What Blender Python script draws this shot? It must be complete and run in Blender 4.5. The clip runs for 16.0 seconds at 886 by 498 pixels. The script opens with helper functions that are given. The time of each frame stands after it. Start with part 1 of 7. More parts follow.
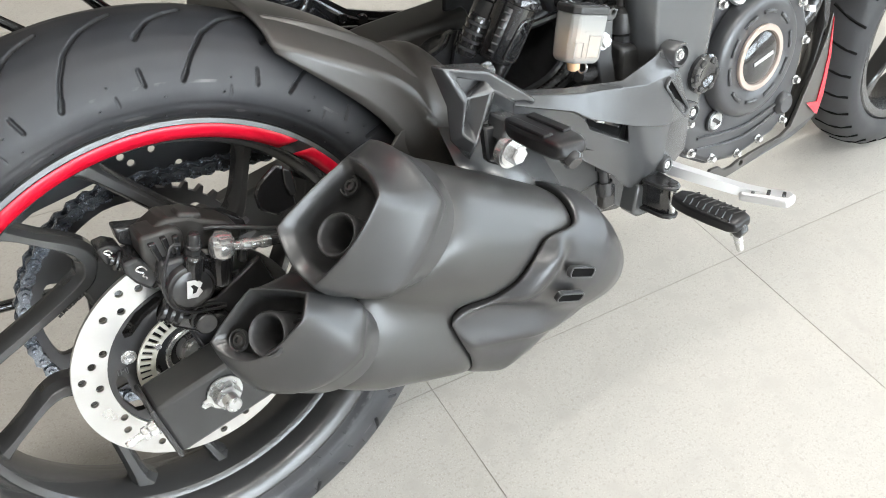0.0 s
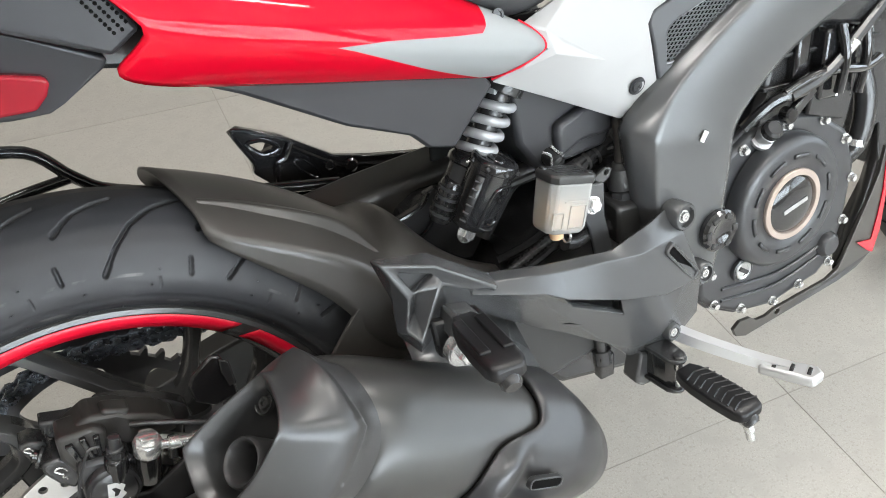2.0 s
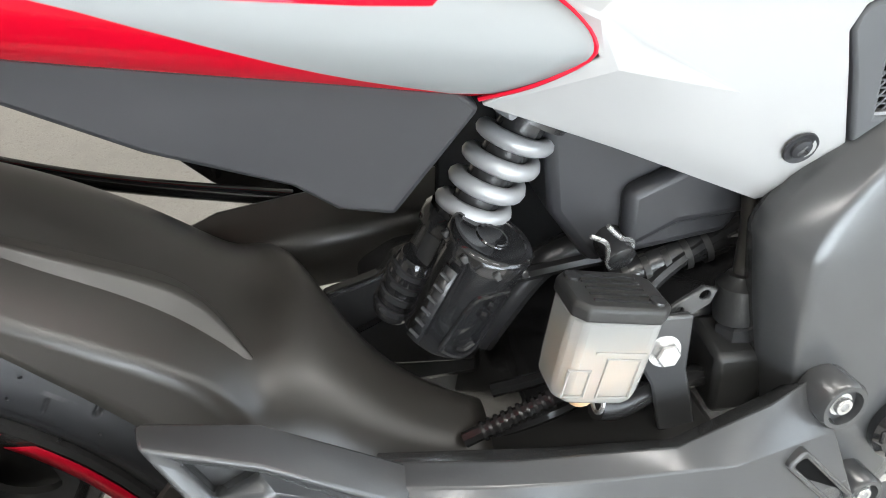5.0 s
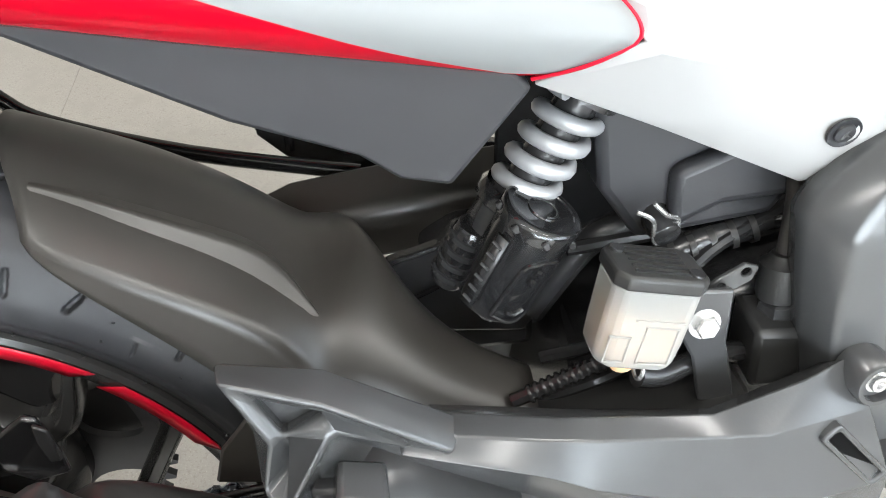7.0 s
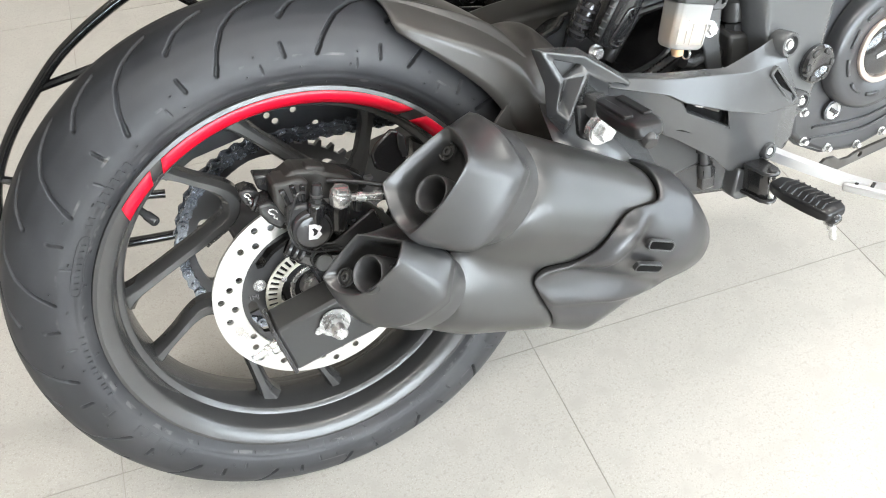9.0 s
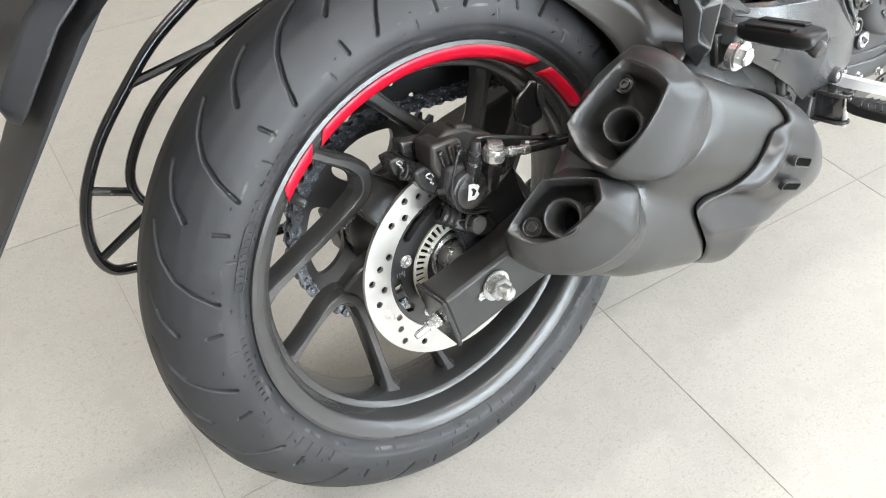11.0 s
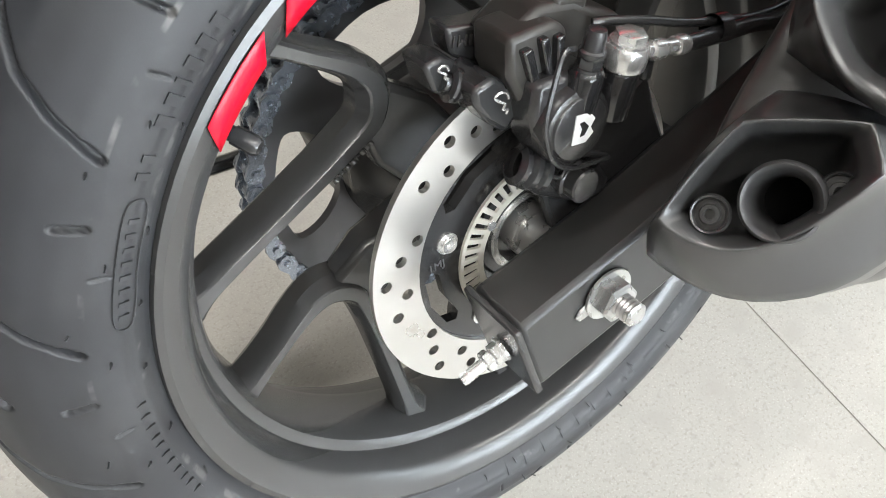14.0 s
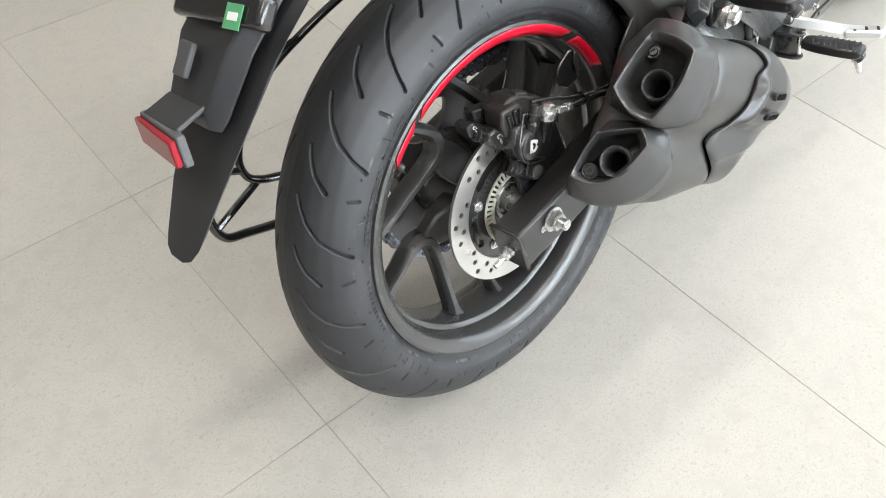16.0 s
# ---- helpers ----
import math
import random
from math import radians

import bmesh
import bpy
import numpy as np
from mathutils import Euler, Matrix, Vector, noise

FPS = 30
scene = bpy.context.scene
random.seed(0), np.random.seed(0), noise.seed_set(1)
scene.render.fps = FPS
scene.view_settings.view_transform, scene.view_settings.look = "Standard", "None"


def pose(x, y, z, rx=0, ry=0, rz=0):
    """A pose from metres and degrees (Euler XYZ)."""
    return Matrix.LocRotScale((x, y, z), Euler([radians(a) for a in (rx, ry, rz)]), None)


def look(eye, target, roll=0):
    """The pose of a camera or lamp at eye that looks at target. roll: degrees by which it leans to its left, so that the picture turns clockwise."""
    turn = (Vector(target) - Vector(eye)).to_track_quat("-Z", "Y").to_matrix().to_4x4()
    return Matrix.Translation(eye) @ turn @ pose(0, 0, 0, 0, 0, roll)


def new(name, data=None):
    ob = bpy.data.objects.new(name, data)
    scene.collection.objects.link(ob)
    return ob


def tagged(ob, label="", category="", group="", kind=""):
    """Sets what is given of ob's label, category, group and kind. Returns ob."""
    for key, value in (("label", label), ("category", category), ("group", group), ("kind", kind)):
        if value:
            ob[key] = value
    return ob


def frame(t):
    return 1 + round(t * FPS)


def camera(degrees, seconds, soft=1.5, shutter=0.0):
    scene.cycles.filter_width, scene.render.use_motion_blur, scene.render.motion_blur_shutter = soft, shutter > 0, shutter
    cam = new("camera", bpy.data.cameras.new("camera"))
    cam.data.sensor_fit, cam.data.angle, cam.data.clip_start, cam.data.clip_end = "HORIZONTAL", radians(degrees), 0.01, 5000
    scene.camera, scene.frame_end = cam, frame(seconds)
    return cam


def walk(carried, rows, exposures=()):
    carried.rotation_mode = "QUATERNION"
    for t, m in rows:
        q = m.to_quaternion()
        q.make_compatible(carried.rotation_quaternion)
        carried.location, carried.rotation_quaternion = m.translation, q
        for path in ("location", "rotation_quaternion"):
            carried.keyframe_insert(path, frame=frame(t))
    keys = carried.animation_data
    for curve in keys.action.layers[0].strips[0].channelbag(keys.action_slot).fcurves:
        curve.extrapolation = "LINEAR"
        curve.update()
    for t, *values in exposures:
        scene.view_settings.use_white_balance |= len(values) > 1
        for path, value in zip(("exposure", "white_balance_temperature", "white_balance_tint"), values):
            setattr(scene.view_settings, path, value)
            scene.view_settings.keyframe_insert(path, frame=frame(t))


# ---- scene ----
# The camera and its walk.
cam = camera(56.22, 16.0, soft=1.0)
ROWS = [
    (0, -0.1332, -0.5738, 0.9549, 45.857, -4.480, -35.030),
    (0.5, -0.0880, -0.5705, 0.9638, 45.916, -3.095, -33.611),
    (1, -0.0453, -0.5668, 0.9699, 46.046, -1.843, -31.739),
    (1.5, 0.0159, -0.5547, 0.9914, 46.623, -1.345, -30.279),
    (2, 0.0476, -0.5244, 1.0095, 48.516, -0.686, -28.979),
    (2.5, 0.0593, -0.4804, 0.9987, 50.475, -0.509, -28.932),
    (3, 0.1751, -0.3958, 0.9497, 50.566, -0.236, -26.332),
    (3.5, 0.2654, -0.3358, 0.9163, 49.866, 0.481, -19.770),
    (4, 0.2992, -0.2994, 0.8780, 47.636, -0.034, -15.428),
    (4.5, 0.3087, -0.2914, 0.8598, 45.527, 0.090, -12.824),
    (4.7, 0.3089, -0.2804, 0.8604, 43.853, -0.454, -12.620),
    (6.8, 0.3185, -0.3021, 0.8670, 43.216, 1.321, -7.716),
    (7, 0.3109, -0.3089, 0.8775, 42.820, 1.537, -7.583),
    (7.5, 0.2719, -0.3499, 0.9112, 42.820, 1.921, -8.036),
    (8, 0.1614, -0.4502, 0.9779, 42.795, 1.768, -14.254),
    (8.5, -0.0101, -0.5575, 1.0081, 42.104, 0.748, -22.835),
    (9, -0.1219, -0.6610, 1.0147, 43.347, -0.243, -24.428),
    (9.5, -0.2428, -0.7172, 1.0184, 44.652, -0.873, -25.393),
    (10, -0.4025, -0.6616, 1.0128, 45.574, -0.881, -32.248),
    (10.2, -0.4465, -0.6443, 1.0076, 45.860, -0.702, -35.483),
    (12.3, -0.2610, -0.3437, 0.7758, 41.401, -2.839, -37.361),
    (12.5, -0.2543, -0.3225, 0.7543, 39.867, -2.951, -37.083),
    (13, -0.2337, -0.2871, 0.7216, 37.753, -2.226, -36.240),
    (13.5, -0.2330, -0.2698, 0.7147, 36.347, -2.375, -35.675),
    (14, -0.2298, -0.2734, 0.7247, 35.722, -1.847, -35.249),
    (14.5, -0.2659, -0.3199, 0.8038, 35.331, -1.886, -35.294),
    (15, -0.4037, -0.4146, 0.9625, 35.615, -0.933, -37.226),
    (15.5, -0.5414, -0.4629, 1.0569, 37.349, -0.615, -43.319),
    (16, -0.6098, -0.5148, 1.0866, 40.984, -1.634, -45.013),
]
EXPOSURES = [(0.0, 0.33), (1.0, 0.28), (1.5, 0.2), (2.0, 0.0), (2.5, -0.19), (3.0, -0.38), (4.0, -0.33), (4.5, -0.13), (7.0, 0.34), (7.5, 0.43), (8.0, 0.54), (8.5, 0.55), (9.0, 0.58), (9.5, 0.58), (10.0, 0.49), (12.5, 0.50), (13.5, 0.56), (14.0, 0.56), (14.5, 0.65), (15.5, 0.45), (16.0, 0.36)]
walk(cam, [(t, pose(x, y, z, rx, ry, rz)) for t, x, y, z, rx, ry, rz in ROWS], EXPOSURES)

# World, daylight through the showroom's glass front, ceiling panels.
world = bpy.data.worlds.new("sky")
scene.world = world
world.use_nodes = True
sky = world.node_tree.nodes.new("ShaderNodeTexSky")
sky.sky_type, sky.sun_disc = "NISHITA", False
sky.sun_elevation, sky.sun_rotation = radians(50), radians(200)
back = world.node_tree.nodes["Background"]
world.node_tree.links.new(sky.outputs[0], back.inputs[0])
back.inputs[1].default_value = 0.12


def area_lamp(name, m, sx, sy, watts, colour):
    data = bpy.data.lights.new(name, "AREA")
    data.shape, data.size, data.size_y, data.energy, data.color = "RECTANGLE", sx, sy, watts, colour
    ob = new(name, data)
    ob.matrix_world = m
    return ob


GLASS_S = area_lamp("daylight_front", look((2.0, -5.1, 1.9), (2.0, 0, 1.9)), 5.4, 2.3, 330, (0.87, 0.94, 1.0))
GLASS_E = area_lamp("daylight_side", look((5.1, -2.0, 1.9), (0, -2.0, 1.9)), 5.2, 2.3, 150, (0.87, 0.94, 1.0))

# Materials.
BIKE = Matrix.Translation((0, 0, 0.3069)) @ Matrix.Rotation(radians(-14.16), 4, "X")


def material(name, colour, rough=0.5, metal=0.0, grain=0.0, grain_size=900.0, patch=0.06, patch_size=14.0, coat=0.0, rough_var=0.06, spec=0.5):
    """A surface with blotches (patch) and a fine relief (grain), both in metres."""
    m = bpy.data.materials.new(name)
    m.use_nodes = True
    n, l = m.node_tree.nodes, m.node_tree.links
    b = n["Principled BSDF"]
    b.inputs["Metallic"].default_value = metal
    b.inputs["Specular IOR Level"].default_value = spec
    b.inputs["Coat Weight"].default_value = coat
    b.inputs["Coat Roughness"].default_value = 0.05
    co = n.new("ShaderNodeTexCoord")
    big = n.new("ShaderNodeTexNoise")
    big.inputs["Scale"].default_value, big.inputs["Detail"].default_value = patch_size, 6.0
    l.new(co.outputs["Object"], big.inputs["Vector"])
    mix = n.new("ShaderNodeMix")
    mix.data_type = "RGBA"
    mix.inputs[6].default_value = (*[c * (1 - patch) for c in colour], 1)
    mix.inputs[7].default_value = (*[min(1.0, c * (1 + patch)) for c in colour], 1)
    l.new(big.outputs["Fac"], mix.inputs[0])
    l.new(mix.outputs[2], b.inputs["Base Color"])
    mr = n.new("ShaderNodeMapRange")
    mr.inputs["To Min"].default_value, mr.inputs["To Max"].default_value = max(0.02, rough - rough_var), min(1.0, rough + rough_var)
    l.new(big.outputs["Fac"], mr.inputs["Value"])
    l.new(mr.outputs["Result"], b.inputs["Roughness"])
    if grain:
        fine = n.new("ShaderNodeTexNoise")
        fine.inputs["Scale"].default_value, fine.inputs["Detail"].default_value = grain_size, 2.0
        l.new(co.outputs["Object"], fine.inputs["Vector"])
        bump = n.new("ShaderNodeBump")
        bump.inputs["Strength"].default_value, bump.inputs["Distance"].default_value = grain, 0.12 / grain_size
        l.new(fine.outputs["Fac"], bump.inputs["Height"])
        l.new(bump.outputs["Normal"], b.inputs["Normal"])
    return m


RUBBER = material("tyre_rubber", (0.0255, 0.0265, 0.0290), 0.52, grain=0.3, grain_size=1300, patch=0.3, patch_size=26, rough_var=0.12)


def scuffed(m):
    """Pale broken scuffs along the mould seam of the sidewall, and a dusty bloom in patches."""
    n, l = m.node_tree.nodes, m.node_tree.links
    b = n["Principled BSDF"]
    base = b.inputs["Base Color"].links[0].from_socket
    co = n.new("ShaderNodeTexCoord")
    flat = n.new("ShaderNodeVectorMath")
    flat.operation = "MULTIPLY"
    flat.inputs[1].default_value = (1, 0, 1)
    l.new(co.outputs["Object"], flat.inputs[0])
    size = n.new("ShaderNodeVectorMath")
    size.operation = "LENGTH"
    l.new(flat.outputs[0], size.inputs[0])
    for radius, half, scale, low, high, colour in ((0.2600, 0.0016, 34.0, 0.56, 0.66, (0.115, 0.113, 0.108)), (0.2450, 0.030, 9.0, 0.52, 0.80, (0.058, 0.058, 0.059)), (0.2350, 0.0022, 60.0, 0.57, 0.66, (0.085, 0.085, 0.083))):
        off = n.new("ShaderNodeMath")
        off.operation = "SUBTRACT"
        off.inputs[1].default_value = radius
        l.new(size.outputs["Value"], off.inputs[0])
        far = n.new("ShaderNodeMath")
        far.operation = "ABSOLUTE"
        l.new(off.outputs[0], far.inputs[0])
        band = n.new("ShaderNodeMapRange")
        band.inputs["From Min"].default_value, band.inputs["From Max"].default_value = half, half * 0.5
        l.new(far.outputs[0], band.inputs["Value"])
        tex = n.new("ShaderNodeTexNoise")
        tex.inputs["Scale"].default_value, tex.inputs["Detail"].default_value = scale, 4.0
        l.new(co.outputs["Object"], tex.inputs["Vector"])
        some = n.new("ShaderNodeMapRange")
        some.inputs["From Min"].default_value, some.inputs["From Max"].default_value = low, high
        l.new(tex.outputs["Fac"], some.inputs["Value"])
        both = n.new("ShaderNodeMath")
        both.operation = "MULTIPLY"
        l.new(band.outputs["Result"], both.inputs[0])
        l.new(some.outputs["Result"], both.inputs[1])
        mix = n.new("ShaderNodeMix")
        mix.data_type = "RGBA"
        mix.inputs[7].default_value = (*colour, 1)
        l.new(both.outputs[0], mix.inputs[0])
        l.new(base, mix.inputs[6])
        base = mix.outputs[2]
    l.new(base, b.inputs["Base Color"])


scuffed(RUBBER)
DUSTY = material("dusty_black", (0.036, 0.034, 0.031), 0.4, grain=0.3, grain_size=900, patch=0.3, patch_size=60)
PIPE_GREY = material("outlet_pipe_grey", (0.052, 0.052, 0.053), 0.42, metal=0.3, grain=0.15, patch=0.15, rough_var=0.02)
VENT_GREY = material("vent_grey", (0.085, 0.088, 0.093), 0.36, grain=0.15, grain_size=1500, patch=0.06)
PEG_RUBBER = material("peg_rubber", (0.010, 0.010, 0.011), 0.34, grain=0.2, grain_size=500)
RIM_PAINT = material("rim_paint", (0.054, 0.0535, 0.053), 0.25, metal=0.2, grain=0.06, grain_size=1500, patch=0.12, spec=0.9, rough_var=0.02)
RED_TAPE = material("red_rim_tape", (0.68, 0.006, 0.028), 0.3, patch=0.04)
MUFFLER_PAINT = material("muffler_paint", (0.046, 0.0455, 0.0435), 0.3, metal=0.2, grain=0.14, grain_size=1400, patch=0.16, patch_size=9, spec=0.9, rough_var=0.02)
CAP_PAINT = material("cap_paint", (0.044, 0.0442, 0.0445), 0.30, metal=0.2, patch=0.10, rough_var=0.02, spec=0.9)
SHIELD_PAINT = material("shield_paint", (0.042, 0.042, 0.043), 0.30, metal=0.3, patch=0.08, rough_var=0.02, spec=0.9)
PLASTIC = material("textured_plastic", (0.032, 0.032, 0.031), 0.38, grain=0.4, grain_size=1600, patch=0.12)
GUARD_PLASTIC = material("guard_plastic", (0.050, 0.046, 0.041), 0.33, grain=0.25, grain_size=1600, patch=0.16, patch_size=8, spec=0.7)
GREY_PLASTIC = material("grey_panel", (0.036, 0.037, 0.040), 0.36, grain=0.2, grain_size=1500, patch=0.07, spec=0.45)
SEAT_VINYL = material("seat_vinyl", (0.042, 0.043, 0.045), 0.55, grain=0.5, grain_size=700, patch=0.08)
GLOSS_BLACK = material("gloss_black", (0.016, 0.016, 0.017), 0.14, grain=0.05, patch=0.2, coat=0.6, spec=0.7)
BLACK = material("satin_black", (0.032, 0.032, 0.033), 0.25, metal=0.1, grain=0.2, patch=0.2, spec=0.8, rough_var=0.02)
CAST = material("cast_bracket", (0.070, 0.072, 0.074), 0.26, metal=0.2, grain=0.12, grain_size=420, patch=0.12, spec=1.0, rough_var=0.02)
FRAME_PAINT = material("frame_paint", (0.088, 0.091, 0.092), 0.25, metal=0.2, grain=0.05, patch=0.08, spec=1.0, rough_var=0.02)
ENGINE_PAINT = material("engine_paint", (0.047, 0.048, 0.051), 0.3, metal=0.15, grain=0.2, grain_size=1300, patch=0.12, spec=0.8, rough_var=0.02)
RED_PAINT = material("red_paint", (0.53, 0.004, 0.020), 0.25, patch=0.03, coat=0.7, rough_var=0.02, spec=0.1)
WHITE_PAINT = material("white_paint", (0.395, 0.395, 0.39), 0.35, patch=0.02, coat=0.15, rough_var=0.02)
STEEL = material("brushed_steel", (0.62, 0.61, 0.59), 0.3, metal=0.95, grain=0.1, patch=0.06, patch_size=40)
ZINC = material("zinc_bolt", (0.72, 0.72, 0.71), 0.26, metal=0.8, grain=0.1, patch=0.1, patch_size=90)
NUT_STEEL = material("nut_steel", (0.50, 0.50, 0.49), 0.28, metal=0.75, grain=0.15, patch=0.15, patch_size=90)
ALU = material("cast_aluminium", (0.60, 0.60, 0.60), 0.36, metal=0.8, grain=0.15, patch=0.05)
PEDAL_ALU = material("pedal_aluminium", (0.62, 0.62, 0.62), 0.38, metal=0.6, grain=0.15, patch=0.06)
GOLD_RING = material("tone_ring_steel", (0.66, 0.63, 0.55), 0.3, metal=0.5, grain=0.1, patch=0.1)
COPPER_RING = material("bronze_ring", (0.62, 0.52, 0.46), 0.3, metal=0.8, patch=0.08)
CHAIN_STEEL = material("greased_chain_steel", (0.27, 0.295, 0.335), 0.26, metal=0.75, grain=0.4, grain_size=420, patch=0.35, patch_size=150, rough_var=0.1)
SPROCKET_STEEL = material("sprocket_steel", (0.13, 0.13, 0.135), 0.36, metal=0.6, grain=0.1, patch=0.2)
SPRING_PAINT = material("silver_spring", (0.42, 0.43, 0.44), 0.3, metal=0.35, patch=0.05)
# Near-black that stands in for the shade inside holes, slots and grooves.
RECESS_SHADE = material("recess_shade", (0.006, 0.006, 0.006), 0.8, patch=0.2, spec=0.05)
SILVER_PRINT = material("silver_print", (0.75, 0.75, 0.74), 0.4, patch=0.05)
MOULDED = material("moulded_letters", (0.12, 0.12, 0.125), 0.4, patch=0.05)
CAP_MARK = material("sidewall_lettering", (0.028, 0.029, 0.031), 0.4, patch=0.15)
LABEL_WHITE = material("white_sticker", (0.8, 0.8, 0.78), 0.5, patch=0.03)
LABEL_ORANGE = material("orange_sticker", (0.75, 0.22, 0.02), 0.45, patch=0.05)
LABEL_GREEN = material("green_sticker", (0.10, 0.36, 0.17), 0.45, patch=0.05)
SAND = material("floor_joint", (0.32, 0.302, 0.267), 0.9, patch=0.2)
WALL = material("wall_paint", (0.30, 0.27, 0.235), 0.7, grain=0.1, grain_size=200, patch=0.04, patch_size=1.5)
CEILING = material("ceiling_paint", (0.45, 0.43, 0.40), 0.8, grain=0.1, grain_size=200, patch=0.03, patch_size=1.5)
ALU_FRAME = material("window_aluminium", (0.35, 0.35, 0.36), 0.4, metal=0.6, patch=0.05)


def see_through(name, colour, rough, weight, ior=1.45):
    m = material(name, colour, rough, patch=0.03)
    b = m.node_tree.nodes["Principled BSDF"]
    b.inputs["Transmission Weight"].default_value, b.inputs["IOR"].default_value = weight, ior
    return m


RED_LENS = see_through("red_lens", (0.42, 0.02, 0.035), 0.12, 0.35)
GLASS = see_through("window_glass", (0.95, 0.97, 0.97), 0.02, 1.0)


def cloudy(name, colour, weight):
    """Milky plastic or fluid that lets light into it."""
    m = material(name, colour, 0.25, patch=0.05)
    b = m.node_tree.nodes["Principled BSDF"]
    b.inputs["Subsurface Weight"].default_value = weight
    b.inputs["Subsurface Radius"].default_value = (0.01, 0.009, 0.008)
    return m


TANK_CLOUDY = see_through("reservoir_plastic", (0.72, 0.72, 0.70), 0.25, 0.66, 1.10)
TANK_FLUID = cloudy("brake_fluid", (0.74, 0.50, 0.30), 0.4)


def tile_material():
    """Speckled vitrified tile with a soft gloss; each tile a little different."""
    m = material("speckled_tile", (0.400, 0.379, 0.340), 0.4, patch=0.035, patch_size=3.0, rough_var=0.08, spec=0.28)
    n, l = m.node_tree.nodes, m.node_tree.links
    b = n["Principled BSDF"]
    base = b.inputs["Base Color"].links[0].from_socket
    co = n.new("ShaderNodeTexCoord")
    geo = n.new("ShaderNodeNewGeometry")
    info = n.new("ShaderNodeObjectInfo")
    steps = []
    for size, low, high, dark in ((330.0, 0.55, 0.70, (0.310, 0.292, 0.259)), (520.0, 0.58, 0.70, (0.500, 0.482, 0.440)), (140.0, 0.58, 0.72, (0.330, 0.310, 0.277)), (26.0, 0.50, 0.72, (0.372, 0.350, 0.315))):
        tex = n.new("ShaderNodeTexNoise")
        tex.inputs["Scale"].default_value, tex.inputs["Detail"].default_value = size, 2.0
        l.new(geo.outputs["Position"], tex.inputs["Vector"])
        mr = n.new("ShaderNodeMapRange")
        mr.inputs["From Min"].default_value, mr.inputs["From Max"].default_value = low, high
        mr.inputs["To Max"].default_value = 0.85
        l.new(tex.outputs["Fac"], mr.inputs["Value"])
        mix = n.new("ShaderNodeMix")
        mix.data_type = "RGBA"
        mix.inputs[7].default_value = (*dark, 1)
        l.new(mr.outputs["Result"], mix.inputs[0])
        l.new(base, mix.inputs[6])
        base = mix.outputs[2]
    hsv = n.new("ShaderNodeHueSaturation")
    mr = n.new("ShaderNodeMapRange")
    mr.inputs["To Min"].default_value, mr.inputs["To Max"].default_value = 0.97, 1.03
    l.new(info.outputs["Random"], mr.inputs["Value"])
    l.new(mr.outputs["Result"], hsv.inputs["Value"])
    l.new(base, hsv.inputs["Color"])
    l.new(hsv.outputs["Color"], b.inputs["Base Color"])
    return m


TILE = tile_material()


def tail_paint():
    """Red lacquer with the silver wedge of the graphic, which narrows to the rear."""
    m = material("red_and_silver_paint", (0.56, 0.003, 0.018), 0.3, patch=0.03, coat=1.0, rough_var=0.02, spec=0.0)
    n, l = m.node_tree.nodes, m.node_tree.links
    b = n["Principled BSDF"]
    red = b.inputs["Base Color"].links[0].from_socket
    co = n.new("ShaderNodeTexCoord")
    sep = n.new("ShaderNodeSeparateXYZ")
    l.new(co.outputs["Object"], sep.inputs[0])

    def line(knots):
        norm = n.new("ShaderNodeMapRange")
        norm.inputs["From Min"].default_value, norm.inputs["From Max"].default_value = 0.1, 0.45
        l.new(sep.outputs["X"], norm.inputs["Value"])
        ramp = n.new("ShaderNodeValToRGB")
        e = ramp.color_ramp.elements
        while len(e) < len(knots):
            e.new(0.5)
        for k, (x, z) in zip(e, knots):
            k.position = (x - 0.1) / 0.35
            k.color = (z, z, z, 1)
        l.new(norm.outputs["Result"], ramp.inputs["Fac"])
        return ramp.outputs["Color"]

    def above(a, c):
        sub = n.new("ShaderNodeMath")
        sub.operation = "SUBTRACT"
        l.new(a, sub.inputs[0])
        l.new(c, sub.inputs[1])
        mr = n.new("ShaderNodeMapRange")
        mr.inputs["From Min"].default_value, mr.inputs["From Max"].default_value = -0.0003, 0.0003
        l.new(sub.outputs[0], mr.inputs["Value"])
        return mr.outputs["Result"]

    top = line([(0.14, 0.418), (0.222, 0.4085), (0.276, 0.4020), (0.335, 0.3910), (0.3610, 0.3868), (0.3670, 0.3905), (0.3765, 0.4080)])
    low = line([(0.14, 0.424), (0.226, 0.4115), (0.250, 0.401), (0.272, 0.390), (0.309, 0.371), (0.332, 0.360), (0.372, 0.342), (0.43, 0.335)])
    both = n.new("ShaderNodeMath")
    both.operation = "MULTIPLY"
    l.new(above(top, sep.outputs["Z"]), both.inputs[0])
    l.new(above(sep.outputs["Z"], low), both.inputs[1])
    mix = n.new("ShaderNodeMix")
    mix.data_type = "RGBA"
    mix.inputs[7].default_value = (0.29, 0.30, 0.30, 1)
    l.new(both.outputs[0], mix.inputs[0])
    l.new(red, mix.inputs[6])
    l.new(mix.outputs[2], b.inputs["Base Color"])
    coat = n.new("ShaderNodeMath")
    coat.operation = "SUBTRACT"
    coat.use_clamp = True
    coat.inputs[0].default_value = 0.65
    l.new(both.outputs[0], coat.inputs[1])
    l.new(coat.outputs[0], b.inputs["Coat Weight"])
    dull = n.new("ShaderNodeMapRange")
    dull.inputs["To Min"].default_value, dull.inputs["To Max"].default_value = 0.22, 0.4
    l.new(both.outputs[0], dull.inputs["Value"])
    l.new(dull.outputs["Result"], b.inputs["Roughness"])
    return m


TAIL_PAINT = tail_paint()


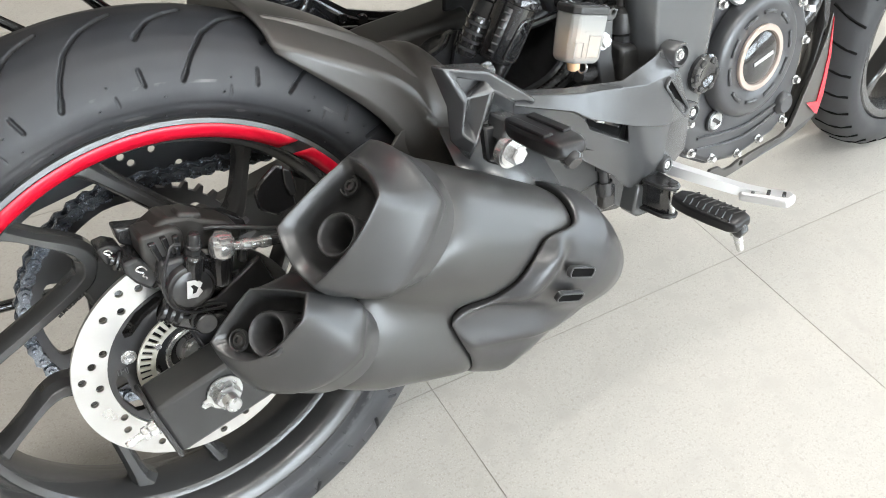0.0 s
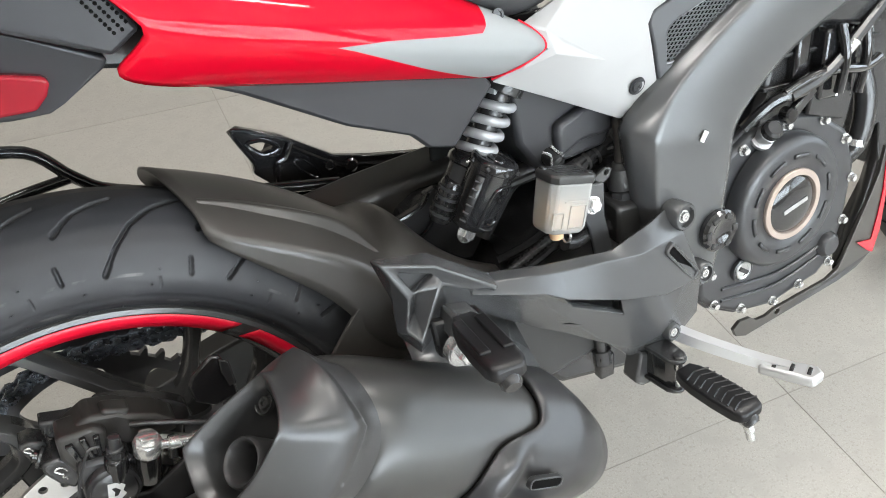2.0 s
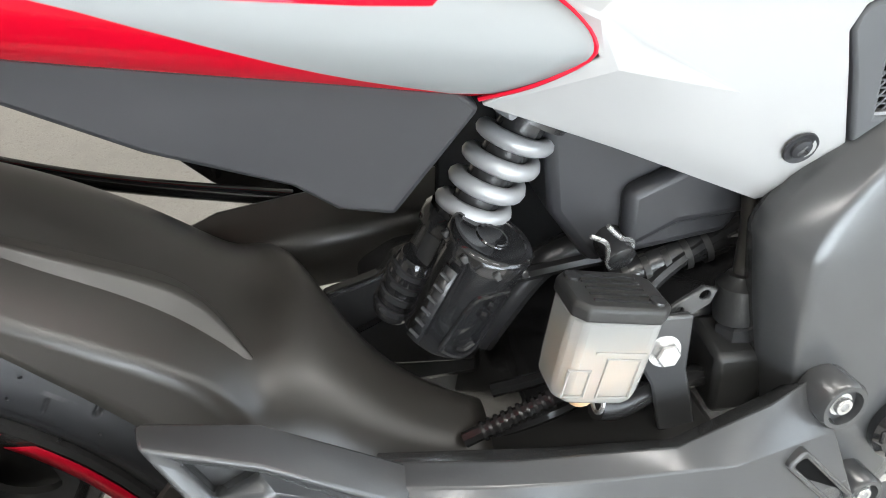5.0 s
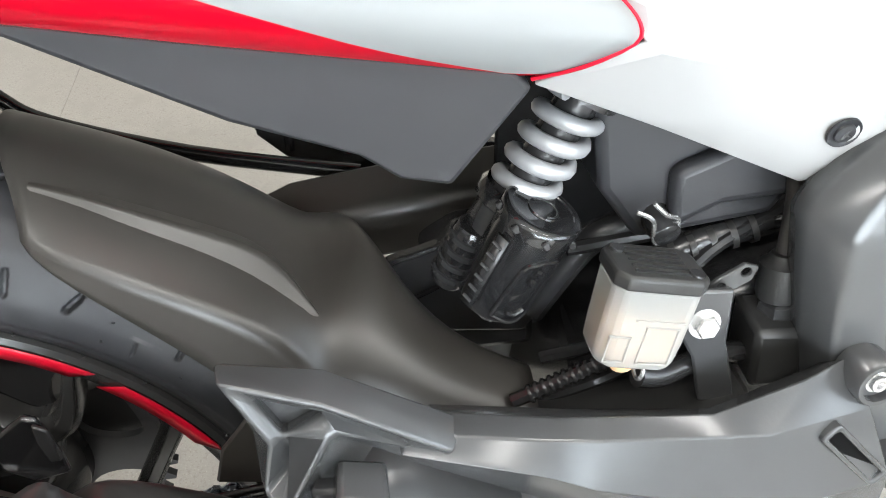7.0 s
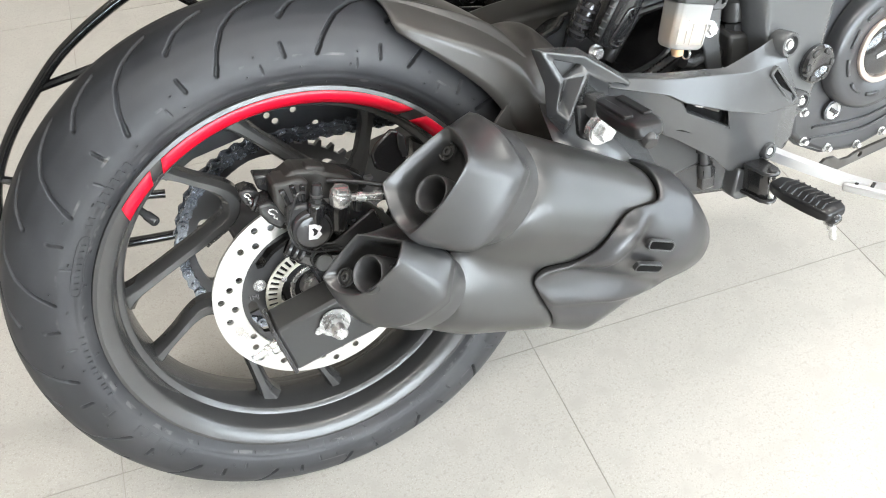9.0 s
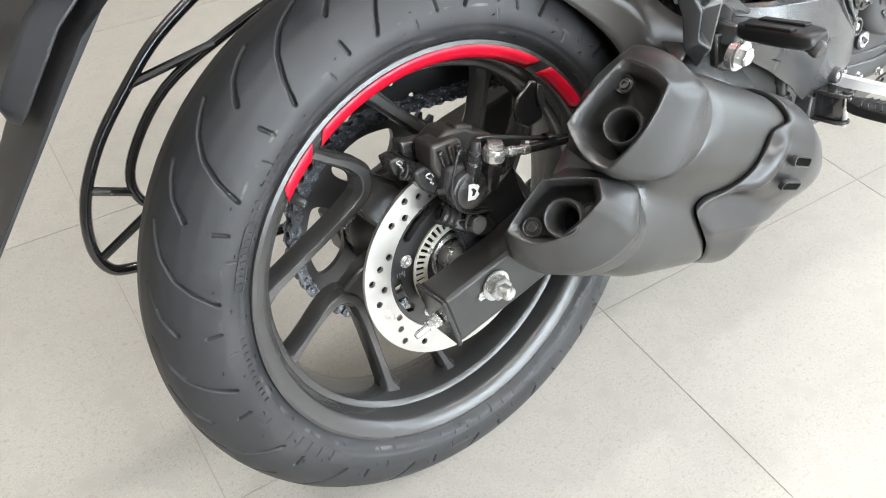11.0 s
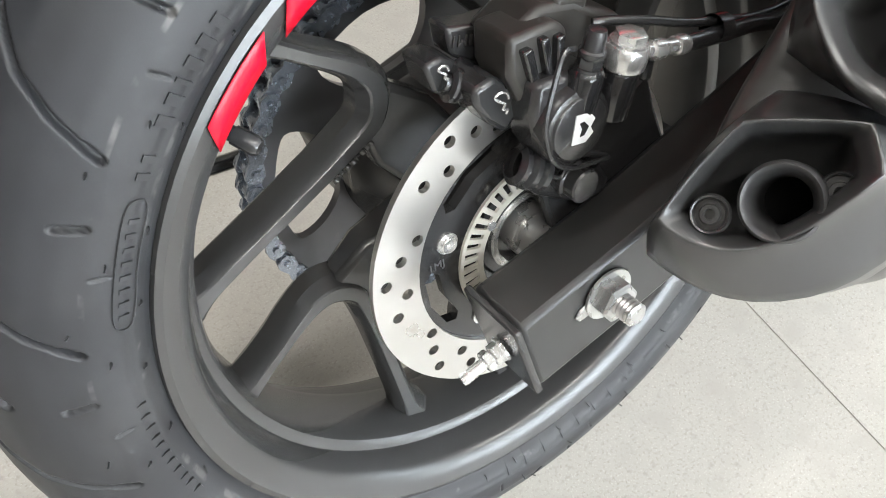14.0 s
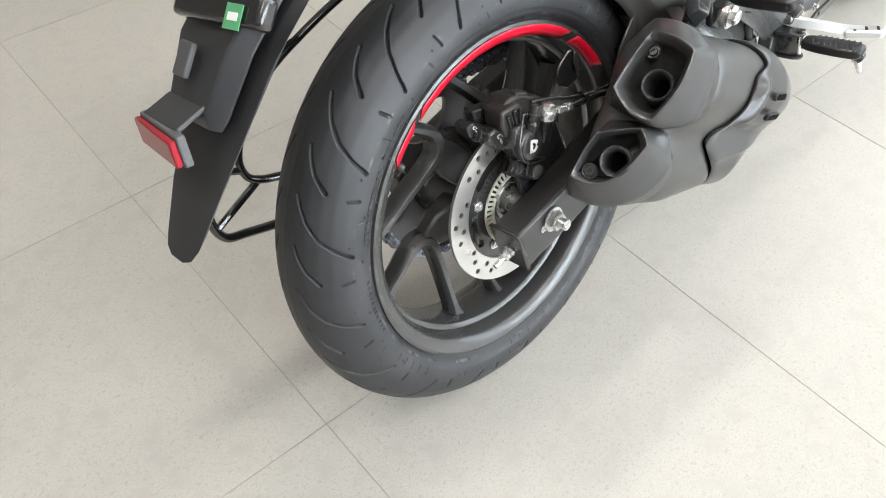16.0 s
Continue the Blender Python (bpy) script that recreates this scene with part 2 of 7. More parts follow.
# Builders. All of the motorcycle is laid out upright: x ahead, y to its left, z up, from the rear axle's middle.
def empty(name, m=Matrix.Identity(4)):
    ob = new(name)
    ob.matrix_world = m
    return ob


def part(name, bm, mat, parent, label="", smooth=True, angle=40, mods=()):
    """Links a bmesh as one mesh object under a thing or a part."""
    me = bpy.data.meshes.new(name)
    bm.to_mesh(me)
    bm.free()
    me.materials.append(mat)
    ob = new(name, me)
    ob.parent = parent
    if label:
        ob["label"] = label
    if smooth:
        me.shade_smooth()
    for kind, values in mods:
        mod = ob.modifiers.new(kind.lower(), kind)
        for key, value in values.items():
            if key == "levels":
                mod.levels = mod.render_levels = value
            elif key == "width":
                mod.width = value
            elif key == "segments":
                mod.segments = value
            elif key == "thickness":
                mod.thickness, mod.offset = value, -1.0
    if smooth and angle and not any(k == "SUBSURF" for k, _ in mods):
        try:
            me.set_sharp_from_angle(angle=radians(angle))
        except AttributeError:
            pass
    return ob


SUB1, SUB2 = ("SUBSURF", {"levels": 1}), ("SUBSURF", {"levels": 2})


def bevelled(width, segments=2):
    return ("BEVEL", {"width": width, "segments": segments})


def solid(thickness):
    return ("SOLIDIFY", {"thickness": thickness})


def loft(loops, cap0=True, cap1=True, bm=None, creases=(), columns=()):
    """Skins closed loops of equal length; creases: (loop, weight)."""
    bm = bm or bmesh.new()
    rings = [[bm.verts.new(p) for p in loop] for loop in loops]
    n = len(rings[0])
    for a, b in zip(rings, rings[1:]):
        for i in range(n):
            bm.faces.new((a[i], a[(i + 1) % n], b[(i + 1) % n], b[i]))
    if cap0:
        bm.faces.new(rings[0][::-1])
    if cap1:
        bm.faces.new(rings[-1])
    if creases or columns:
        layer = bm.edges.layers.float.get("crease_edge") or bm.edges.layers.float.new("crease_edge")
        for k, weight in creases:
            for i in range(n):
                e = bm.edges.get((rings[k][i], rings[k][(i + 1) % n]))
                if e:
                    e[layer] = weight
        for i, weight, k0, k1 in columns:
            for k in range(k0, k1):
                bm.edges.get((rings[k][i], rings[k + 1][i]))[layer] = weight
    bmesh.ops.recalc_face_normals(bm, faces=bm.faces)
    return bm


def sheet(rows, bm=None, creases=(), row_creases=()):
    """An open grid of points; creases: (column, weight); row_creases: (row, weight)."""
    bm = bm or bmesh.new()
    grid = [[bm.verts.new(p) for p in row] for row in rows]
    for a, b in zip(grid, grid[1:]):
        for i in range(len(a) - 1):
            bm.faces.new((a[i], a[i + 1], b[i + 1], b[i]))
    layer = bm.edges.layers.float.new("crease_edge")
    for col, w in creases:
        for a, b in zip(grid, grid[1:]):
            bm.edges.get((a[col], b[col]))[layer] = w
    for row, w in row_creases:
        for a, b in zip(grid[row], grid[row][1:]):
            bm.edges.get((a, b))[layer] = w
    bmesh.ops.recalc_face_normals(bm, faces=bm.faces)
    return bm


def plate(outline, y0, y1, holes=(), warp=None, bm=None):
    """A flat plate in the plane of the wheel, from y0 to y1, with holes; warp(x, z) shifts it along y."""
    bm = bm or bmesh.new()
    fresh = []
    edges = []
    for loop in (outline, *holes):
        vs = [bm.verts.new((x, y0, z)) for x, z in loop]
        fresh += vs
        edges += [bm.edges.new((vs[i], vs[(i + 1) % len(vs)])) for i in range(len(vs))]
    got = bmesh.ops.triangle_fill(bm, edges=edges, use_beauty=True)
    faces = [f for f in got["geom"] if isinstance(f, bmesh.types.BMFace)]
    ext = bmesh.ops.extrude_face_region(bm, geom=faces)
    for v in ext["geom"]:
        if isinstance(v, bmesh.types.BMVert):
            v.co.y = y1
            fresh.append(v)
    bmesh.ops.dissolve_limit(bm, angle_limit=radians(1), verts=fresh, edges=[e for e in bm.edges])
    if warp:
        for v in bm.verts:
            v.co.y += warp(v.co.x, v.co.z)
    bmesh.ops.recalc_face_normals(bm, faces=bm.faces)
    return bm


def lathe(profile, centre=(0, 0, 0), axis=(0, 1, 0), seg=48, closed=False, bm=None):
    """Turns (along, radius) pairs about an axis through centre."""
    bm = bm or bmesh.new()
    q = Vector((0, 0, 1)).rotation_difference(Vector(axis).normalized()).to_matrix()
    rings = []
    for h, r in profile:
        if r < 1e-6:
            rings.append([bm.verts.new(Vector(centre) + q @ Vector((0, 0, h)))])
        else:
            rings.append([bm.verts.new(Vector(centre) + q @ Vector((r * math.cos(2 * math.pi * i / seg), r * math.sin(2 * math.pi * i / seg), h))) for i in range(seg)])
    pairs = list(zip(rings, rings[1:])) + ([(rings[-1], rings[0])] if closed else [])
    for a, b in pairs:
        for i in range(seg):
            j = (i + 1) % seg
            if len(a) == 1 and len(b) == 1:
                continue
            if len(a) == 1:
                bm.faces.new((a[0], b[i], b[j]))
            elif len(b) == 1:
                bm.faces.new((a[i], a[j], b[0]))
            else:
                bm.faces.new((a[i], a[j], b[j], b[i]))
    bmesh.ops.recalc_face_normals(bm, faces=bm.faces)
    return bm


def glide(points, per=6, closed=False):
    """A smooth line through points."""
    p = [Vector(q) for q in points]
    n = len(p)
    out = []
    for i in range(n if closed else n - 1):
        a, b, c, d = (p[(i + k) % n] if closed else p[min(max(i + k, 0), n - 1)] for k in (-1, 0, 1, 2))
        for s in range(per):
            t = s / per
            out.append(0.5 * (2 * b + (c - a) * t + (2 * a - 5 * b + 4 * c - d) * t * t + (3 * b - a - 3 * c + d) * t * t * t))
    if not closed:
        out.append(p[-1])
    return out


def tube(points, r, seg=10, per=6, closed=False, bm=None, smooth=True):
    """A round bar along a line; r may be a number or one for each end."""
    bm = bm or bmesh.new()
    line = glide(points, per, closed) if smooth else [Vector(q) for q in points]
    r0, r1 = (r, r) if not isinstance(r, tuple) else r
    rings = []
    up = None
    for i, p in enumerate(line):
        a, b = line[i - 1] if (i or closed) else p, line[(i + 1) % len(line)] if (i < len(line) - 1 or closed) else p
        d = (b - a).normalized()
        if up is None:
            up = d.orthogonal().normalized()
        up = (up - d * up.dot(d)).normalized()
        side = d.cross(up)
        rr = r0 + (r1 - r0) * i / max(1, len(line) - 1)
        rings.append([bm.verts.new(p + rr * (math.cos(2 * math.pi * k / seg) * up + math.sin(2 * math.pi * k / seg) * side)) for k in range(seg)])
    for a, b in list(zip(rings, rings[1:])) + ([(rings[-1], rings[0])] if closed else []):
        for k in range(seg):
            bm.faces.new((a[k], a[(k + 1) % seg], b[(k + 1) % seg], b[k]))
    if not closed:
        bm.faces.new(rings[0][::-1])
        bm.faces.new(rings[-1])
    bmesh.ops.recalc_face_normals(bm, faces=bm.faces)
    return bm


def box(centre, size, turn=(0, 0, 0), taper=1.0, bm=None):
    bm = bm or bmesh.new()
    m = Matrix.Translation(centre) @ Euler([radians(a) for a in turn]).to_matrix().to_4x4()
    sx, sy, sz = (s / 2 for s in size)
    vs = [bm.verts.new(m @ Vector((x * sx * (taper if z > 0 else 1), y * sy * (taper if z > 0 else 1), z * sz))) for z in (-1, 1) for x, y in ((-1, -1), (1, -1), (1, 1), (-1, 1))]
    for f in ((3, 2, 1, 0), (4, 5, 6, 7), (0, 1, 5, 4), (1, 2, 6, 5), (2, 3, 7, 6), (3, 0, 4, 7)):
        bm.faces.new([vs[i] for i in f])
    return bm


def hexagon(centre, axis, r, h, bm=None, washer=0.0, stud=0.0):
    """A hexagon head on its seat, with a washer and a threaded stud end if wanted."""
    bm = bm or bmesh.new()
    at = Vector(centre)
    d = Vector(axis).normalized()
    if washer:
        lathe([(0, 0), (0, washer), (0.0016, washer), (0.0016, 0)], at, d, 24, bm=bm)
        at = at + d * 0.0016
    lathe([(0, 0), (0, r), (h * 0.85, r), (h, r * 0.86), (h, 0)], at, d, 6, bm=bm)
    if stud:
        prof = [(h, r * 0.55)]
        steps = int(stud / 0.0013)
        for k in range(steps):
            prof.append((h + stud * k / steps, r * (0.5 if k % 2 else 0.57)))
        prof += [(h + stud, r * 0.45), (h + stud, 0)]
        lathe(prof, at, d, 20, bm=bm)
    return bm


def socket_bolt(centre, axis, r, h, bm=None):
    return lathe([(0, 0), (0, r * 1.35), (0.0012, r * 1.35), (0.0012, r), (h * 0.85, r), (h, r * 0.9), (h, r * 0.52), (h * 0.4, r * 0.48), (h * 0.4, 0)], centre, axis, 20, bm=bm)


def writing(name, text, size, m, mat, parent, depth=0.0006, label=""):
    """Raised letters in the built-in font, turned into a mesh."""
    curve = bpy.data.curves.new(name, "FONT")
    curve.body, curve.size, curve.extrude, curve.align_x, curve.align_y = text, size, depth, "CENTER", "CENTER"
    tmp = bpy.data.objects.new("tmp", curve)
    scene.collection.objects.link(tmp)
    me = bpy.data.meshes.new_from_object(tmp)
    bpy.data.objects.remove(tmp)
    me.materials.clear()
    me.materials.append(mat)
    ob = new(name, me)
    ob.parent = parent
    ob.matrix_local = m
    if label:
        ob["label"] = label
    return ob


def polar(r, deg, y=0.0):
    return Vector((r * math.cos(radians(deg)), y, r * math.sin(radians(deg))))


# The showroom: tiled floor, walls with glazed openings, ceiling.
GRID = Matrix.Translation((-0.2831, 0.0089, 0)) @ Matrix.Rotation(radians(-4.13), 4, "Z")
PITCH, HALF, HIGH = 0.602, 8 * 0.602, 3.3
GLASS_S.matrix_world = GRID @ look((2.0, -HALF - 0.26, 1.9), (2.0, 0, 1.9))
GLASS_E.matrix_world = GRID @ look((HALF + 0.26, -2.0, 1.9), (0, -2.0, 1.9))


def slab(name, lo, hi, mat, kind="structure", label="", category=""):
    bm = box([(a + b) / 2 for a, b in zip(lo, hi)], [b - a for a, b in zip(lo, hi)])
    me = bpy.data.meshes.new(name)
    bm.to_mesh(me)
    bm.free()
    me.materials.append(mat)
    ob = new(name, me)
    ob.matrix_world = GRID
    return tagged(ob, label, category, kind=kind)


floor = slab("floor", (-HALF, -HALF, -0.12), (HALF, HALF, -0.0010), SAND, label="floor of pale speckled tiles with thin joints", category="floor")
slab("ceiling", (-HALF - 0.2, -HALF - 0.2, HIGH), (HALF + 0.2, HALF + 0.2, HIGH + 0.2), CEILING, label="plain tan ceiling", category="ceiling")
slab("wall_north", (-HALF - 0.2, HALF, -0.12), (HALF + 0.2, HALF + 0.2, HIGH), WALL, label="plain beige wall", category="wall")
slab("wall_west", (-HALF - 0.2, -HALF, -0.12), (-HALF, HALF, HIGH), WALL, label="plain beige wall", category="wall")


def wall_with_window(name, a0, a1, w0, w1, z0, z1, south):
    """A wall along the south or the east side, with one opening."""
    bm = bmesh.new()
    for lo, hi, b, t in ((a0, w0, -0.12, HIGH), (w1, a1, -0.12, HIGH), (w0, w1, -0.12, z0), (w0, w1, z1, HIGH)):
        c, s = (lo + hi) / 2, hi - lo
        if south:
            box((c, -HALF - 0.1, (b + t) / 2), (s, 0.2, t - b), bm=bm)
        else:
            box((HALF + 0.1, c, (b + t) / 2), (0.2, s, t - b), bm=bm)
    me = bpy.data.meshes.new(name)
    bm.to_mesh(me)
    bm.free()
    me.materials.append(WALL)
    ob = new(name, me)
    ob.matrix_world = GRID
    return tagged(ob, "beige wall with a wide glazed opening", "wall", kind="structure")


wall_with_window("wall_south", -HALF - 0.2, HALF + 0.2, -0.7, 4.7, 0.75, 3.05, True)
wall_with_window("wall_east", -HALF, HALF, -4.6, 0.6, 0.75, 3.05, False)


def bike():
    return tagged(empty("motorcycle", BIKE), "red, white and dark grey motorcycle leaning on pale speckled tiles", "motorcycle")


BK = bike()


# ---- rear wheel ----
def ring_profile():
    right = [(-0.054, 0.2275), (-0.0575, 0.2265), (-0.0585, 0.2225), (-0.0565, 0.2165), (-0.052, 0.209), (-0.049, 0.2065), (-0.046, 0.2055), (-0.040, 0.203), (-0.030, 0.2015), (-0.0285, 0.198), (-0.026, 0.1955), (-0.020, 0.1935), (0.0, 0.192)]
    left = [(-y, r) for y, r in right[::-1][1:]]
    outside = [(0.050, 0.222), (0.030, 0.214), (0.0, 0.205), (-0.030, 0.214), (-0.050, 0.222)]
    return right + left + outside


WHEEL = part("rear_wheel", lathe(ring_profile(), seg=120, closed=True), RIM_PAINT, BK, "dark grey cast rear wheel rim with red stripe", angle=25)

TYRE_PROFILE = [(0, .310), (.015, .3082), (.028, .3035), (.040, .2945), (.049, .283), (.0555, .2695), (.0595, .257), (.0602, .247), (.0576, .2365), (.0475, .2275)]


def tyre():
    """The tyre as a fine grid, its tread grooves pressed in."""
    arc = [0.0]
    for (a, b), (c, d) in zip(TYRE_PROFILE, TYRE_PROFILE[1:]):
        arc.append(arc[-1] + math.hypot(c - a, d - b))
    s_half = np.concatenate([np.linspace(0, 0.096, 84)[:-1], np.linspace(0.098, arc[-1], 14)])
    py, pr = np.array(TYRE_PROFILE).T
    # smooth the profile a little
    ys, rs = np.interp(s_half, arc, py), np.interp(s_half, arc, pr)
    for _ in range(12):
        ys[1:-1] = 0.25 * ys[:-2] + 0.5 * ys[1:-1] + 0.25 * ys[2:]
        rs[1:-1] = 0.25 * rs[:-2] + 0.5 * rs[1:-1] + 0.25 * rs[2:]
    s_all = np.concatenate([-s_half[::-1], s_half[1:]])
    # right side of the tyre is negative y: s > 0
    y_all = -np.where(s_all >= 0, np.interp(s_all, s_half, ys), -np.interp(-s_all, s_half, ys))
    r_all = np.interp(np.abs(s_all), s_half, rs)
    n = 2142
    deg = np.arange(n) * 360.0 / n
    depth = np.zeros((n, len(s_all)))
    rad = 0.31 * math.pi / 180
    pitch = 360 / 17

    def groove(path, width, deep):
        for side in (1, -1):
            shift = 0.0 if side == 1 else pitch / 2
            loc = (deg[:, None] - 129.2 - shift) % pitch
            best = np.full((n, len(s_all)), 9.0)
            for wrap in (0.0, pitch):
                px, ps = (loc + wrap) * rad, side * s_all[None, :]
                for (a, b), (c, d) in zip(path, path[1:]):
                    ax, cx = a * rad, c * rad
                    vx, vs = cx - ax, d - b
                    t = np.clip(((px - ax) * vx + (ps - b) * vs) / (vx * vx + vs * vs), 0, 1)
                    dist = np.hypot(px - ax - t * vx, ps - b - t * vs)
                    best = np.minimum(best, dist)
            np.maximum(depth, deep * np.clip((width - best) / 0.0009 + 0.5, 0, 1), out=depth)

    groove([(-0.1, .013), (2.6, .020), (5.4, .028), (8.8, .043), (11.3, .0620), (12.7, .0760), (13.3, .082)], 0.0015, 0.0045)
    groove([(12.5, .0745), (13.3, .082)], 0.0021, 0.0050)
    groove([(11, .0150), (13.7, .0205), (16.5, .0285), (19.6, .0445)], 0.0015, 0.0045)
    groove([(18.8, .0405), (19.6, .0445)], 0.0021, 0.0050)
    groove([(20.6, .0705), (20.2, .0825)], 0.0017, 0.0035)
    groove([(4.4, .087), (4.1, .093)], 0.0008, 0.0015)
    # mould line and shoulder edge on the sidewall
    for s0, amount, w in ((0.104, 0.0007, 0.0012), (0.120, -0.0006, 0.0014)):
        depth += amount * np.clip((w - np.abs(np.abs(s_all) - s0)) / 0.001 + 0.5, 0, 1)[None, :]
    ny = np.gradient(r_all, s_all)
    nr = -np.gradient(y_all, s_all)
    ln = np.hypot(ny, nr) + 1e-9
    ny, nr = ny / ln, nr / ln
    flip = np.sign(nr[len(s_all) // 2])
    ny, nr = ny * flip, nr * flip
    yy = y_all[None, :] - depth * ny[None, :]
    rr = r_all[None, :] - depth * nr[None, :]
    c, s = np.cos(np.radians(deg))[:, None], np.sin(np.radians(deg))[:, None]
    verts = np.stack([rr * c, yy - 0.0055 + 0 * rr, rr * s], -1).reshape(-1, 3)
    m = len(s_all)
    i = np.arange(n)[:, None] * m + np.arange(m - 1)[None, :]
    j = (np.arange(n)[:, None] + 1) % n * m + np.arange(m - 1)[None, :]
    faces = np.stack([i, i + 1, j + 1, j], -1).reshape(-1, 4)
    me = bpy.data.meshes.new("tyre")
    me.from_pydata(verts.tolist(), [], faces.tolist())
    me.materials.append(RUBBER)
    me.shade_smooth()
    ob = new("tyre", me)
    ob.parent = WHEEL
    ob["label"] = "black grooved rear tyre, slightly dusty"


tyre()


def arc_band(r0, r1, a0, a1, y, mat, name, label, slant=0.0, lift=None):
    """A thin strip of tape on the rim's face."""
    bm = bmesh.new()
    n = max(4, int(abs(a1 - a0) / 2))
    rows = []
    for i in range(n + 1):
        a = a0 + (a1 - a0) * i / n
        rows.append([polar(r0, a, y[0]), polar((r0 + r1) / 2, a + slant / 2, (y[0] + y[1]) / 2 - 0.0004), polar(r1, a + slant, y[1])])
    return part(name, sheet(rows, bm), mat, WHEEL, label, mods=(solid(0.0006),))


# red tape on the flange, in three pieces, the narrow ones set off by dark gaps
for a0, a1 in ((30, 49.5), (54, 124), (128, 140)):
    arc_band(0.2085, 0.2225, a0, a1, (-0.0535, -0.0600), RED_TAPE, "red_stripe", "glossy red rim tape", slant=-3.0)

def spoke():
    """One looped spoke: a short arm from the rim in to a tight bend by the hub and a long arm back out."""
    line = [(-.1225, .1565), (-.1155, .151), (-.103, .1425), (-.089, .1325), (-.0720, .1205), (-.0605, .1088), (-.0570, .0965), (-.0635, .0810), (-.0840, .0695), (-.1050, .0593), (-.1465, .0405), (-.177, .0265), (-.188, .021), (-.196, .016)]
    wide = [0.0135, 0.0088, 0.0066, 0.0064, 0.0078, 0.0098, 0.0112, 0.0098, 0.0084, 0.0078, 0.0076, 0.0086, 0.0115, 0.0150]
    pts = glide([(x, 0.002, z) for x, z in line], 4)
    ws = np.interp(np.linspace(0, len(line) - 1, len(pts)), range(len(line)), wide)
    loops = []
    for i, p in enumerate(pts):
        d = (pts[min(i + 1, len(pts) - 1)] - pts[max(i - 1, 0)]).normalized()
        side = d.cross(Vector((0, 1, 0))).normalized()
        w = ws[i]
        loops.append([p + side * a * w + Vector((0, b, 0)) for a, b in ((-0.42, -0.0135), (0.42, -0.0135), (0.55, -0.0125), (1.0, -0.004), (1.0, 0.009), (0.7, 0.013), (-0.7, 0.013), (-1.0, 0.009), (-1.0, -0.004), (-0.55, -0.0125))])
    return loft(loops)


first = part("spoke", spoke(), RIM_PAINT, WHEEL, angle=24)
for k in range(1, 5):
    ob = new("spoke", first.data)
    ob.parent = WHEEL
    ob.matrix_local = Matrix.Rotation(radians(-72 * k), 4, "Y")

# hub: a barrel with five webs reaching to the spokes' bends
part("hub", lathe([(-0.052, 0.0), (-0.052, 0.034), (-0.044, 0.040), (-0.02, 0.043), (0.02, 0.048), (0.045, 0.062), (0.05, 0.062), (0.05, 0.0)], seg=48), RIM_PAINT, WHEEL, angle=30)
for k in range(5):
    bm = bmesh.new()
    a = 124 + 72 * k
    rows = []
    for r, w, t, y in ((0.032, 34, 0.028, -0.006), (0.055, 26, 0.018, 0.0), (0.085, 18, 0.013, 0.002), (0.112, 8, 0.0105, 0.002)):
        rows.append([polar(r, a - w, y - t), polar(r, a + w, y - t), polar(r, a + w * 0.9, y + t), polar(r, a - w * 0.9, y + t)])
    part("hub_web", loft(rows), RIM_PAINT, WHEEL, mods=(bevelled(0.005, 2),))

# valve stem
part("valve", tube([polar(0.198, 140, -0.014), polar(0.182, 140, -0.032)], 0.0042, smooth=False), BLACK, WHEEL, "black rubber valve stem")
part("valve_cap", lathe([(0, 0.0052), (0.004, 0.0054), (0.012, 0.0054), (0.014, 0.004), (0.014, 0)], polar(0.188, 140, -0.025), polar(-0.016, 140, -0.018), 12), BLACK, WHEEL)

along = Vector((math.cos(radians(27)), 0, math.sin(radians(27))))
rise = Vector((-0.40 * along.z, -0.917, 0.40 * along.x))
out = along.cross(rise)
writing("moulded_word", "TUBELESS", 0.0076, Matrix.Translation((-0.0815, -0.0112, 0.0649)) @ Matrix((along, rise, out)).transposed().to_4x4(), RIM_PAINT, WHEEL, 0.0012)


def flank(r):
    """How far out the tyre's right flank stands at a radius."""
    ys, rs = zip(*TYRE_PROFILE[::-1])
    return -float(np.interp(r, rs, ys)) - 0.0055


def sidewall_bars(a0, widths, r, h, name="sidewall_lettering"):
    """Moulded lettering of the sidewall as plain raised bars."""
    bm = bmesh.new()
    a = a0
    for w in widths:
        radii = [r + h * k / 4 for k in range(5)]
        outer = [polar(q, a, flank(q) - 0.0003) for q in radii] + [polar(q, a + w, flank(q) - 0.0003) for q in radii[::-1]]
        inner = [p + Vector((0, 0.002, 0)) for p in outer]
        top = [bm.verts.new(p) for p in outer]
        low = [bm.verts.new(p) for p in inner]
        for k in range(4):
            bm.faces.new((top[k], top[k + 1], top[8 - k], top[9 - k]))
        for k in range(10):
            bm.faces.new((top[k], low[k], low[(k + 1) % 10], top[(k + 1) % 10]))
        a += w + 1.1
    bmesh.ops.recalc_face_normals(bm, faces=bm.faces)
    part(name, bm, RUBBER, WHEEL)


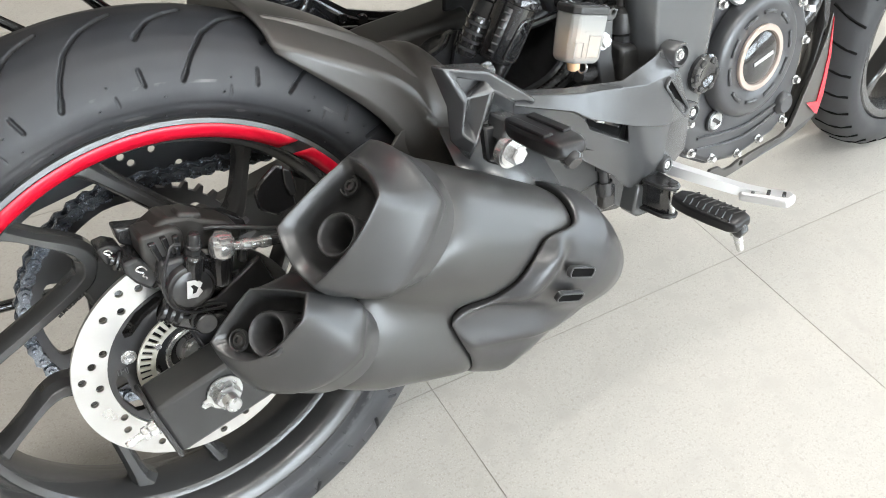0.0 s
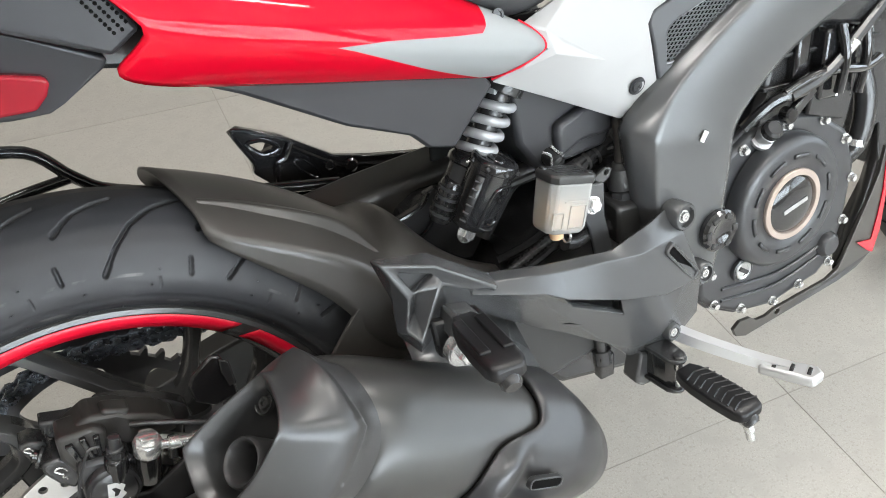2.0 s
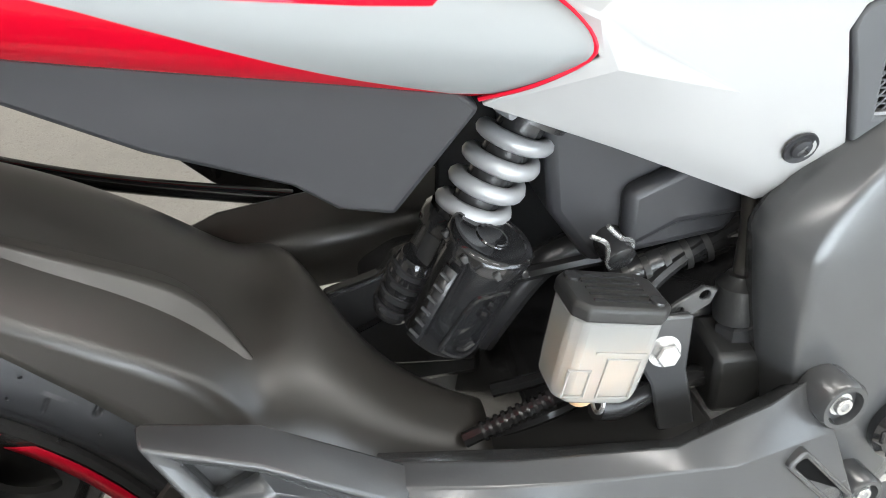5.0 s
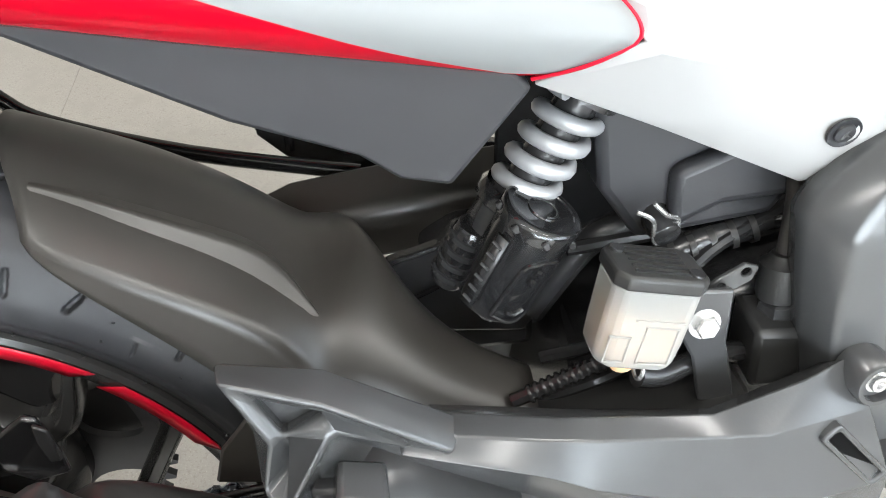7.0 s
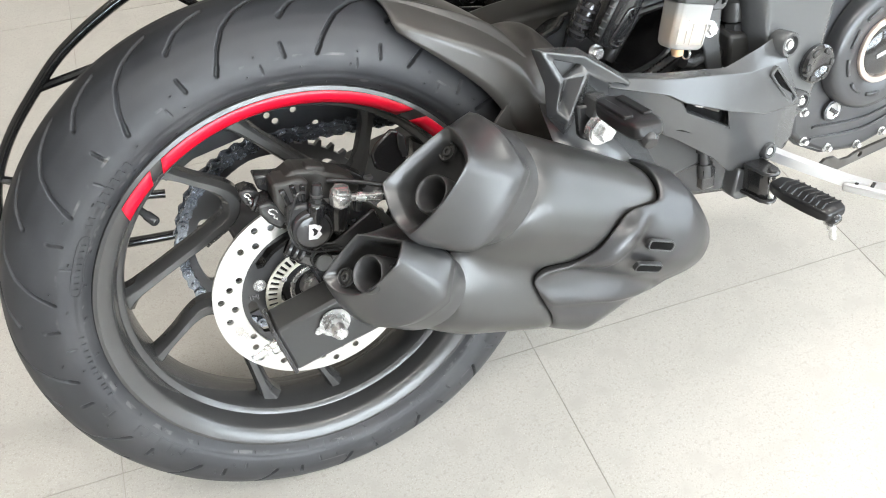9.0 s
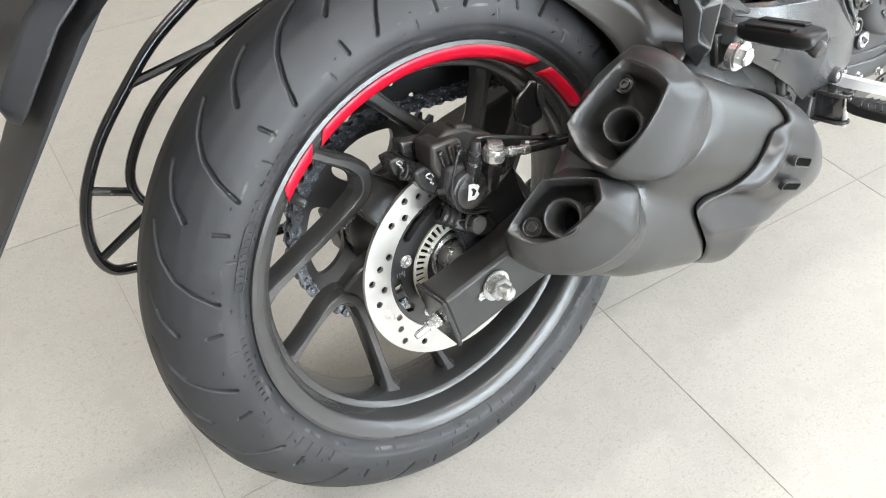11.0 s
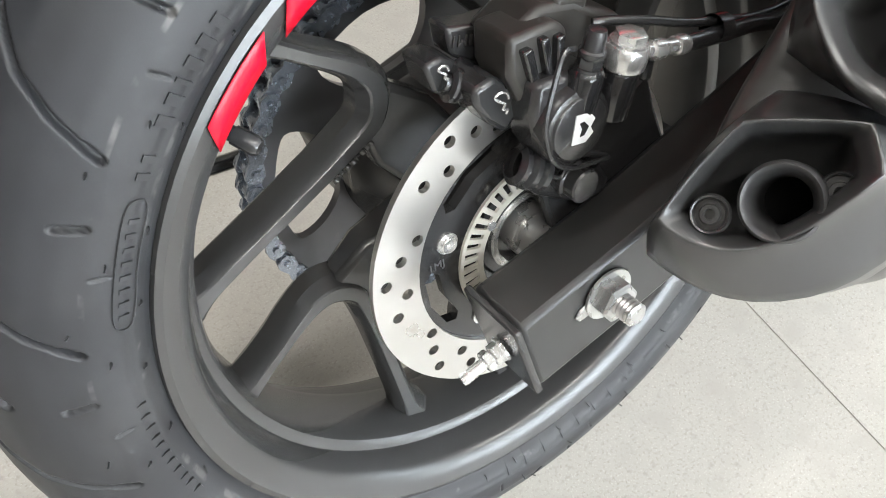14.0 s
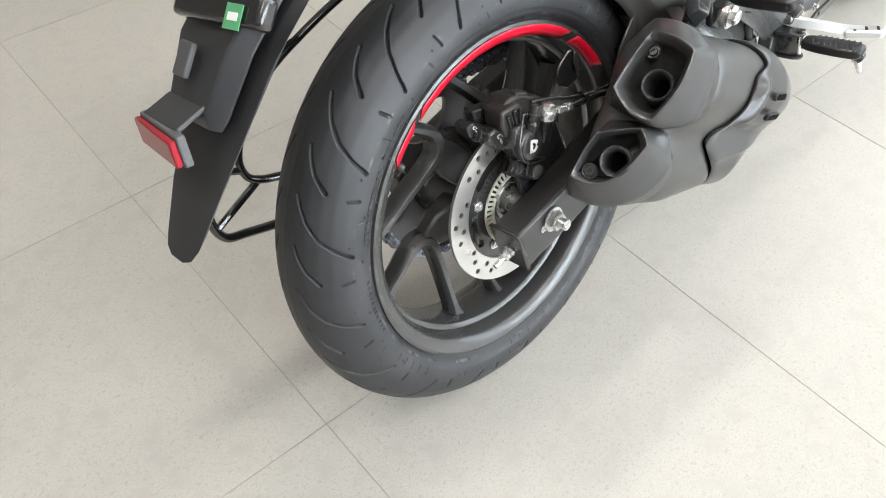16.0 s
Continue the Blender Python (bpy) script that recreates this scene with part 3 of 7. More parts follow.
# the fine rubber hairs left by the mould
hair_mesh = bpy.data.meshes.new("vent_hair")
bm = tube([(0, 0, 0), (0.0006, -0.0022, 0.0003), (0.0022, -0.0040, 0.0010)], 0.00055, 5)
bm.to_mesh(hair_mesh)
bm.free()
hair_mesh.materials.append(CAP_MARK)
hair_random = random.Random(7)
for r, count in ((0.2325, 34), (0.2500, 26), (0.2640, 20)):
    for k in range(count):
        rr = r + hair_random.uniform(-0.0015, 0.0015)
        a = k * 360 / count + hair_random.uniform(-3, 3)
        y = -np.interp(rr, [0.2268, 0.237, 0.247, 0.257, 0.2695], [0.0565, 0.0635, 0.0657, 0.065, 0.061])
        ob = new("vent_hair", hair_mesh)
        ob.parent = WHEEL
        ob.matrix_local = Matrix.Translation(polar(rr, a, y + 0.0012)) @ Matrix.Rotation(radians(-a + hair_random.uniform(-50, 50)), 4, "Y")
sidewall_bars(205, [2.6, 2.6, 2.6, 3.2, 2.6], 0.2420, 0.013)
sidewall_bars(262, [3.2, 3.4, 3.4, 3.2, 3.2, 3.2, 3.4, 1.0, 3.2], 0.2290, 0.013)
sidewall_bars(126, [1.2, 1.2, 1.2, 0.5, 1.2, 1.2], 0.2390, 0.008)
sidewall_bars(141, [0.8, 0.8], 0.2405, 0.006)
sidewall_bars(148, [0.55] * 8, 0.2395, 0.005)
sidewall_bars(173, [0.9, 0.9, 0.9, 0.4, 0.9, 0.5, 0.9, 0.9, 0.4, 0.9, 0.9], 0.2385, 0.005)
# the raised frame round the small lettering
part("lettering_frame", tube([polar(r, a, flank(r) - 0.0001) for r, a in ((0.2370, 147), (0.2368, 153), (0.2370, 160), (0.2415, 161.5), (0.2470, 160), (0.2472, 153), (0.2470, 147), (0.2415, 145.8))], 0.0004, 5, 5, closed=True), RUBBER, WHEEL)


# ---- brake disc, tone ring, axle ----
def circle(r, n, a0=0.0, cx=0.0, cz=0.0):
    return [(cx + r * math.cos(radians(a0) + 2 * math.pi * i / n), cz + r * math.sin(radians(a0) + 2 * math.pi * i / n)) for i in range(n)]


holes = [circle(0.0812, 72)]
for k in range(7):
    for r, a in ((0.0865, 0), (0.0945, 8), (0.103, 16.5), (0.0895, 23.4), (0.0985, 31.8)):
        p = polar(r, 153.4 + a + k * 360 / 7)
        holes.append(circle(0.0037, 12, 0, p.x, p.z))
DISC = part("brake_disc", plate(circle(0.1117, 120), -0.0655, -0.0615, holes), STEEL, BK, "bright drilled steel rear brake disc", angle=25)

slots = [circle(0.043, 60)]
for k in range(5):
    c = 158 + 36 + 72 * k
    slots.append([(p.x, p.z) for p in [polar(0.066, c - 17), polar(0.066, c), polar(0.066, c + 17), polar(0.071, c + 20), polar(0.076, c + 16), polar(0.077, c), polar(0.076, c - 16), polar(0.071, c - 20)]])
part("disc_carrier", plate(circle(0.0835, 90), -0.0625, -0.0555, slots), BLACK, DISC, "black disc carrier", angle=25)
slots = [circle(0.0405, 60)]
for k in range(48):
    c = 7.5 * k
    slots.append([(p.x, p.z) for p in [polar(0.0445, c - 1.9), polar(0.0445, c + 1.9), polar(0.0545, c + 1.9), polar(0.0545, c - 1.9)]])
part("tone_ring", plate(circle(0.0570, 96), -0.0715, -0.0695, slots), GOLD_RING, DISC, "slotted pale gold sensor ring", angle=25)
for k in range(5):
    p = polar(0.0625, 158 + 72 * k, -0.0625)
    part("disc_bolt", socket_bolt(p, (0, -1, 0), 0.0052, 0.004), ZINC, DISC, "zinc bolt")
    q = polar(0.0425, 140 + 72 * k, -0.0695)
    part("ring_screw", hexagon(q, (0, -1, 0), 0.0035, 0.003), ZINC, DISC)
part("hub_seal", lathe([(0, 0.036), (0.006, 0.036), (0.008, 0.034), (0.008, 0.027), (0.004, 0.026), (0.004, 0)], (0, -0.052, 0), (0, -1, 0), 48), BLACK, WHEEL)
part("seal_ring", lathe([(0, 0.0235), (0.007, 0.0235), (0.008, 0.0245), (0.008, 0.0275), (0.007, 0.0285), (0, 0.0285)], (0, -0.056, 0), (0, -1, 0), 48), ZINC, WHEEL, "bright seal ring in the hub")
part("axle_spacer", lathe([(0, 0.0), (0, 0.0165), (0.014, 0.0165), (0.016, 0.0155), (0.016, 0.0130), (0.036, 0.0130), (0.036, 0)], (0, -0.052, 0), (0, -1, 0), 36), NUT_STEEL, WHEEL)
writing("carrier_mark", "1MJ", 0.0075, Matrix.Translation((-0.067, -0.0632, 0.011)) @ Matrix(((1, 0, 0, 0), (0, 0, -1, 0), (0, 1, 0, 0), (0, 0, 0, 1))), MOULDED, DISC, 0.0003)


# ---- chain, sprocket ----
def sprocket():
    pts = []
    n = 45
    for i in range(n):
        for f, r in ((0.0, 0.118), (0.25, 0.118), (0.42, 0.126), (0.58, 0.126), (0.75, 0.118)):
            p = polar(r, (i + f) * 360 / n)
            pts.append((p.x, p.z))
    win = []
    for k in range(5):
        c = 30 + 72 * k
        win.append([(p.x, p.z) for p in glide([polar(0.068, c - 16), polar(0.064, c), polar(0.068, c + 16), polar(0.085, c + 24), polar(0.103, c + 24), polar(0.108, c + 18), polar(0.110, c), polar(0.108, c - 18), polar(0.103, c - 24), polar(0.085, c - 24)], 3, True)])
    return plate(pts, 0.061, 0.068, win)


part("sprocket", sprocket(), SPROCKET_STEEL, BK, "dull grey steel rear sprocket", angle=25)
part("sprocket_carrier", lathe([(0, 0), (0, 0.058), (0.012, 0.062), (0.012, 0)], (0, 0.048, 0), (0, 1, 0), 40), BLACK, BK)


def chain_link():
    """Two side plates shaped like an eight with rollers and pin heads, one pitch long, along x."""
    bm = bmesh.new()
    p = 0.015875
    for y in (-0.0075, 0.0075):
        shape = []
        for cx, a0, a1 in ((-p / 2, 60, 300), (p / 2, -120, 120)):
            for k in range(7):
                a = radians(a0 + (a1 - a0) * k / 6)
                shape.append((cx + 0.0068 * math.cos(a), 0.0068 * math.sin(a)))
        shape = shape[:7] + [(0, -0.0045)] + shape[7:] + [(0, 0.0045)]
        plate(shape, y - 0.0011, y + 0.0011, bm=bm)
    for cx in (-p / 2, p / 2):
        lathe([(0, 0), (0, 0.0050), (0.0135, 0.0050), (0.0135, 0)], (cx, -0.00675, 0), (0, 1, 0), 8, bm=bm)
        lathe([(0, 0), (0, 0.0026), (0.0205, 0.0026), (0.0205, 0)], (cx, -0.01025, 0), (0, 1, 0), 8, bm=bm)
    return bm


CHAIN_R = 0.1245
path = [Vector((0.53 - 0.0158 * i, 0.0645, 0.075 + (CHAIN_R - 0.075) * i / 33)) for i in range(33)]
path += [polar(CHAIN_R, 90 + 7.3 * i, 0.0645) for i in range(25)]
path += [Vector((0.0158 * i, 0.0645, -CHAIN_R + (0.035 + CHAIN_R) * i / 33)) for i in range(1, 34)]
links = part("drive_chain", chain_link(), CHAIN_STEEL, BK, "greasy grey steel drive chain", angle=30)
for i, (p, q) in enumerate(zip(path, path[1:])):
    mid, d = (p + q) / 2, q - p
    m = Matrix.Translation(mid + Vector((0, 0.0028 * (i % 2), 0))) @ Matrix.Rotation(-math.atan2(d.z, d.x), 4, "Y")
    if i == 0:
        links.matrix_local = m
        base = m.inverted()
    else:
        ob = new("link", links.data)
        ob.parent = links
        ob.matrix_local = base @ m

part("chain_guard", plate([(-0.13, 0.118), (-0.09, 0.148), (-0.03, 0.166), (0.05, 0.168), (0.16, 0.155), (0.30, 0.140), (0.30, 0.105), (0.16, 0.098), (0.05, 0.118), (-0.02, 0.128), (-0.08, 0.118), (-0.115, 0.100)], 0.082, 0.086,
                          [circle(0.004, 10, 0, 0.043, 0.145), circle(0.004, 10, 0, 0.066, 0.122), circle(0.004, 10, 0, 0.012, 0.146), circle(0.004, 10, 0, 0.02, 0.137)]), GREY_PLASTIC, BK, "dark plastic chain guard with small holes", mods=(bevelled(0.0015, 1),))


# ---- swingarm ----
def bar(stations):
    """A box-section beam: (x, z, y_inner, y_outer, half height) stations."""
    loops = []
    for x, z, yi, yo, h in stations:
        loops.append([(x - 0.2 * h, yo, z + h), (x + 0.2 * h, yo, z - h), (x + 0.2 * h, yi, z - h), (x - 0.2 * h, yi, z + h)])
    return loft(loops)


ARM = part("swingarm", bar([(-0.055, -0.020, -0.088, -0.131, 0.029), (0.03, -0.003, -0.088, -0.131, 0.030), (0.14, 0.025, -0.088, -0.131, 0.033), (0.26, 0.05, -0.085, -0.128, 0.040), (0.40, 0.075, -0.07, -0.12, 0.048), (0.52, 0.09, -0.06, -0.115, 0.05)]), PLASTIC, BK, "black box-section steel swingarm", mods=(bevelled(0.004, 2),))
part("left_beam", bar([(-0.055, -0.020, 0.131, 0.090, 0.029), (0.14, 0.025, 0.131, 0.092, 0.033), (0.30, 0.05, 0.125, 0.085, 0.040), (0.52, 0.09, 0.115, 0.06, 0.05)]), PLASTIC, ARM, mods=(bevelled(0.004, 2),))
part("end_plate", box((-0.0565, -0.1095, -0.020), (0.005, 0.047, 0.062), (0, -12, 0)), BLACK, ARM, mods=(bevelled(0.0015, 2),))
part("adjuster", hexagon((-0.060, -0.112, -0.0225), (-1, 0, -0.22), 0.0068, 0.006, washer=0.008, stud=0.022), ZINC, ARM, "zinc chain adjuster bolt")
part("adjuster_nut", hexagon((-0.0685, -0.112, -0.0243), (-1, 0, -0.22), 0.0066, 0.005), ZINC, ARM)
slot = [(0.016, 0.006), (0.016, -0.008), (-0.020, -0.012), (-0.023, -0.008), (-0.020, -0.003)]
part("adjuster_plate", plate(slot, -0.1325, -0.131), NUT_STEEL, ARM, "bright adjuster plate", mods=(bevelled(0.0006, 1),))
part("axle_nut", hexagon((0.0, -0.1325, -0.002), (0, -1, 0), 0.0128, 0.010, washer=0.0165, stud=0.012), NUT_STEEL, BK, "zinc axle nut with thread end")


# ---- caliper ----
def hexa(poly, y0, y1, mat, name, parent, label="", b=0.003, warp=None):
    return part(name, plate(poly, y0, y1, warp=warp), mat, parent, label, mods=(bevelled(b, 2),))


CAL = hexa([(-0.035, 0.1444), (-0.0152, 0.1388), (0.003, 0.1371), (0.0103, 0.1427), (0.0338, 0.1362), (0.0454, 0.1275), (0.062, 0.1215), (0.0771, 0.1091), (0.0794, 0.0945), (0.0443, 0.0905), (0.0042, 0.1050), (-0.0067, 0.099), (-0.0152, 0.1026), (-0.0199, 0.1166), (-0.0339, 0.1282)], -0.052, -0.034, BLACK, "brake_caliper", BK, "black two-bolt rear brake caliper, dusty on top", 0.0025)
hexa([(0.0013, 0.1520), (0.024, 0.1463), (0.0353, 0.1379), (0.0512, 0.1302), (0.0645, 0.1167), (0.0637, 0.1084), (0.0304, 0.1087), (0.011, 0.1163), (-0.0033, 0.1268), (-0.0216, 0.1408)], -0.080, -0.048, DUSTY, "crown", CAL, "dusty black crown of the caliper", b=0.004)
hexa([(-0.0242, 0.1476), (0.0039, 0.1466), (0.0119, 0.1396), (0.0104, 0.1252), (0.0033, 0.1103), (-0.0013, 0.0954), (-0.009, 0.0944), (-0.0185, 0.1082), (-0.0257, 0.1275)], -0.0885, -0.058, DUSTY, "front_casting", CAL, b=0.0035)
for x0, z0, x1, z1, w in ((-0.0165, 0.1405, -0.0085, 0.102, 0.0030), (-0.006, 0.1425, -0.0025, 0.112, 0.0026), (0.004, 0.1400, 0.0020, 0.118, 0.0026)):
    hexa([(x0 - w, z0), (x0 + w, z0), (x1 + w * 0.7, z1), (x1 - w * 0.7, z1)], -0.0930, -0.086, GLOSS_BLACK, "casting_rib", CAL, b=0.0012)
part("top_block", box((0.022, -0.070, 0.1440), (0.022, 0.018, 0.010), (0, 22, 0)), DUSTY, CAL, mods=(bevelled(0.003, 2),))
writing("casting_mark", "021M1", 0.0085, Matrix.Translation((-0.0225, -0.0524, 0.1335)) @ Matrix.Rotation(radians(16), 4, "Y") @ Matrix(((-1, 0, 0, 0), (0, 0, -1, 0), (0, -1, 0, 0), (0, 0, 0, 1))), DUSTY, CAL, 0.0005)
hexa([(-0.016, 0.124), (0.020, 0.120), (0.030, 0.102), (0.026, 0.080), (0.010, 0.068), (-0.010, 0.072), (-0.018, 0.088), (-0.020, 0.108)], -0.098, -0.074, BLACK, "cylinder", CAL, b=0.004)
part("piston_cover", lathe([(0, 0.0222), (0.006, 0.0218), (0.0085, 0.0205), (0.0092, 0.0185), (0.0098, 0.0180), (0.0108, 0.0176), (0.0112, 0.0170), (0.0112, 0)], (0.003, -0.096, 0.094), (0, -1, 0), 48), BLACK, CAL)
logo = [(-0.0052, -0.0078), (0.004, -0.0078), (0.0085, -0.003), (0.006, 0.0005), (0.0080, 0.005), (0.004, 0.0088), (-0.0052, 0.0088)]
a = radians(-12)
part("cover_badge", plate([(0.003 + x * math.cos(a) - z * math.sin(a), 0.094 + x * math.sin(a) + z * math.cos(a)) for x, z in logo], -0.1078, -0.1070), SILVER_PRINT, CAL, "white printed badge")
part("badge_notch", plate([(0.0015, 0.0905), (0.003, 0.0945), (0.0015, 0.0985), (0.0045, 0.0985), (0.0075, 0.0945), (0.0045, 0.0905)], -0.1081, -0.1077), BLACK, CAL)
# slide pins: a lug, a rod between ribbed boots, and a wire clip on each
hexa([(-0.0544, 0.1339), (-0.0438, 0.1349), (-0.0342, 0.1284), (-0.0338, 0.1185), (-0.0436, 0.1117), (-0.0510, 0.1172)], -0.0590, -0.036, BLACK, "pin_lug", CAL, b=0.0025)
hexa([(-0.0418, 0.1244), (-0.0285, 0.1265), (-0.0159, 0.1157), (-0.0156, 0.0988), (-0.0247, 0.0911), (-0.0348, 0.1022), (-0.0413, 0.1145)], -0.0810, -0.050, BLACK, "pin_lug", CAL, b=0.003)
part("slide_pin", tube([(-0.046, -0.060, 0.1225), (-0.022, -0.066, 0.1070)], 0.0055, 12, smooth=False), GLOSS_BLACK, CAL)
for x, y, z in ((-0.0435, -0.0605, 0.1210), (-0.0345, -0.063, 0.1150)):
    part("pin_boot", lathe([(0, 0.006), (0.001, 0.0095), (0.003, 0.0095), (0.004, 0.0070), (0.005, 0.0090), (0.007, 0.0090), (0.008, 0.006)], (x, y, z), (0.82, -0.2, -0.53), 20), BLACK, CAL)
for x, y, z, k in ((-0.0465, -0.0640, 0.1300, 0.40), (-0.0285, -0.0855, 0.1155, 0.56)):
    part("pin_clip", tube([(x + k * dx, y - k * dy, z + k * dz) for dx, dy, dz in ((0.007, 0.0, -0.001), (0.004, 0.001, 0.006), (-0.003, 0.001, 0.009), (-0.008, 0.001, 0.006), (-0.004, 0.0015, 0.001), (0.001, 0.002, -0.003), (-0.001, 0.0015, -0.008), (0.004, 0.001, -0.011), (0.003, 0.0, -0.015))], 0.0007, 6), ZINC, CAL, "wire pin clip")
# bracket plate that reaches down to the axle
hexa([(-0.010, 0.066), (0.0255, 0.060), (0.075, 0.085), (0.082, 0.060), (0.100, 0.012), (0.060, -0.004), (0.030, -0.006), (0.012, -0.006), (0.004, 0.004)], -0.082, -0.076, BLACK, "caliper_bracket", CAL, "black caliper bracket plate", 0.002)
part("bracket_rib", tube([(-0.0066, -0.0825, 0.0545), (0.0071, -0.0825, 0.000)], 0.0022, 6, smooth=False), BLACK, CAL)
hexa([(-0.0222, 0.0673), (-0.0095, 0.0689), (0.0272, 0.0542), (0.0358, 0.0397), (0.0292, 0.0299), (0.016, 0.032), (-0.0006, 0.0418), (-0.019, 0.056)], -0.096, -0.082, GLOSS_BLACK, "lower_lug", CAL, b=0.0035)
part("lower_pin", lathe([(0, 0.0115), (0.003, 0.0115), (0.004, 0.0100), (0.011, 0.0100), (0.012, 0.0090), (0.012, 0)], (0.0065, -0.095, 0.0545), (0.05, -1, 0.0), 24), BLACK, CAL)
part("lower_boot", lathe([(0, 0.008), (0.002, 0.0115), (0.005, 0.0115), (0.0065, 0.0090), (0.009, 0.0120), (0.012, 0.0120), (0.0135, 0.0090), (0.016, 0.0115), (0.019, 0.0115), (0.020, 0.006), (0.020, 0)], (-0.0235, -0.084, 0.074), (0.75, -0.25, -0.55), 24), BLACK, CAL)
part("boot_hook", tube([(-0.012, -0.097, 0.068), (-0.004, -0.099, 0.063), (0.004, -0.099, 0.070), (0.020, -0.098, 0.066), (0.030, -0.097, 0.060)], 0.0014, 6), BLACK, CAL)
up = Vector((0.18, -0.12, 0.97)).normalized()
for base, r, tall in ((Vector((0.0105, -0.100, 0.112)), 0.0092, 0.017), (Vector((0.034, -0.100, 0.1045)), 0.0098, 0.016)):
    part("union_boss", lathe([(-0.012, r), (tall - 0.003, r), (tall - 0.001, r * 0.92), (tall, r * 0.80), (tall, 0)], base - up * 0.006, up, 28), GLOSS_BLACK, CAL)
part("union_web", loft([[(0.012, -0.098, z), (0.034, -0.098, z - 0.008), (0.034, -0.088, z - 0.008), (0.012, -0.088, z)] for z in (0.100, 0.116)]), GLOSS_BLACK, CAL, mods=(bevelled(0.002, 2),))
at = Vector((0.0105, -0.100, 0.112)) + up * 0.011
part("bleed_nipple", hexagon(at, up, 0.0066, 0.006, washer=0.0072), BLACK, CAL)
part("nipple_cap", lathe([(0, 0.0058), (0.002, 0.0070), (0.004, 0.0070), (0.005, 0.0058), (0.012, 0.0054), (0.015, 0.0045), (0.016, 0)], at + up * 0.006, up, 20), BLACK, CAL, "rubber bleed cap")
at = Vector((0.034, -0.100, 0.1045)) + up * 0.0102
part("banjo_fitting", lathe([(0, 0.0108), (0.001, 0.0114), (0.011, 0.0114), (0.0125, 0.0104), (0.0125, 0)], at, up, 32), ZINC, CAL, "zinc hose union")
part("banjo_bolt", hexagon(at + up * 0.0125, up, 0.0084, 0.0050, washer=0.0100), ZINC, CAL)
part("stop_lug", box((0.0545, -0.098, 0.108), (0.007, 0.010, 0.020), (0, 12, 0)), BLACK, CAL, mods=(bevelled(0.002, 2),))
part("cap_strap", tube([(0.004, -0.101, 0.1365), (-0.004, -0.103, 0.138), (-0.0125, -0.106, 0.1260), (-0.0195, -0.108, 0.1110), (-0.0205, -0.109, 0.0980), (-0.0162, -0.109, 0.0845), (-0.006, -0.108, 0.0750), (0.0060, -0.106, 0.0690), (0.0283, -0.101, 0.0608)], 0.0015, 6), BLACK, CAL)
part("hose_end", lathe([(0, 0.0042), (0.008, 0.0042), (0.008, 0.0054), (0.012, 0.0058), (0.016, 0.0054), (0.0165, 0.0044), (0.026, 0.0044), (0.0265, 0.0054), (0.030, 0.0058), (0.034, 0.0054), (0.036, 0.0046), (0.036, 0)], (0.0455, -0.1035, 0.1185), (0.95, 0.02, -0.25), 16), ZINC, CAL, "crimped zinc hose end")
part("brake_hose", tube([(0.078, -0.103, 0.110), (0.105, -0.101, 0.1035), (0.140, -0.097, 0.095), (0.172, -0.094, 0.086), (0.24, -0.090, 0.085), (0.36, -0.085, 0.10)], 0.0050), BLACK, BK, "black rubber brake hose")
part("sensor_wire", tube([(0.030, -0.085, 0.134), (0.0388, -0.088, 0.1330), (0.0626, -0.091, 0.1250), (0.1017, -0.096, 0.1110), (0.1789, -0.089, 0.090), (0.30, -0.08, 0.10)], 0.0026), BLACK, BK, "thin black sensor wire")
part("hose_clip", lathe([(0, 0.0085), (0.010, 0.0085), (0.010, 0)], (0.104, -0.0985, 0.1065), (0.95, 0.02, -0.25), 14), BLACK, BK)


# ---- muffler: u runs along it to the front and down, v up across it ----
def muf(u, v, y):
    return Vector((0.875 * u + 0.485 * v, y, -0.485 * u + 0.875 * v))


SECTION = [(.236, -.130), (.252, -.165), (.251, -.206), (.222, -.238), (.182, -.249), (.146, -.229), (.117, -.226), (.064, -.233), (.037, -.205), (.032, -.166), (.070, -.138), (.160, -.130)]


def curve(values, s):
    """A smooth closed curve that rounds off its control values, at s in steps of one value."""
    n = len(values)
    i, t = int(math.floor(s)), s - math.floor(s)
    w = ((1 - t) ** 3 / 6, (3 * t ** 3 - 6 * t * t + 4) / 6, (-3 * t ** 3 + 3 * t * t + 3 * t + 1) / 6, t ** 3 / 6)
    return sum(w[k] * values[(i - 1 + k) % n] for k in range(4))


STEPS = [k / 6 for k in range(72)]
VS, YS = [v for v, y in SECTION], [y for v, y in SECTION]


def section(u, grow=0.0, top=0.0, low=0.0):
    """The muffler's outline at u; the furrow between its two barrels fades towards the front."""
    out = []
    for s in STEPS:
        v, y = curve(VS, s), curve(YS, s)
        y += 0.013 * max(0.0, 1 - u / 0.17) * math.exp(-((s - 5.55) / 0.55) ** 2)
        dv, dy = v - 0.162, y + 0.172
        k = 1 + grow / math.hypot(dv, dy)
        vv, yy = 0.162 + dv * k, -0.172 + dy * k
        vv += top * max(0, dv) / 0.1 + low * max(0, -dv) / 0.1
        out.append(muf(u, vv, yy))
    return out


def body_end(w, grow):
    """A ring near the rear, whose end follows the front edges of the two caps."""
    out = []
    for s, p in zip(STEPS, range(72)):
        start = float(np.interp(s, range(13), [.030, .044, .054, .074, .066, .044, .034, .052, .026, .002, -.006, .008, .030])) + 0.015
        u = start + (0.13 - start) * w
        out.append(section(u, grow)[p])
    return out


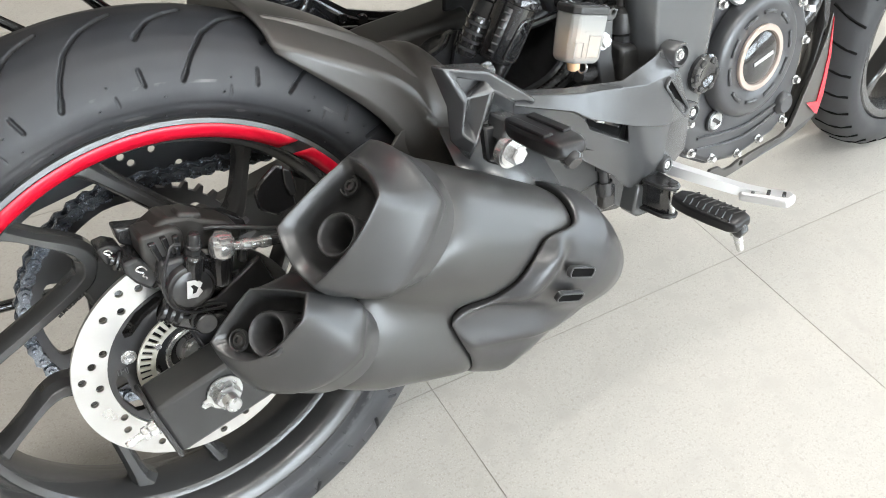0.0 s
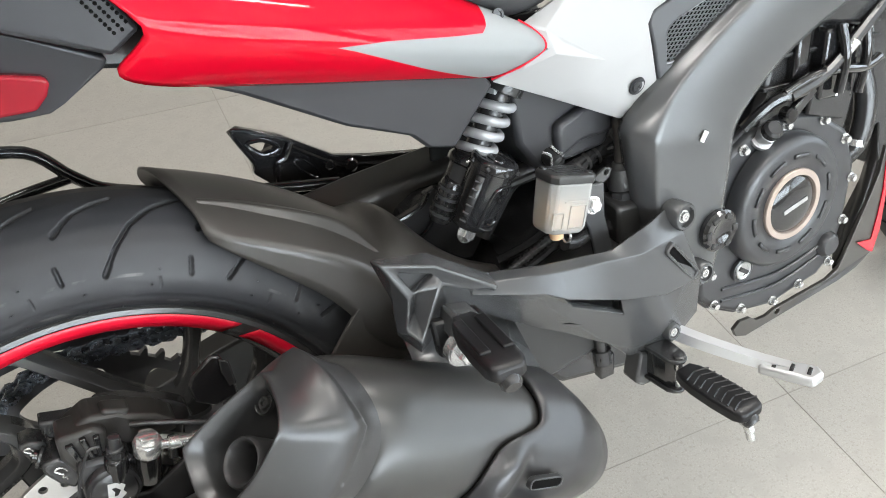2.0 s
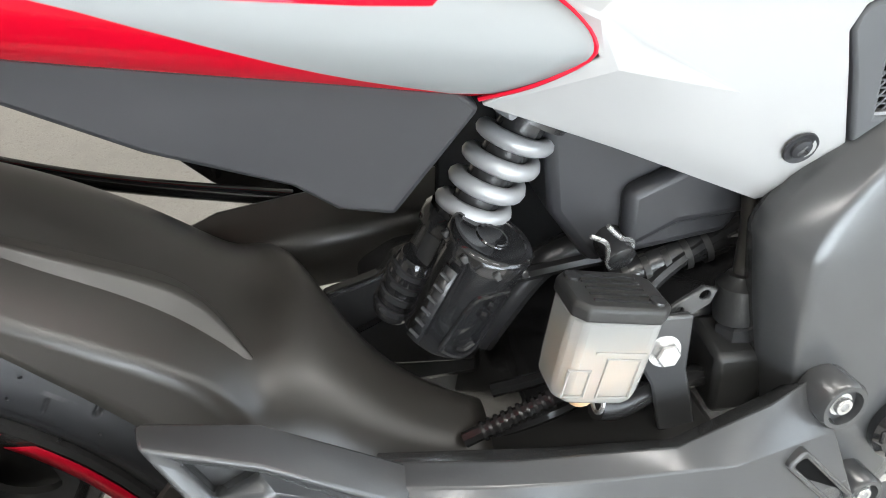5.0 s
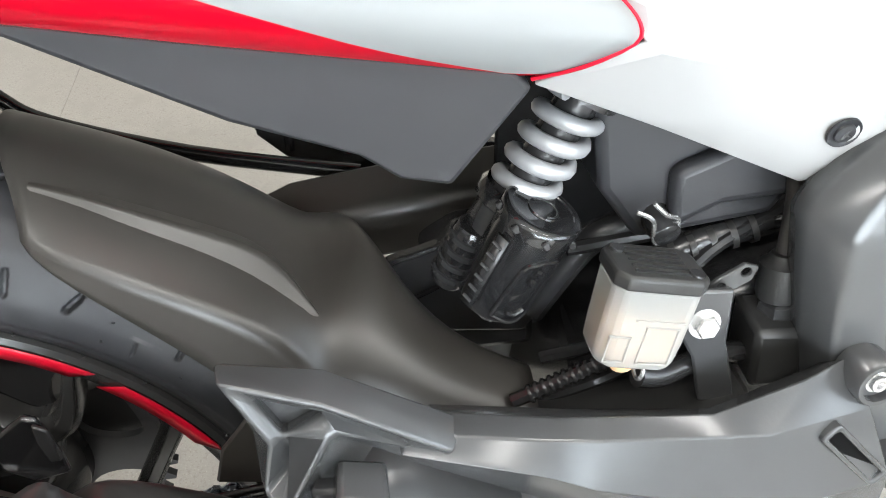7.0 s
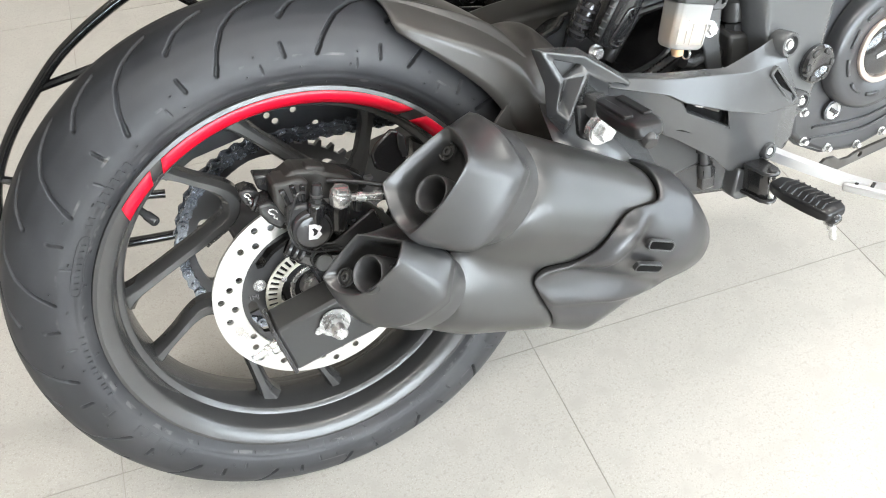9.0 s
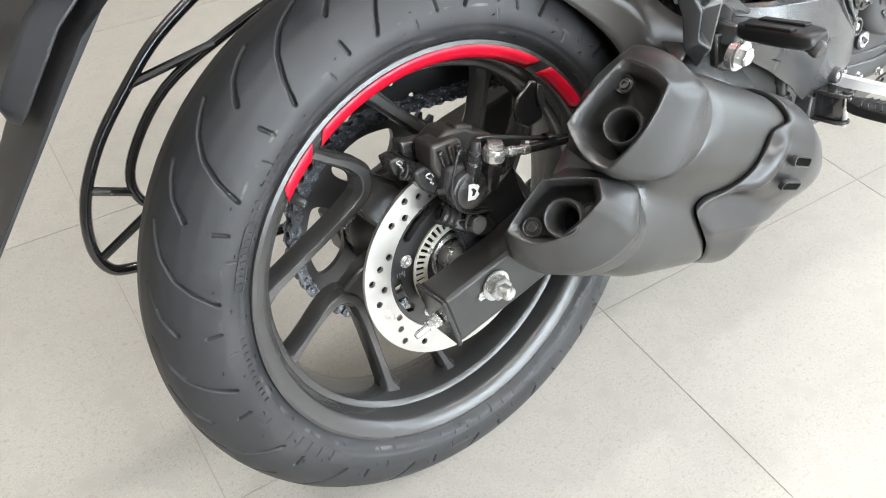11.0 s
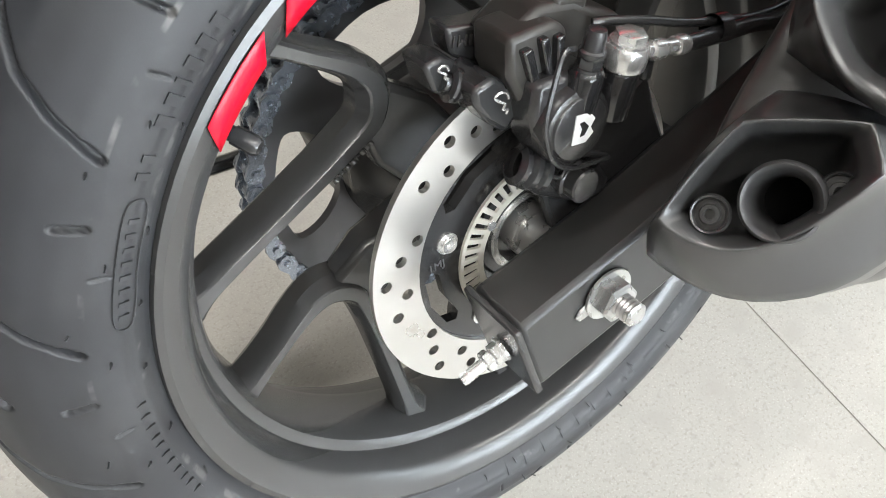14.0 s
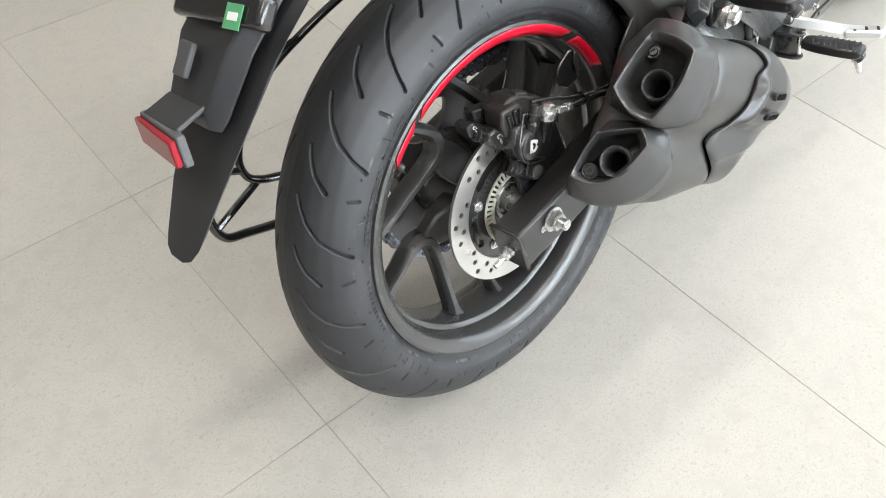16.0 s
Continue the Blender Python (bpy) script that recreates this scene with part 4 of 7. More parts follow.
SEAM_S = [0, 1, 1.6, 2.2, 2.55, 2.75, 2.95, 3.2, 3.7, 4.3, 4.9, 5.3, 5.75, 6.2, 6.8, 7.3, 8, 9, 10, 11, 12]
SEAM_U = [.250, .249, .249, .250, .248, .242, .212, .200, .190, .183, .170, .146, .138, .150, .172, .190, .206, .206, .212, .24, .260]


def body_front(w, beyond, grow):
    """A ring near the front, between u = 0.115 and the seam, or past the seam where the shield covers it."""
    out = []
    for s, p in zip(STEPS, range(72)):
        u = 0.115 + (float(np.interp(s, SEAM_S, SEAM_U)) - 0.115) * w + beyond
        out.append(section(u, grow, 0, 0.021 * max(0.0, min(1.0, (u - 0.10) / 0.14)))[p])
    return out


MUF = part("muffler", loft([body_end(0, -0.018), body_end(0.03, -0.010), body_end(0.12, -0.003), body_end(0.4, -0.0005), body_end(0.7, 0), body_front(0, 0, 0), body_front(0.5, 0, -0.0003), body_front(0.85, 0, -0.001), body_front(1, 0.002, -0.0015), body_front(1, 0.009, -0.011), body_front(1, 0.02, -0.03)]), MUFFLER_PAINT, BK, "matt dark grey twin-outlet muffler", angle=60, mods=(SUB1,))


def end_cap(front, face, centre, name, bolts, corners, brow):
    """A tapering end cap whose mouth is sunk round one outlet pipe."""
    front, face = [muf(*p) for p in front], [muf(*p) for p in face]
    fc = sum(front, Vector()) / len(front)
    front = [fc + (p - fc) * 1.012 for p in front]
    c = sum(face, Vector()) / len(face)
    n = Vector()
    for i in range(len(face)):
        n += (face[i] - c).cross(face[(i + 1) % len(face)] - c)
    n.normalize()
    if n.x > 0:
        n = -n
    fc = sum(front, Vector()) / len(front)
    skirt = [fc + (p - fc) * 0.93 + (c - fc).normalized() * -0.022 for p in front]
    lip0 = [c + (p - c) * 1.0 for p in face]
    lip1 = [c + (p - c) * 0.955 + n * 0.0012 for p in face]
    hole = muf(*centre)
    sunk0 = [c + (p - c) * 0.79 - n * 0.009 for p in face]
    sunk1 = [c + (p - c) * 0.73 - n * 0.030 for p in face]
    sunk2 = [hole + (p - c).normalized() * 0.0160 - n * 0.040 for p in face]
    shell = [c + (p - c) * k - n * 0.012 for p, k in zip(face, brow)]
    lip = [fc + (p - fc) * 1.004 + (c - fc).normalized() * 0.002 for p in front]
    near = [b + (a - b) * 0.21 + (b - fc).normalized() * 0.0055 for a, b in zip(shell, lip)]
    bm = loft([skirt, front, lip, near, shell, lip0, lip1, sunk0, sunk1, sunk2], cap0=False, cap1=False, creases=((1, 0.95), (2, 0.85), (3, 0.85), (5, 0.78), (7, 0.7)), columns=[(i, 0.74, 1, 8) for i in corners])
    cap = part(name, bm, CAP_PAINT, MUF, "matt black end cap with a sunk round outlet", mods=(SUB2,))
    mouth = hole - n * 0.001
    part("outlet_pipe", lathe([(-0.046, 0.0112), (-0.016, 0.0118), (-0.008, 0.0130), (-0.003, 0.0145), (-0.0008, 0.0157), (0, 0.0168), (-0.001, 0.0179), (-0.005, 0.0186), (-0.042, 0.0186)], mouth, n, 48), PIPE_GREY, cap)
    # A near-black disc closes the bore; its colour stands for the pipe's shaded depth.
    part("pipe_shade", lathe([(-0.044, 0.0), (-0.044, 0.0114)], mouth, n, 32), RECESS_SHADE, cap)
    for b in bolts:
        part("bolt_recess", lathe([(-0.002, 0.0094), (0.0008, 0.0086), (0.0002, 0.0078), (-0.003, 0.0074), (-0.003, 0)], b, n, 24), CAP_PAINT, cap)
        part("cap_bolt", socket_bolt(Vector(b) - n * 0.003, n, 0.0048, 0.004), PLASTIC, cap)
    return cap


end_cap([(.040, .256, -.174), (.050, .260, -.208), (.074, .234, -.241), (.066, .197, -.253), (.054, .164, -.253), (.030, .142, -.234), (.012, .150, -.165), (.030, .206, -.132)],
        [(.009, .244, -.188), (.010, .244, -.222), (.005, .234, -.248), (-.002, .192, -.250), (-.011, .149, -.230), (-.019, .149, -.204), (-.031, .175, -.183), (-.012, .212, -.184)],
        (-.002, .189, -.219), "upper_end_cap", [(0.120, -0.194, 0.187), (0.098, -0.236, 0.139)], (0, 2, 4, 6), (1.03, 1.04, 1.05, 1.12, 1.14, 1.06, 1.02, 1.02))
end_cap([(.026, .139, -.198), (.046, .131, -.229), (.048, .096, -.241), (.032, .062, -.234), (.006, .036, -.202), (-.010, .038, -.160), (.000, .090, -.150), (.016, .132, -.170)],
        [(-.021, .134, -.203), (-.010, .141, -.222), (-.018, .126, -.240), (-.024, .076, -.219), (-.040, .062, -.192), (-.050, .068, -.172), (-.042, .097, -.174), (-.036, .123, -.182)],
        (-.0275, .0975, -.2105), "lower_end_cap", [(0.008, -0.187, 0.086), (0.047, -0.222, 0.098)], (1, 2, 5, 7), (1.03, 1.03, 1.05, 1.28, 1.36, 1.16, 1.03, 1.03))


def heat_shield():
    """The front cover: starts at the wavy seam, swells to a ridge below it and closes round the nose."""
    u1 = [.276, .279, .292, .300, .285, .262, .245, .240, .245, .250, .262, .285]
    u2 = [.290, .298, .326, .346, .345, .330, .300, .268, .262, .268, .285, .305]
    u3 = [.298, .308, .339, .356, .356, .340, .312, .282, .270, .278, .300, .318]
    rings = [[] for _ in range(17)]
    for s in STEPS:
        seam = float(np.interp(s, SEAM_S, SEAM_U))
        swell = float(np.interp(s, [2.5, 3.0, 3.6, 5.6, 6.3, 7.0], [0, 1, 1, 1, 0.6, 0]))
        mid = max(seam + 0.012, float(np.interp(s, [3.0, 3.7, 4.3, 5.0, 5.6, 6.2, 7], [.222, .230, .234, .232, .216, .196, .21])))
        mid = mid * swell + (seam + 0.018) * (1 - swell)
        a, b, c = curve(u1, s), curve(u2, s), curve(u3, s)
        a = max(a, mid + 0.022)
        b = max(b, a + 0.012)
        c = max(c, b + 0.004)
        v, y = curve(VS, s) + 0.025 * float(np.interp(s, [5.6, 7, 9, 10.5], [0, 1, 1, 0])), curve(YS, s)
        dv, dy = v - 0.168, y + 0.172
        r = math.hypot(dv, dy)
        fold = float(np.interp(s, [3.0, 3.45, 4.5, 4.95], [0, 1, 1, 0]))
        path = [(seam + 0.003, -0.004, 1), (seam, 0.0025, 1), (seam + 0.003, 0.004, 1)]
        for k in range(1, 13):
            u = seam + 0.003 + (a - seam - 0.003) * k / 12
            w = u - seam
            crest = float(np.interp(w, [0.0, 0.018, 0.024, 0.034, 0.045], [0.25, 1, 0.9, 0.12, 0]))
            inward = float(np.interp(w, [0.0, 0.016], [0, 1])) * float(np.interp(u, [0.25, 0.29], [1, 0]))
            valley = math.exp(-((s - 5.12) / 0.30) ** 2)
            ridge = math.exp(-((s - 6.05 + 7.0 * (u - 0.19)) / 0.36) ** 2)
            path.append((u, 0.0045 + 0.010 * fold * crest + inward * (0.007 * ridge - 0.007 * valley), 1 - 0.01 * (k / 12) ** 3))
        path += [(b, 0.001, 0.88), (c, -0.002, 0.55)]
        for ring, (u, grow, k) in zip(rings, path):
            g = 1 + grow / r
            ring.append(muf(u, 0.168 + dv * g * k, -0.172 + dy * g * k))
    return loft(rings, cap0=False, creases=((1, 0.95),))


SHIELD = part("heat_shield", heat_shield(), SHIELD_PAINT, MUF, "satin black heat shield with two slots", mods=(SUB1,))


def rounded(w, h, r, n=4):
    out = []
    for cx, cz, a0 in ((w / 2 - r, h / 2 - r, 0), (-w / 2 + r, h / 2 - r, 90), (-w / 2 + r, -h / 2 + r, 180), (w / 2 - r, -h / 2 + r, 270)):
        for k in range(n + 1):
            a = radians(a0 + 90 * k / n)
            out.append((cx + r * math.cos(a), cz + r * math.sin(a)))
    return out


for x, y, z, turn, tip in ((0.3105, -0.2574, 0.0535, 4, 0), (0.2985, -0.2549, 0.0295, -5, 17)):
    m = Matrix.Translation((x, y, z)) @ Matrix.Rotation(radians(turn), 4, "Z") @ Matrix.Rotation(radians(tip), 4, "X") @ Matrix.Rotation(radians(25), 4, "Y")
    hole = rounded(0.032, 0.0080, 0.003)
    bm = plate(rounded(0.036, 0.0112, 0.0045), -0.0016, 0.004, [hole])
    bmesh.ops.transform(bm, matrix=m, verts=bm.verts)
    part("slot_rim", bm, SHIELD_PAINT, SHIELD, mods=(bevelled(0.0006, 2),))
    # No opening is cut: a near-black inlay gives the slot its shade.
    bm = plate(hole, -0.0012, 0.003)
    bmesh.ops.transform(bm, matrix=m, verts=bm.verts)
    part("slot_shade", bm, RECESS_SHADE, SHIELD)

part("exhaust_pipe", tube([(0.29, -0.165, 0.06), (0.34, -0.12, 0.03), (0.40, -0.06, 0.0), (0.50, -0.03, -0.03), (0.60, -0.02, -0.06)], 0.022, 16), BLACK, BK, "black exhaust pipe under the engine")
part("exhaust_guard", sheet([[(0.255, -0.120, 0.170), (0.255, -0.150, 0.135), (0.262, -0.170, 0.110)], [(0.31, -0.118, 0.150), (0.312, -0.150, 0.118), (0.318, -0.172, 0.092)], [(0.37, -0.112, 0.125), (0.372, -0.145, 0.094), (0.376, -0.168, 0.070)]]), FRAME_PAINT, BK, "dark grey sheet guard over the exhaust", mods=(solid(0.002),))


# ---- rear hugger: the arch over the tyre and its long front part ----
def hugger():
    rows = []
    #        deg  right skirt (y, r)   crease low        crease high      crown right     crown         crown left       left skirt
    table = [
        (67, [(-.063, .2895), (-.0615, .2945), (-.050, .309), (-.030, .319), (0, .325), (.035, .319), (.064, .300), (.070, .285)], [-4, -3, -1.5, 1, 3, 4, 3, 0]),
        (60, [(-.072, .286), (-.0725, .2965), (-.056, .3135), (-.034, .322), (0, .329), (.037, .321), (.068, .300), (.076, .280)], None),
        (52, [(-.078, .281), (-.0795, .302), (-.060, .3195), (-.038, .328), (0, .334), (.040, .325), (.072, .300), (.080, .276)], None),
        (44, [(-.082, .280), (-.0845, .315), (-.063, .3275), (-.042, .335), (0, .340), (.042, .330), (.075, .302), (.082, .275)], None),
        (36, [(-.085, .281), (-.0865, .326), (-.066, .336), (-.046, .342), (0, .348), (.044, .335), (.078, .305), (.085, .275)], None),
    ]
    for deg, prof, shift in table:
        shift = shift or [0] * 8
        rows.append([polar(r, deg + s, y) for (y, r), s in zip(prof, shift)])
    rows += [
        [(.252, -.087, .110), (.266, -.094, .150), (.280, -.078, .186), (.293, -.050, .214), (.300, -.010, .228), (.292, .035, .218), (.280, .070, .19), (.26, .086, .14)],
        [(.292, -.090, .095), (.308, -.098, .128), (.316, -.088, .158), (.320, -.064, .180), (.322, -.040, .188), (.318, -.020, .180), (.312, -.010, .15), (.305, -.010, .11)],
        [(.335, -.091, .088), (.345, -.099, .115), (.352, -.090, .138), (.354, -.068, .153), (.354, -.052, .157), (.352, -.042, .148), (.348, -.038, .12), (.345, -.038, .09)],
        [(.386, -.090, .085), (.390, -.097, .105), (.392, -.086, .124), (.391, -.068, .138), (.390, -.058, .141), (.389, -.052, .13), (.388, -.050, .11), (.387, -.050, .09)],
    ]
    return sheet(rows, creases=((1, 1.0), (0, 0.8)), row_creases=((0, 0.9), (8, 0.9)))


HUG = part("rear_hugger", hugger(), GUARD_PLASTIC, BK, "matt dark brown-grey plastic rear hugger", mods=(SUB2, solid(0.003)))
fold = [(65, (-.034, .316), (-.041, .3155), (-.043, .3125)), (59.5, (-.035, .320), (-.0455, .3205), (-.048, .315)), (54.4, (-.036, .324), (-.049, .3255), (-.054, .3175)), (46.8, (-.034, .332), (-.048, .3355), (-.0575, .3235)), (42.3, (-.034, .336), (-.047, .3405), (-.061, .3275)), (36.4, (-.060, .336), (-.066, .3365), (-.067, .334))]
part("side_fold", sheet([[polar(r, deg, y) for y, r in pts] for deg, *pts in fold], creases=((1, 1.0),)), GUARD_PLASTIC, HUG, mods=(SUB2,))
part("hugger_stay", plate([(0.0858, 0.1564), (0.1046, 0.1693), (0.1122, 0.1656), (0.1174, 0.1393), (0.1185, 0.123), (0.0978, 0.1191), (0.0823, 0.1309), (0.0802, 0.1472)], -0.0850, -0.0800), GLOSS_BLACK, HUG, "glossy black stay plate", mods=(bevelled(0.003, 2),))
part("stay_clip", plate([(0.1097, 0.1654), (0.1171, 0.16), (0.1185, 0.1366), (0.1116, 0.1362), (0.1088, 0.1516)], -0.0885, -0.0852), BLACK, HUG, mods=(bevelled(0.001, 1),))
part("skirt_flap", plate([(0.234, 0.162), (0.204, 0.126), (0.196, 0.100), (0.26, 0.088), (0.31, 0.10), (0.30, 0.14), (0.26, 0.165)], -0.086, -0.082), GUARD_PLASTIC, HUG, mods=(bevelled(0.0015, 1),))
part("left_wing", loft([[(x, 0.086, z), (x + 0.002, 0.052, z - 0.012), (x + 0.003, 0.047, z - 0.020), (x + 0.002, 0.050, z - 0.055), (x, 0.086, z - 0.055)] for x, z in ((0.215, 0.192), (0.250, 0.206), (0.300, 0.212), (0.350, 0.2155), (0.415, 0.220))]), GUARD_PLASTIC, HUG, mods=(bevelled(0.003, 2),))


# ---- footrest hanger ----
ARM_GRID = [
    [(.3240, -.134, .1880), (.3220, -.147, .1950), (.3136, -.160, .1950), (.3071, -.1690, .1910), (.3128, -.158, .1740), (.3300, -.140, .1480)],
    [(.3980, -.126, .1640), (.3880, -.146, .1785), (.3780, -.1600, .1785), (.3771, -.1720, .1650), (.3783, -.157, .1410), (.3880, -.138, .1060)],
    [(.4260, -.124, .1570), (.4150, -.145, .1735), (.4045, -.1595, .1725), (.4018, -.1700, .1485), (.4152, -.155, .1280), (.4200, -.136, .0860)],
    [(.4790, -.120, .1445), (.4710, -.142, .1625), (.4585, -.1560, .1615), (.4685, -.1640, .1185), (.4777, -.150, .0920), (.4760, -.132, .0450)],
    [(.5370, -.112, .1570), (.5250, -.133, .1700), (.4975, -.1535, .1535), (.5252, -.1570, .0990), (.5241, -.150, .0530), (.4980, -.132, .0220)],
    [(.5560, -.110, .1640), (.5520, -.124, .1730), (.5610, -.1400, .1490), (.5842, -.1430, .0912), (.5800, -.143, .0500), (.5450, -.133, .0050)],
]


def hanger_arm():
    """The long arm: a chamfer along its top, a crest with a ledge under it, a window and a lower flank."""
    bm = bmesh.new()
    rows = []
    for row, k in zip(ARM_GRID, (0.0035, 0.0045, 0.0085, 0.0085, 0.0050, 0.0015)):
        x, y, z = row[3]
        rows.append(row[:4] + [(x, y + k, z - 0.0015)] + row[4:])
    grid = [[bm.verts.new(p) for p in row] for row in rows]
    for i in range(5):
        for j in range(6):
            if (i, j) != (2, 4):
                bm.faces.new((grid[i][j], grid[i][j + 1], grid[i + 1][j + 1], grid[i + 1][j]))
    bmesh.ops.recalc_face_normals(bm, faces=bm.faces)
    return bm


def rear_bracket():
    """The forked rear end: a flanged top bar and rear bar, an open triangle between them and a rib across."""
    P = dict(A=(.2300, -.150, .2440), B=(.2780, -.152, .2350), C=(.3400, -.146, .1880), a=(.2331, -.1660, .2444), b=(.2762, -.1730, .2310), c=(.3330, -.1690, .1880), g=(.2470, -.165, .2320), h=(.2758, -.166, .2210), i=(.2571, -.168, .2125), e=(.2790, -.1740, .2150), f=(.2515, -.184, .1755),
             v=(.2506, -.172, .2103), u=(.2442, -.174, .1839), m=(.2410, -.155, .2050), n=(.2405, -.158, .1730), o=(.2580, -.162, .1500), w=(.3102, -.1665, .1935), x=(.3211, -.158, .1690), q=(.2960, -.138, .1690), r=(.2760, -.142, .1420), s=(.2600, -.158, .1910))
    bm = bmesh.new()
    v = {key: bm.verts.new(p) for key, p in P.items()}
    for names in ("ABba", "BCcb", "Aavm", "mvun", "nufo", "agiv", "abhg", "bcweh", "hei", "visu", "iefs", "usf", "ewxq", "eqrf", "fro"):
        bm.faces.new([v[key] for key in names])
    bmesh.ops.recalc_face_normals(bm, faces=bm.faces)
    return bm


HANG = part("footrest_hanger", hanger_arm(), CAST, BK, "satin dark grey cast footrest hanger", mods=(solid(0.009), bevelled(0.0022, 3)), angle=30)
part("rear_bracket", rear_bracket(), CAST, HANG, mods=(solid(0.012), bevelled(0.0028, 3)), angle=30)
part("triangle_floor", plate([(.240, .238), (.280, .226), (.262, .200)], -.158, -.154), CAST, HANG)
# Added near-black block behind the arm's window, standing for the shaded depth there.
part("window_block", box((.445, -.136, .117), (.055, .016, .05), (0, 24, 0)), RECESS_SHADE, HANG)
part("window_switch", box((.432, -.150, .134), (.012, .008, .008), (0, 24, 0)), ZINC, HANG, mods=(bevelled(0.0015, 2),))
part("window_rod", tube([(.420, -.149, .140), (.462, -.147, .118)], 0.004, 8, smooth=False), GLOSS_BLACK, HANG)
part("foot_plate", loft([[(.541, -.139, .009), (.508, -.141, .026), (.501, -.141, -.010), (.510, -.141, -.018), (.546, -.139, -.022)], [(.541, -.118, .009), (.508, -.118, .026), (.501, -.118, -.010), (.510, -.118, -.018), (.546, -.118, -.022)]]), CAST, HANG, mods=(bevelled(0.003, 2),))
m = Matrix.Translation((0.554, -0.1475, 0.121)) @ Matrix.Rotation(radians(7), 4, "Z") @ Matrix.Rotation(radians(50), 4, "Y")
bm = plate(rounded(0.066, 0.014, 0.004), -0.001, 0.006, [rounded(0.058, 0.0075, 0.0025)])
bmesh.ops.transform(bm, matrix=m, verts=bm.verts)
part("slot_rim", bm, CAST, HANG, mods=(bevelled(0.0012, 2),))
# Near-black inlay, painted shade in place of an open slot.
bm = plate(rounded(0.058, 0.0075, 0.0025), 0.0016, 0.006)
bmesh.ops.transform(bm, matrix=m, verts=bm.verts)
part("slot_shade", bm, RECESS_SHADE, HANG)
for x, y, z, r in ((0.562, -0.136, 0.165, 0.0145), (0.541, -0.1475, 0.0440, 0.010), (0.594, -0.134, 0.088, 0.0125)):
    part("bolt_boss", lathe([(-0.016, r), (0.003, r), (0.005, r - 0.0015), (0.005, r - 0.004), (0.0, r - 0.0045), (0, 0)], (x, y, z), (0.08, -1, 0.05), 28), CAST, HANG)
    part("hanger_bolt", socket_bolt((x, y - 0.0002, z), (0.08, -1, 0.05), 0.0050, 0.0042), ZINC, HANG, "zinc socket bolt")


def peg(root, tip, width, thick, name, label, mount):
    """A folding footrest: alloy clevis, rubber pad with cross ribs, and an end knob."""
    root, tip = Vector(root), Vector(tip)
    d = (tip - root).normalized()
    side = Vector((1, 0, 0))
    side = (side - d * side.dot(d)).normalized()
    up = side.cross(d)
    if up.z < 0:
        up = -up
    loops = []
    length = (tip - root).length
    for t, w, h in ((0, .55, .9), (.12, .8, 1.0), (.3, .95, 1.0), (.6, 1.0, 1.0), (.88, .95, .95), (.97, .8, .75), (1.0, .6, .5)):
        c = root + d * length * t
        loops.append([c + side * a * width * w / 2 + up * b * thick * h / 2 for a, b in ((-1, -0.6), (-0.7, -1), (0.7, -1), (1, -0.6), (1, 0.7), (0.8, 1), (-0.8, 1), (-1, 0.7))])
    ob = part(name, loft(loops), PEG_RUBBER, HANG, label, mods=(bevelled(0.0015, 2),))
    if width < 0.036:
        for s in (-1, 1):
            rail = box((0, 0, 0), (0.009, length * 0.62, 0.004))
            m = Matrix((side, d, up)).transposed().to_4x4()
            m.translation = root + d * length * 0.46 + up * thick * 0.5 + side * s * width * 0.28
            bmesh.ops.transform(rail, matrix=m, verts=rail.verts)
            part("pad_rail", rail, PEG_RUBBER, ob, mods=(bevelled(0.0012, 2),))
    for k in range(8 if width > 0.036 else 0):
        c = root + d * length * (0.16 + 0.095 * k) + up * thick * 0.49
        bm = bmesh.new()
        for s in (-1, 1):
            a, b = c + side * s * width * 0.05, c + side * s * width * 0.42 + d * length * 0.06
            tube([a, b], 0.0010, 6, smooth=False, bm=bm)
        part("pad_rib", bm, PEG_RUBBER, ob)
    part("end_knob", lathe([(0, 0.0085), (0.010, 0.0085), (0.013, 0.006), (0.013, 0)], tip - d * 0.010 - up * thick * 0.25, (d - up * 0.55), 16), BLACK, ob)
    return ob, d, side, up


PEG, d, side, up = peg((0.528, -0.180, 0.018), (0.535, -0.266, 0.018), 0.0365, 0.016, "rider_footrest", "black rubber rider footrest, folded out", 0)
part("feeler_bolt", lathe([(0, 0.0075), (0.006, 0.0075), (0.007, 0.0048), (0.016, 0.0048), (0.018, 0.0042), (0.024, 0.0042), (0.026, 0.003), (0.026, 0)], (0.535, -0.257, 0.010), (0.05, -0.32, -0.95), 14), ZINC, PEG, "zinc feeler bolt")
for z in (0.030, -0.006):
    ear = bmesh.new()
    bmesh.ops.transform(plate([(0.512, -0.140), (0.515, -0.172), (0.520, -0.179), (0.528, -0.182), (0.535, -0.179), (0.539, -0.170), (0.541, -0.140)], -0.0025, 0.0025, bm=ear), matrix=Matrix(((1, 0, 0, 0), (0, 0, 1, 0), (0, 1, 0, z), (0, 0, 0, 1))), verts=ear.verts)
    part("clevis_ear", ear, BLACK, HANG, mods=(bevelled(0.002, 2),))
part("clevis_pin", tube([(0.528, -0.174, 0.034), (0.529, -0.174, -0.012)], 0.0042, smooth=False), ZINC, HANG)
part("pin_head", lathe([(0, 0.0062), (0.002, 0.0062), (0.003, 0.0052), (0.003, 0)], (0.528, -0.174, 0.0325), (0, 0, 1), 20), BLACK, HANG)
part("clevis_block", loft([[(.516, -.138, z), (.518, -.166, z), (.524, -.174, z), (.534, -.174, z), (.539, -.166, z), (.541, -.138, z)] for z in (-.004, .028)]), GLOSS_BLACK, HANG, mods=(bevelled(0.002, 2),))
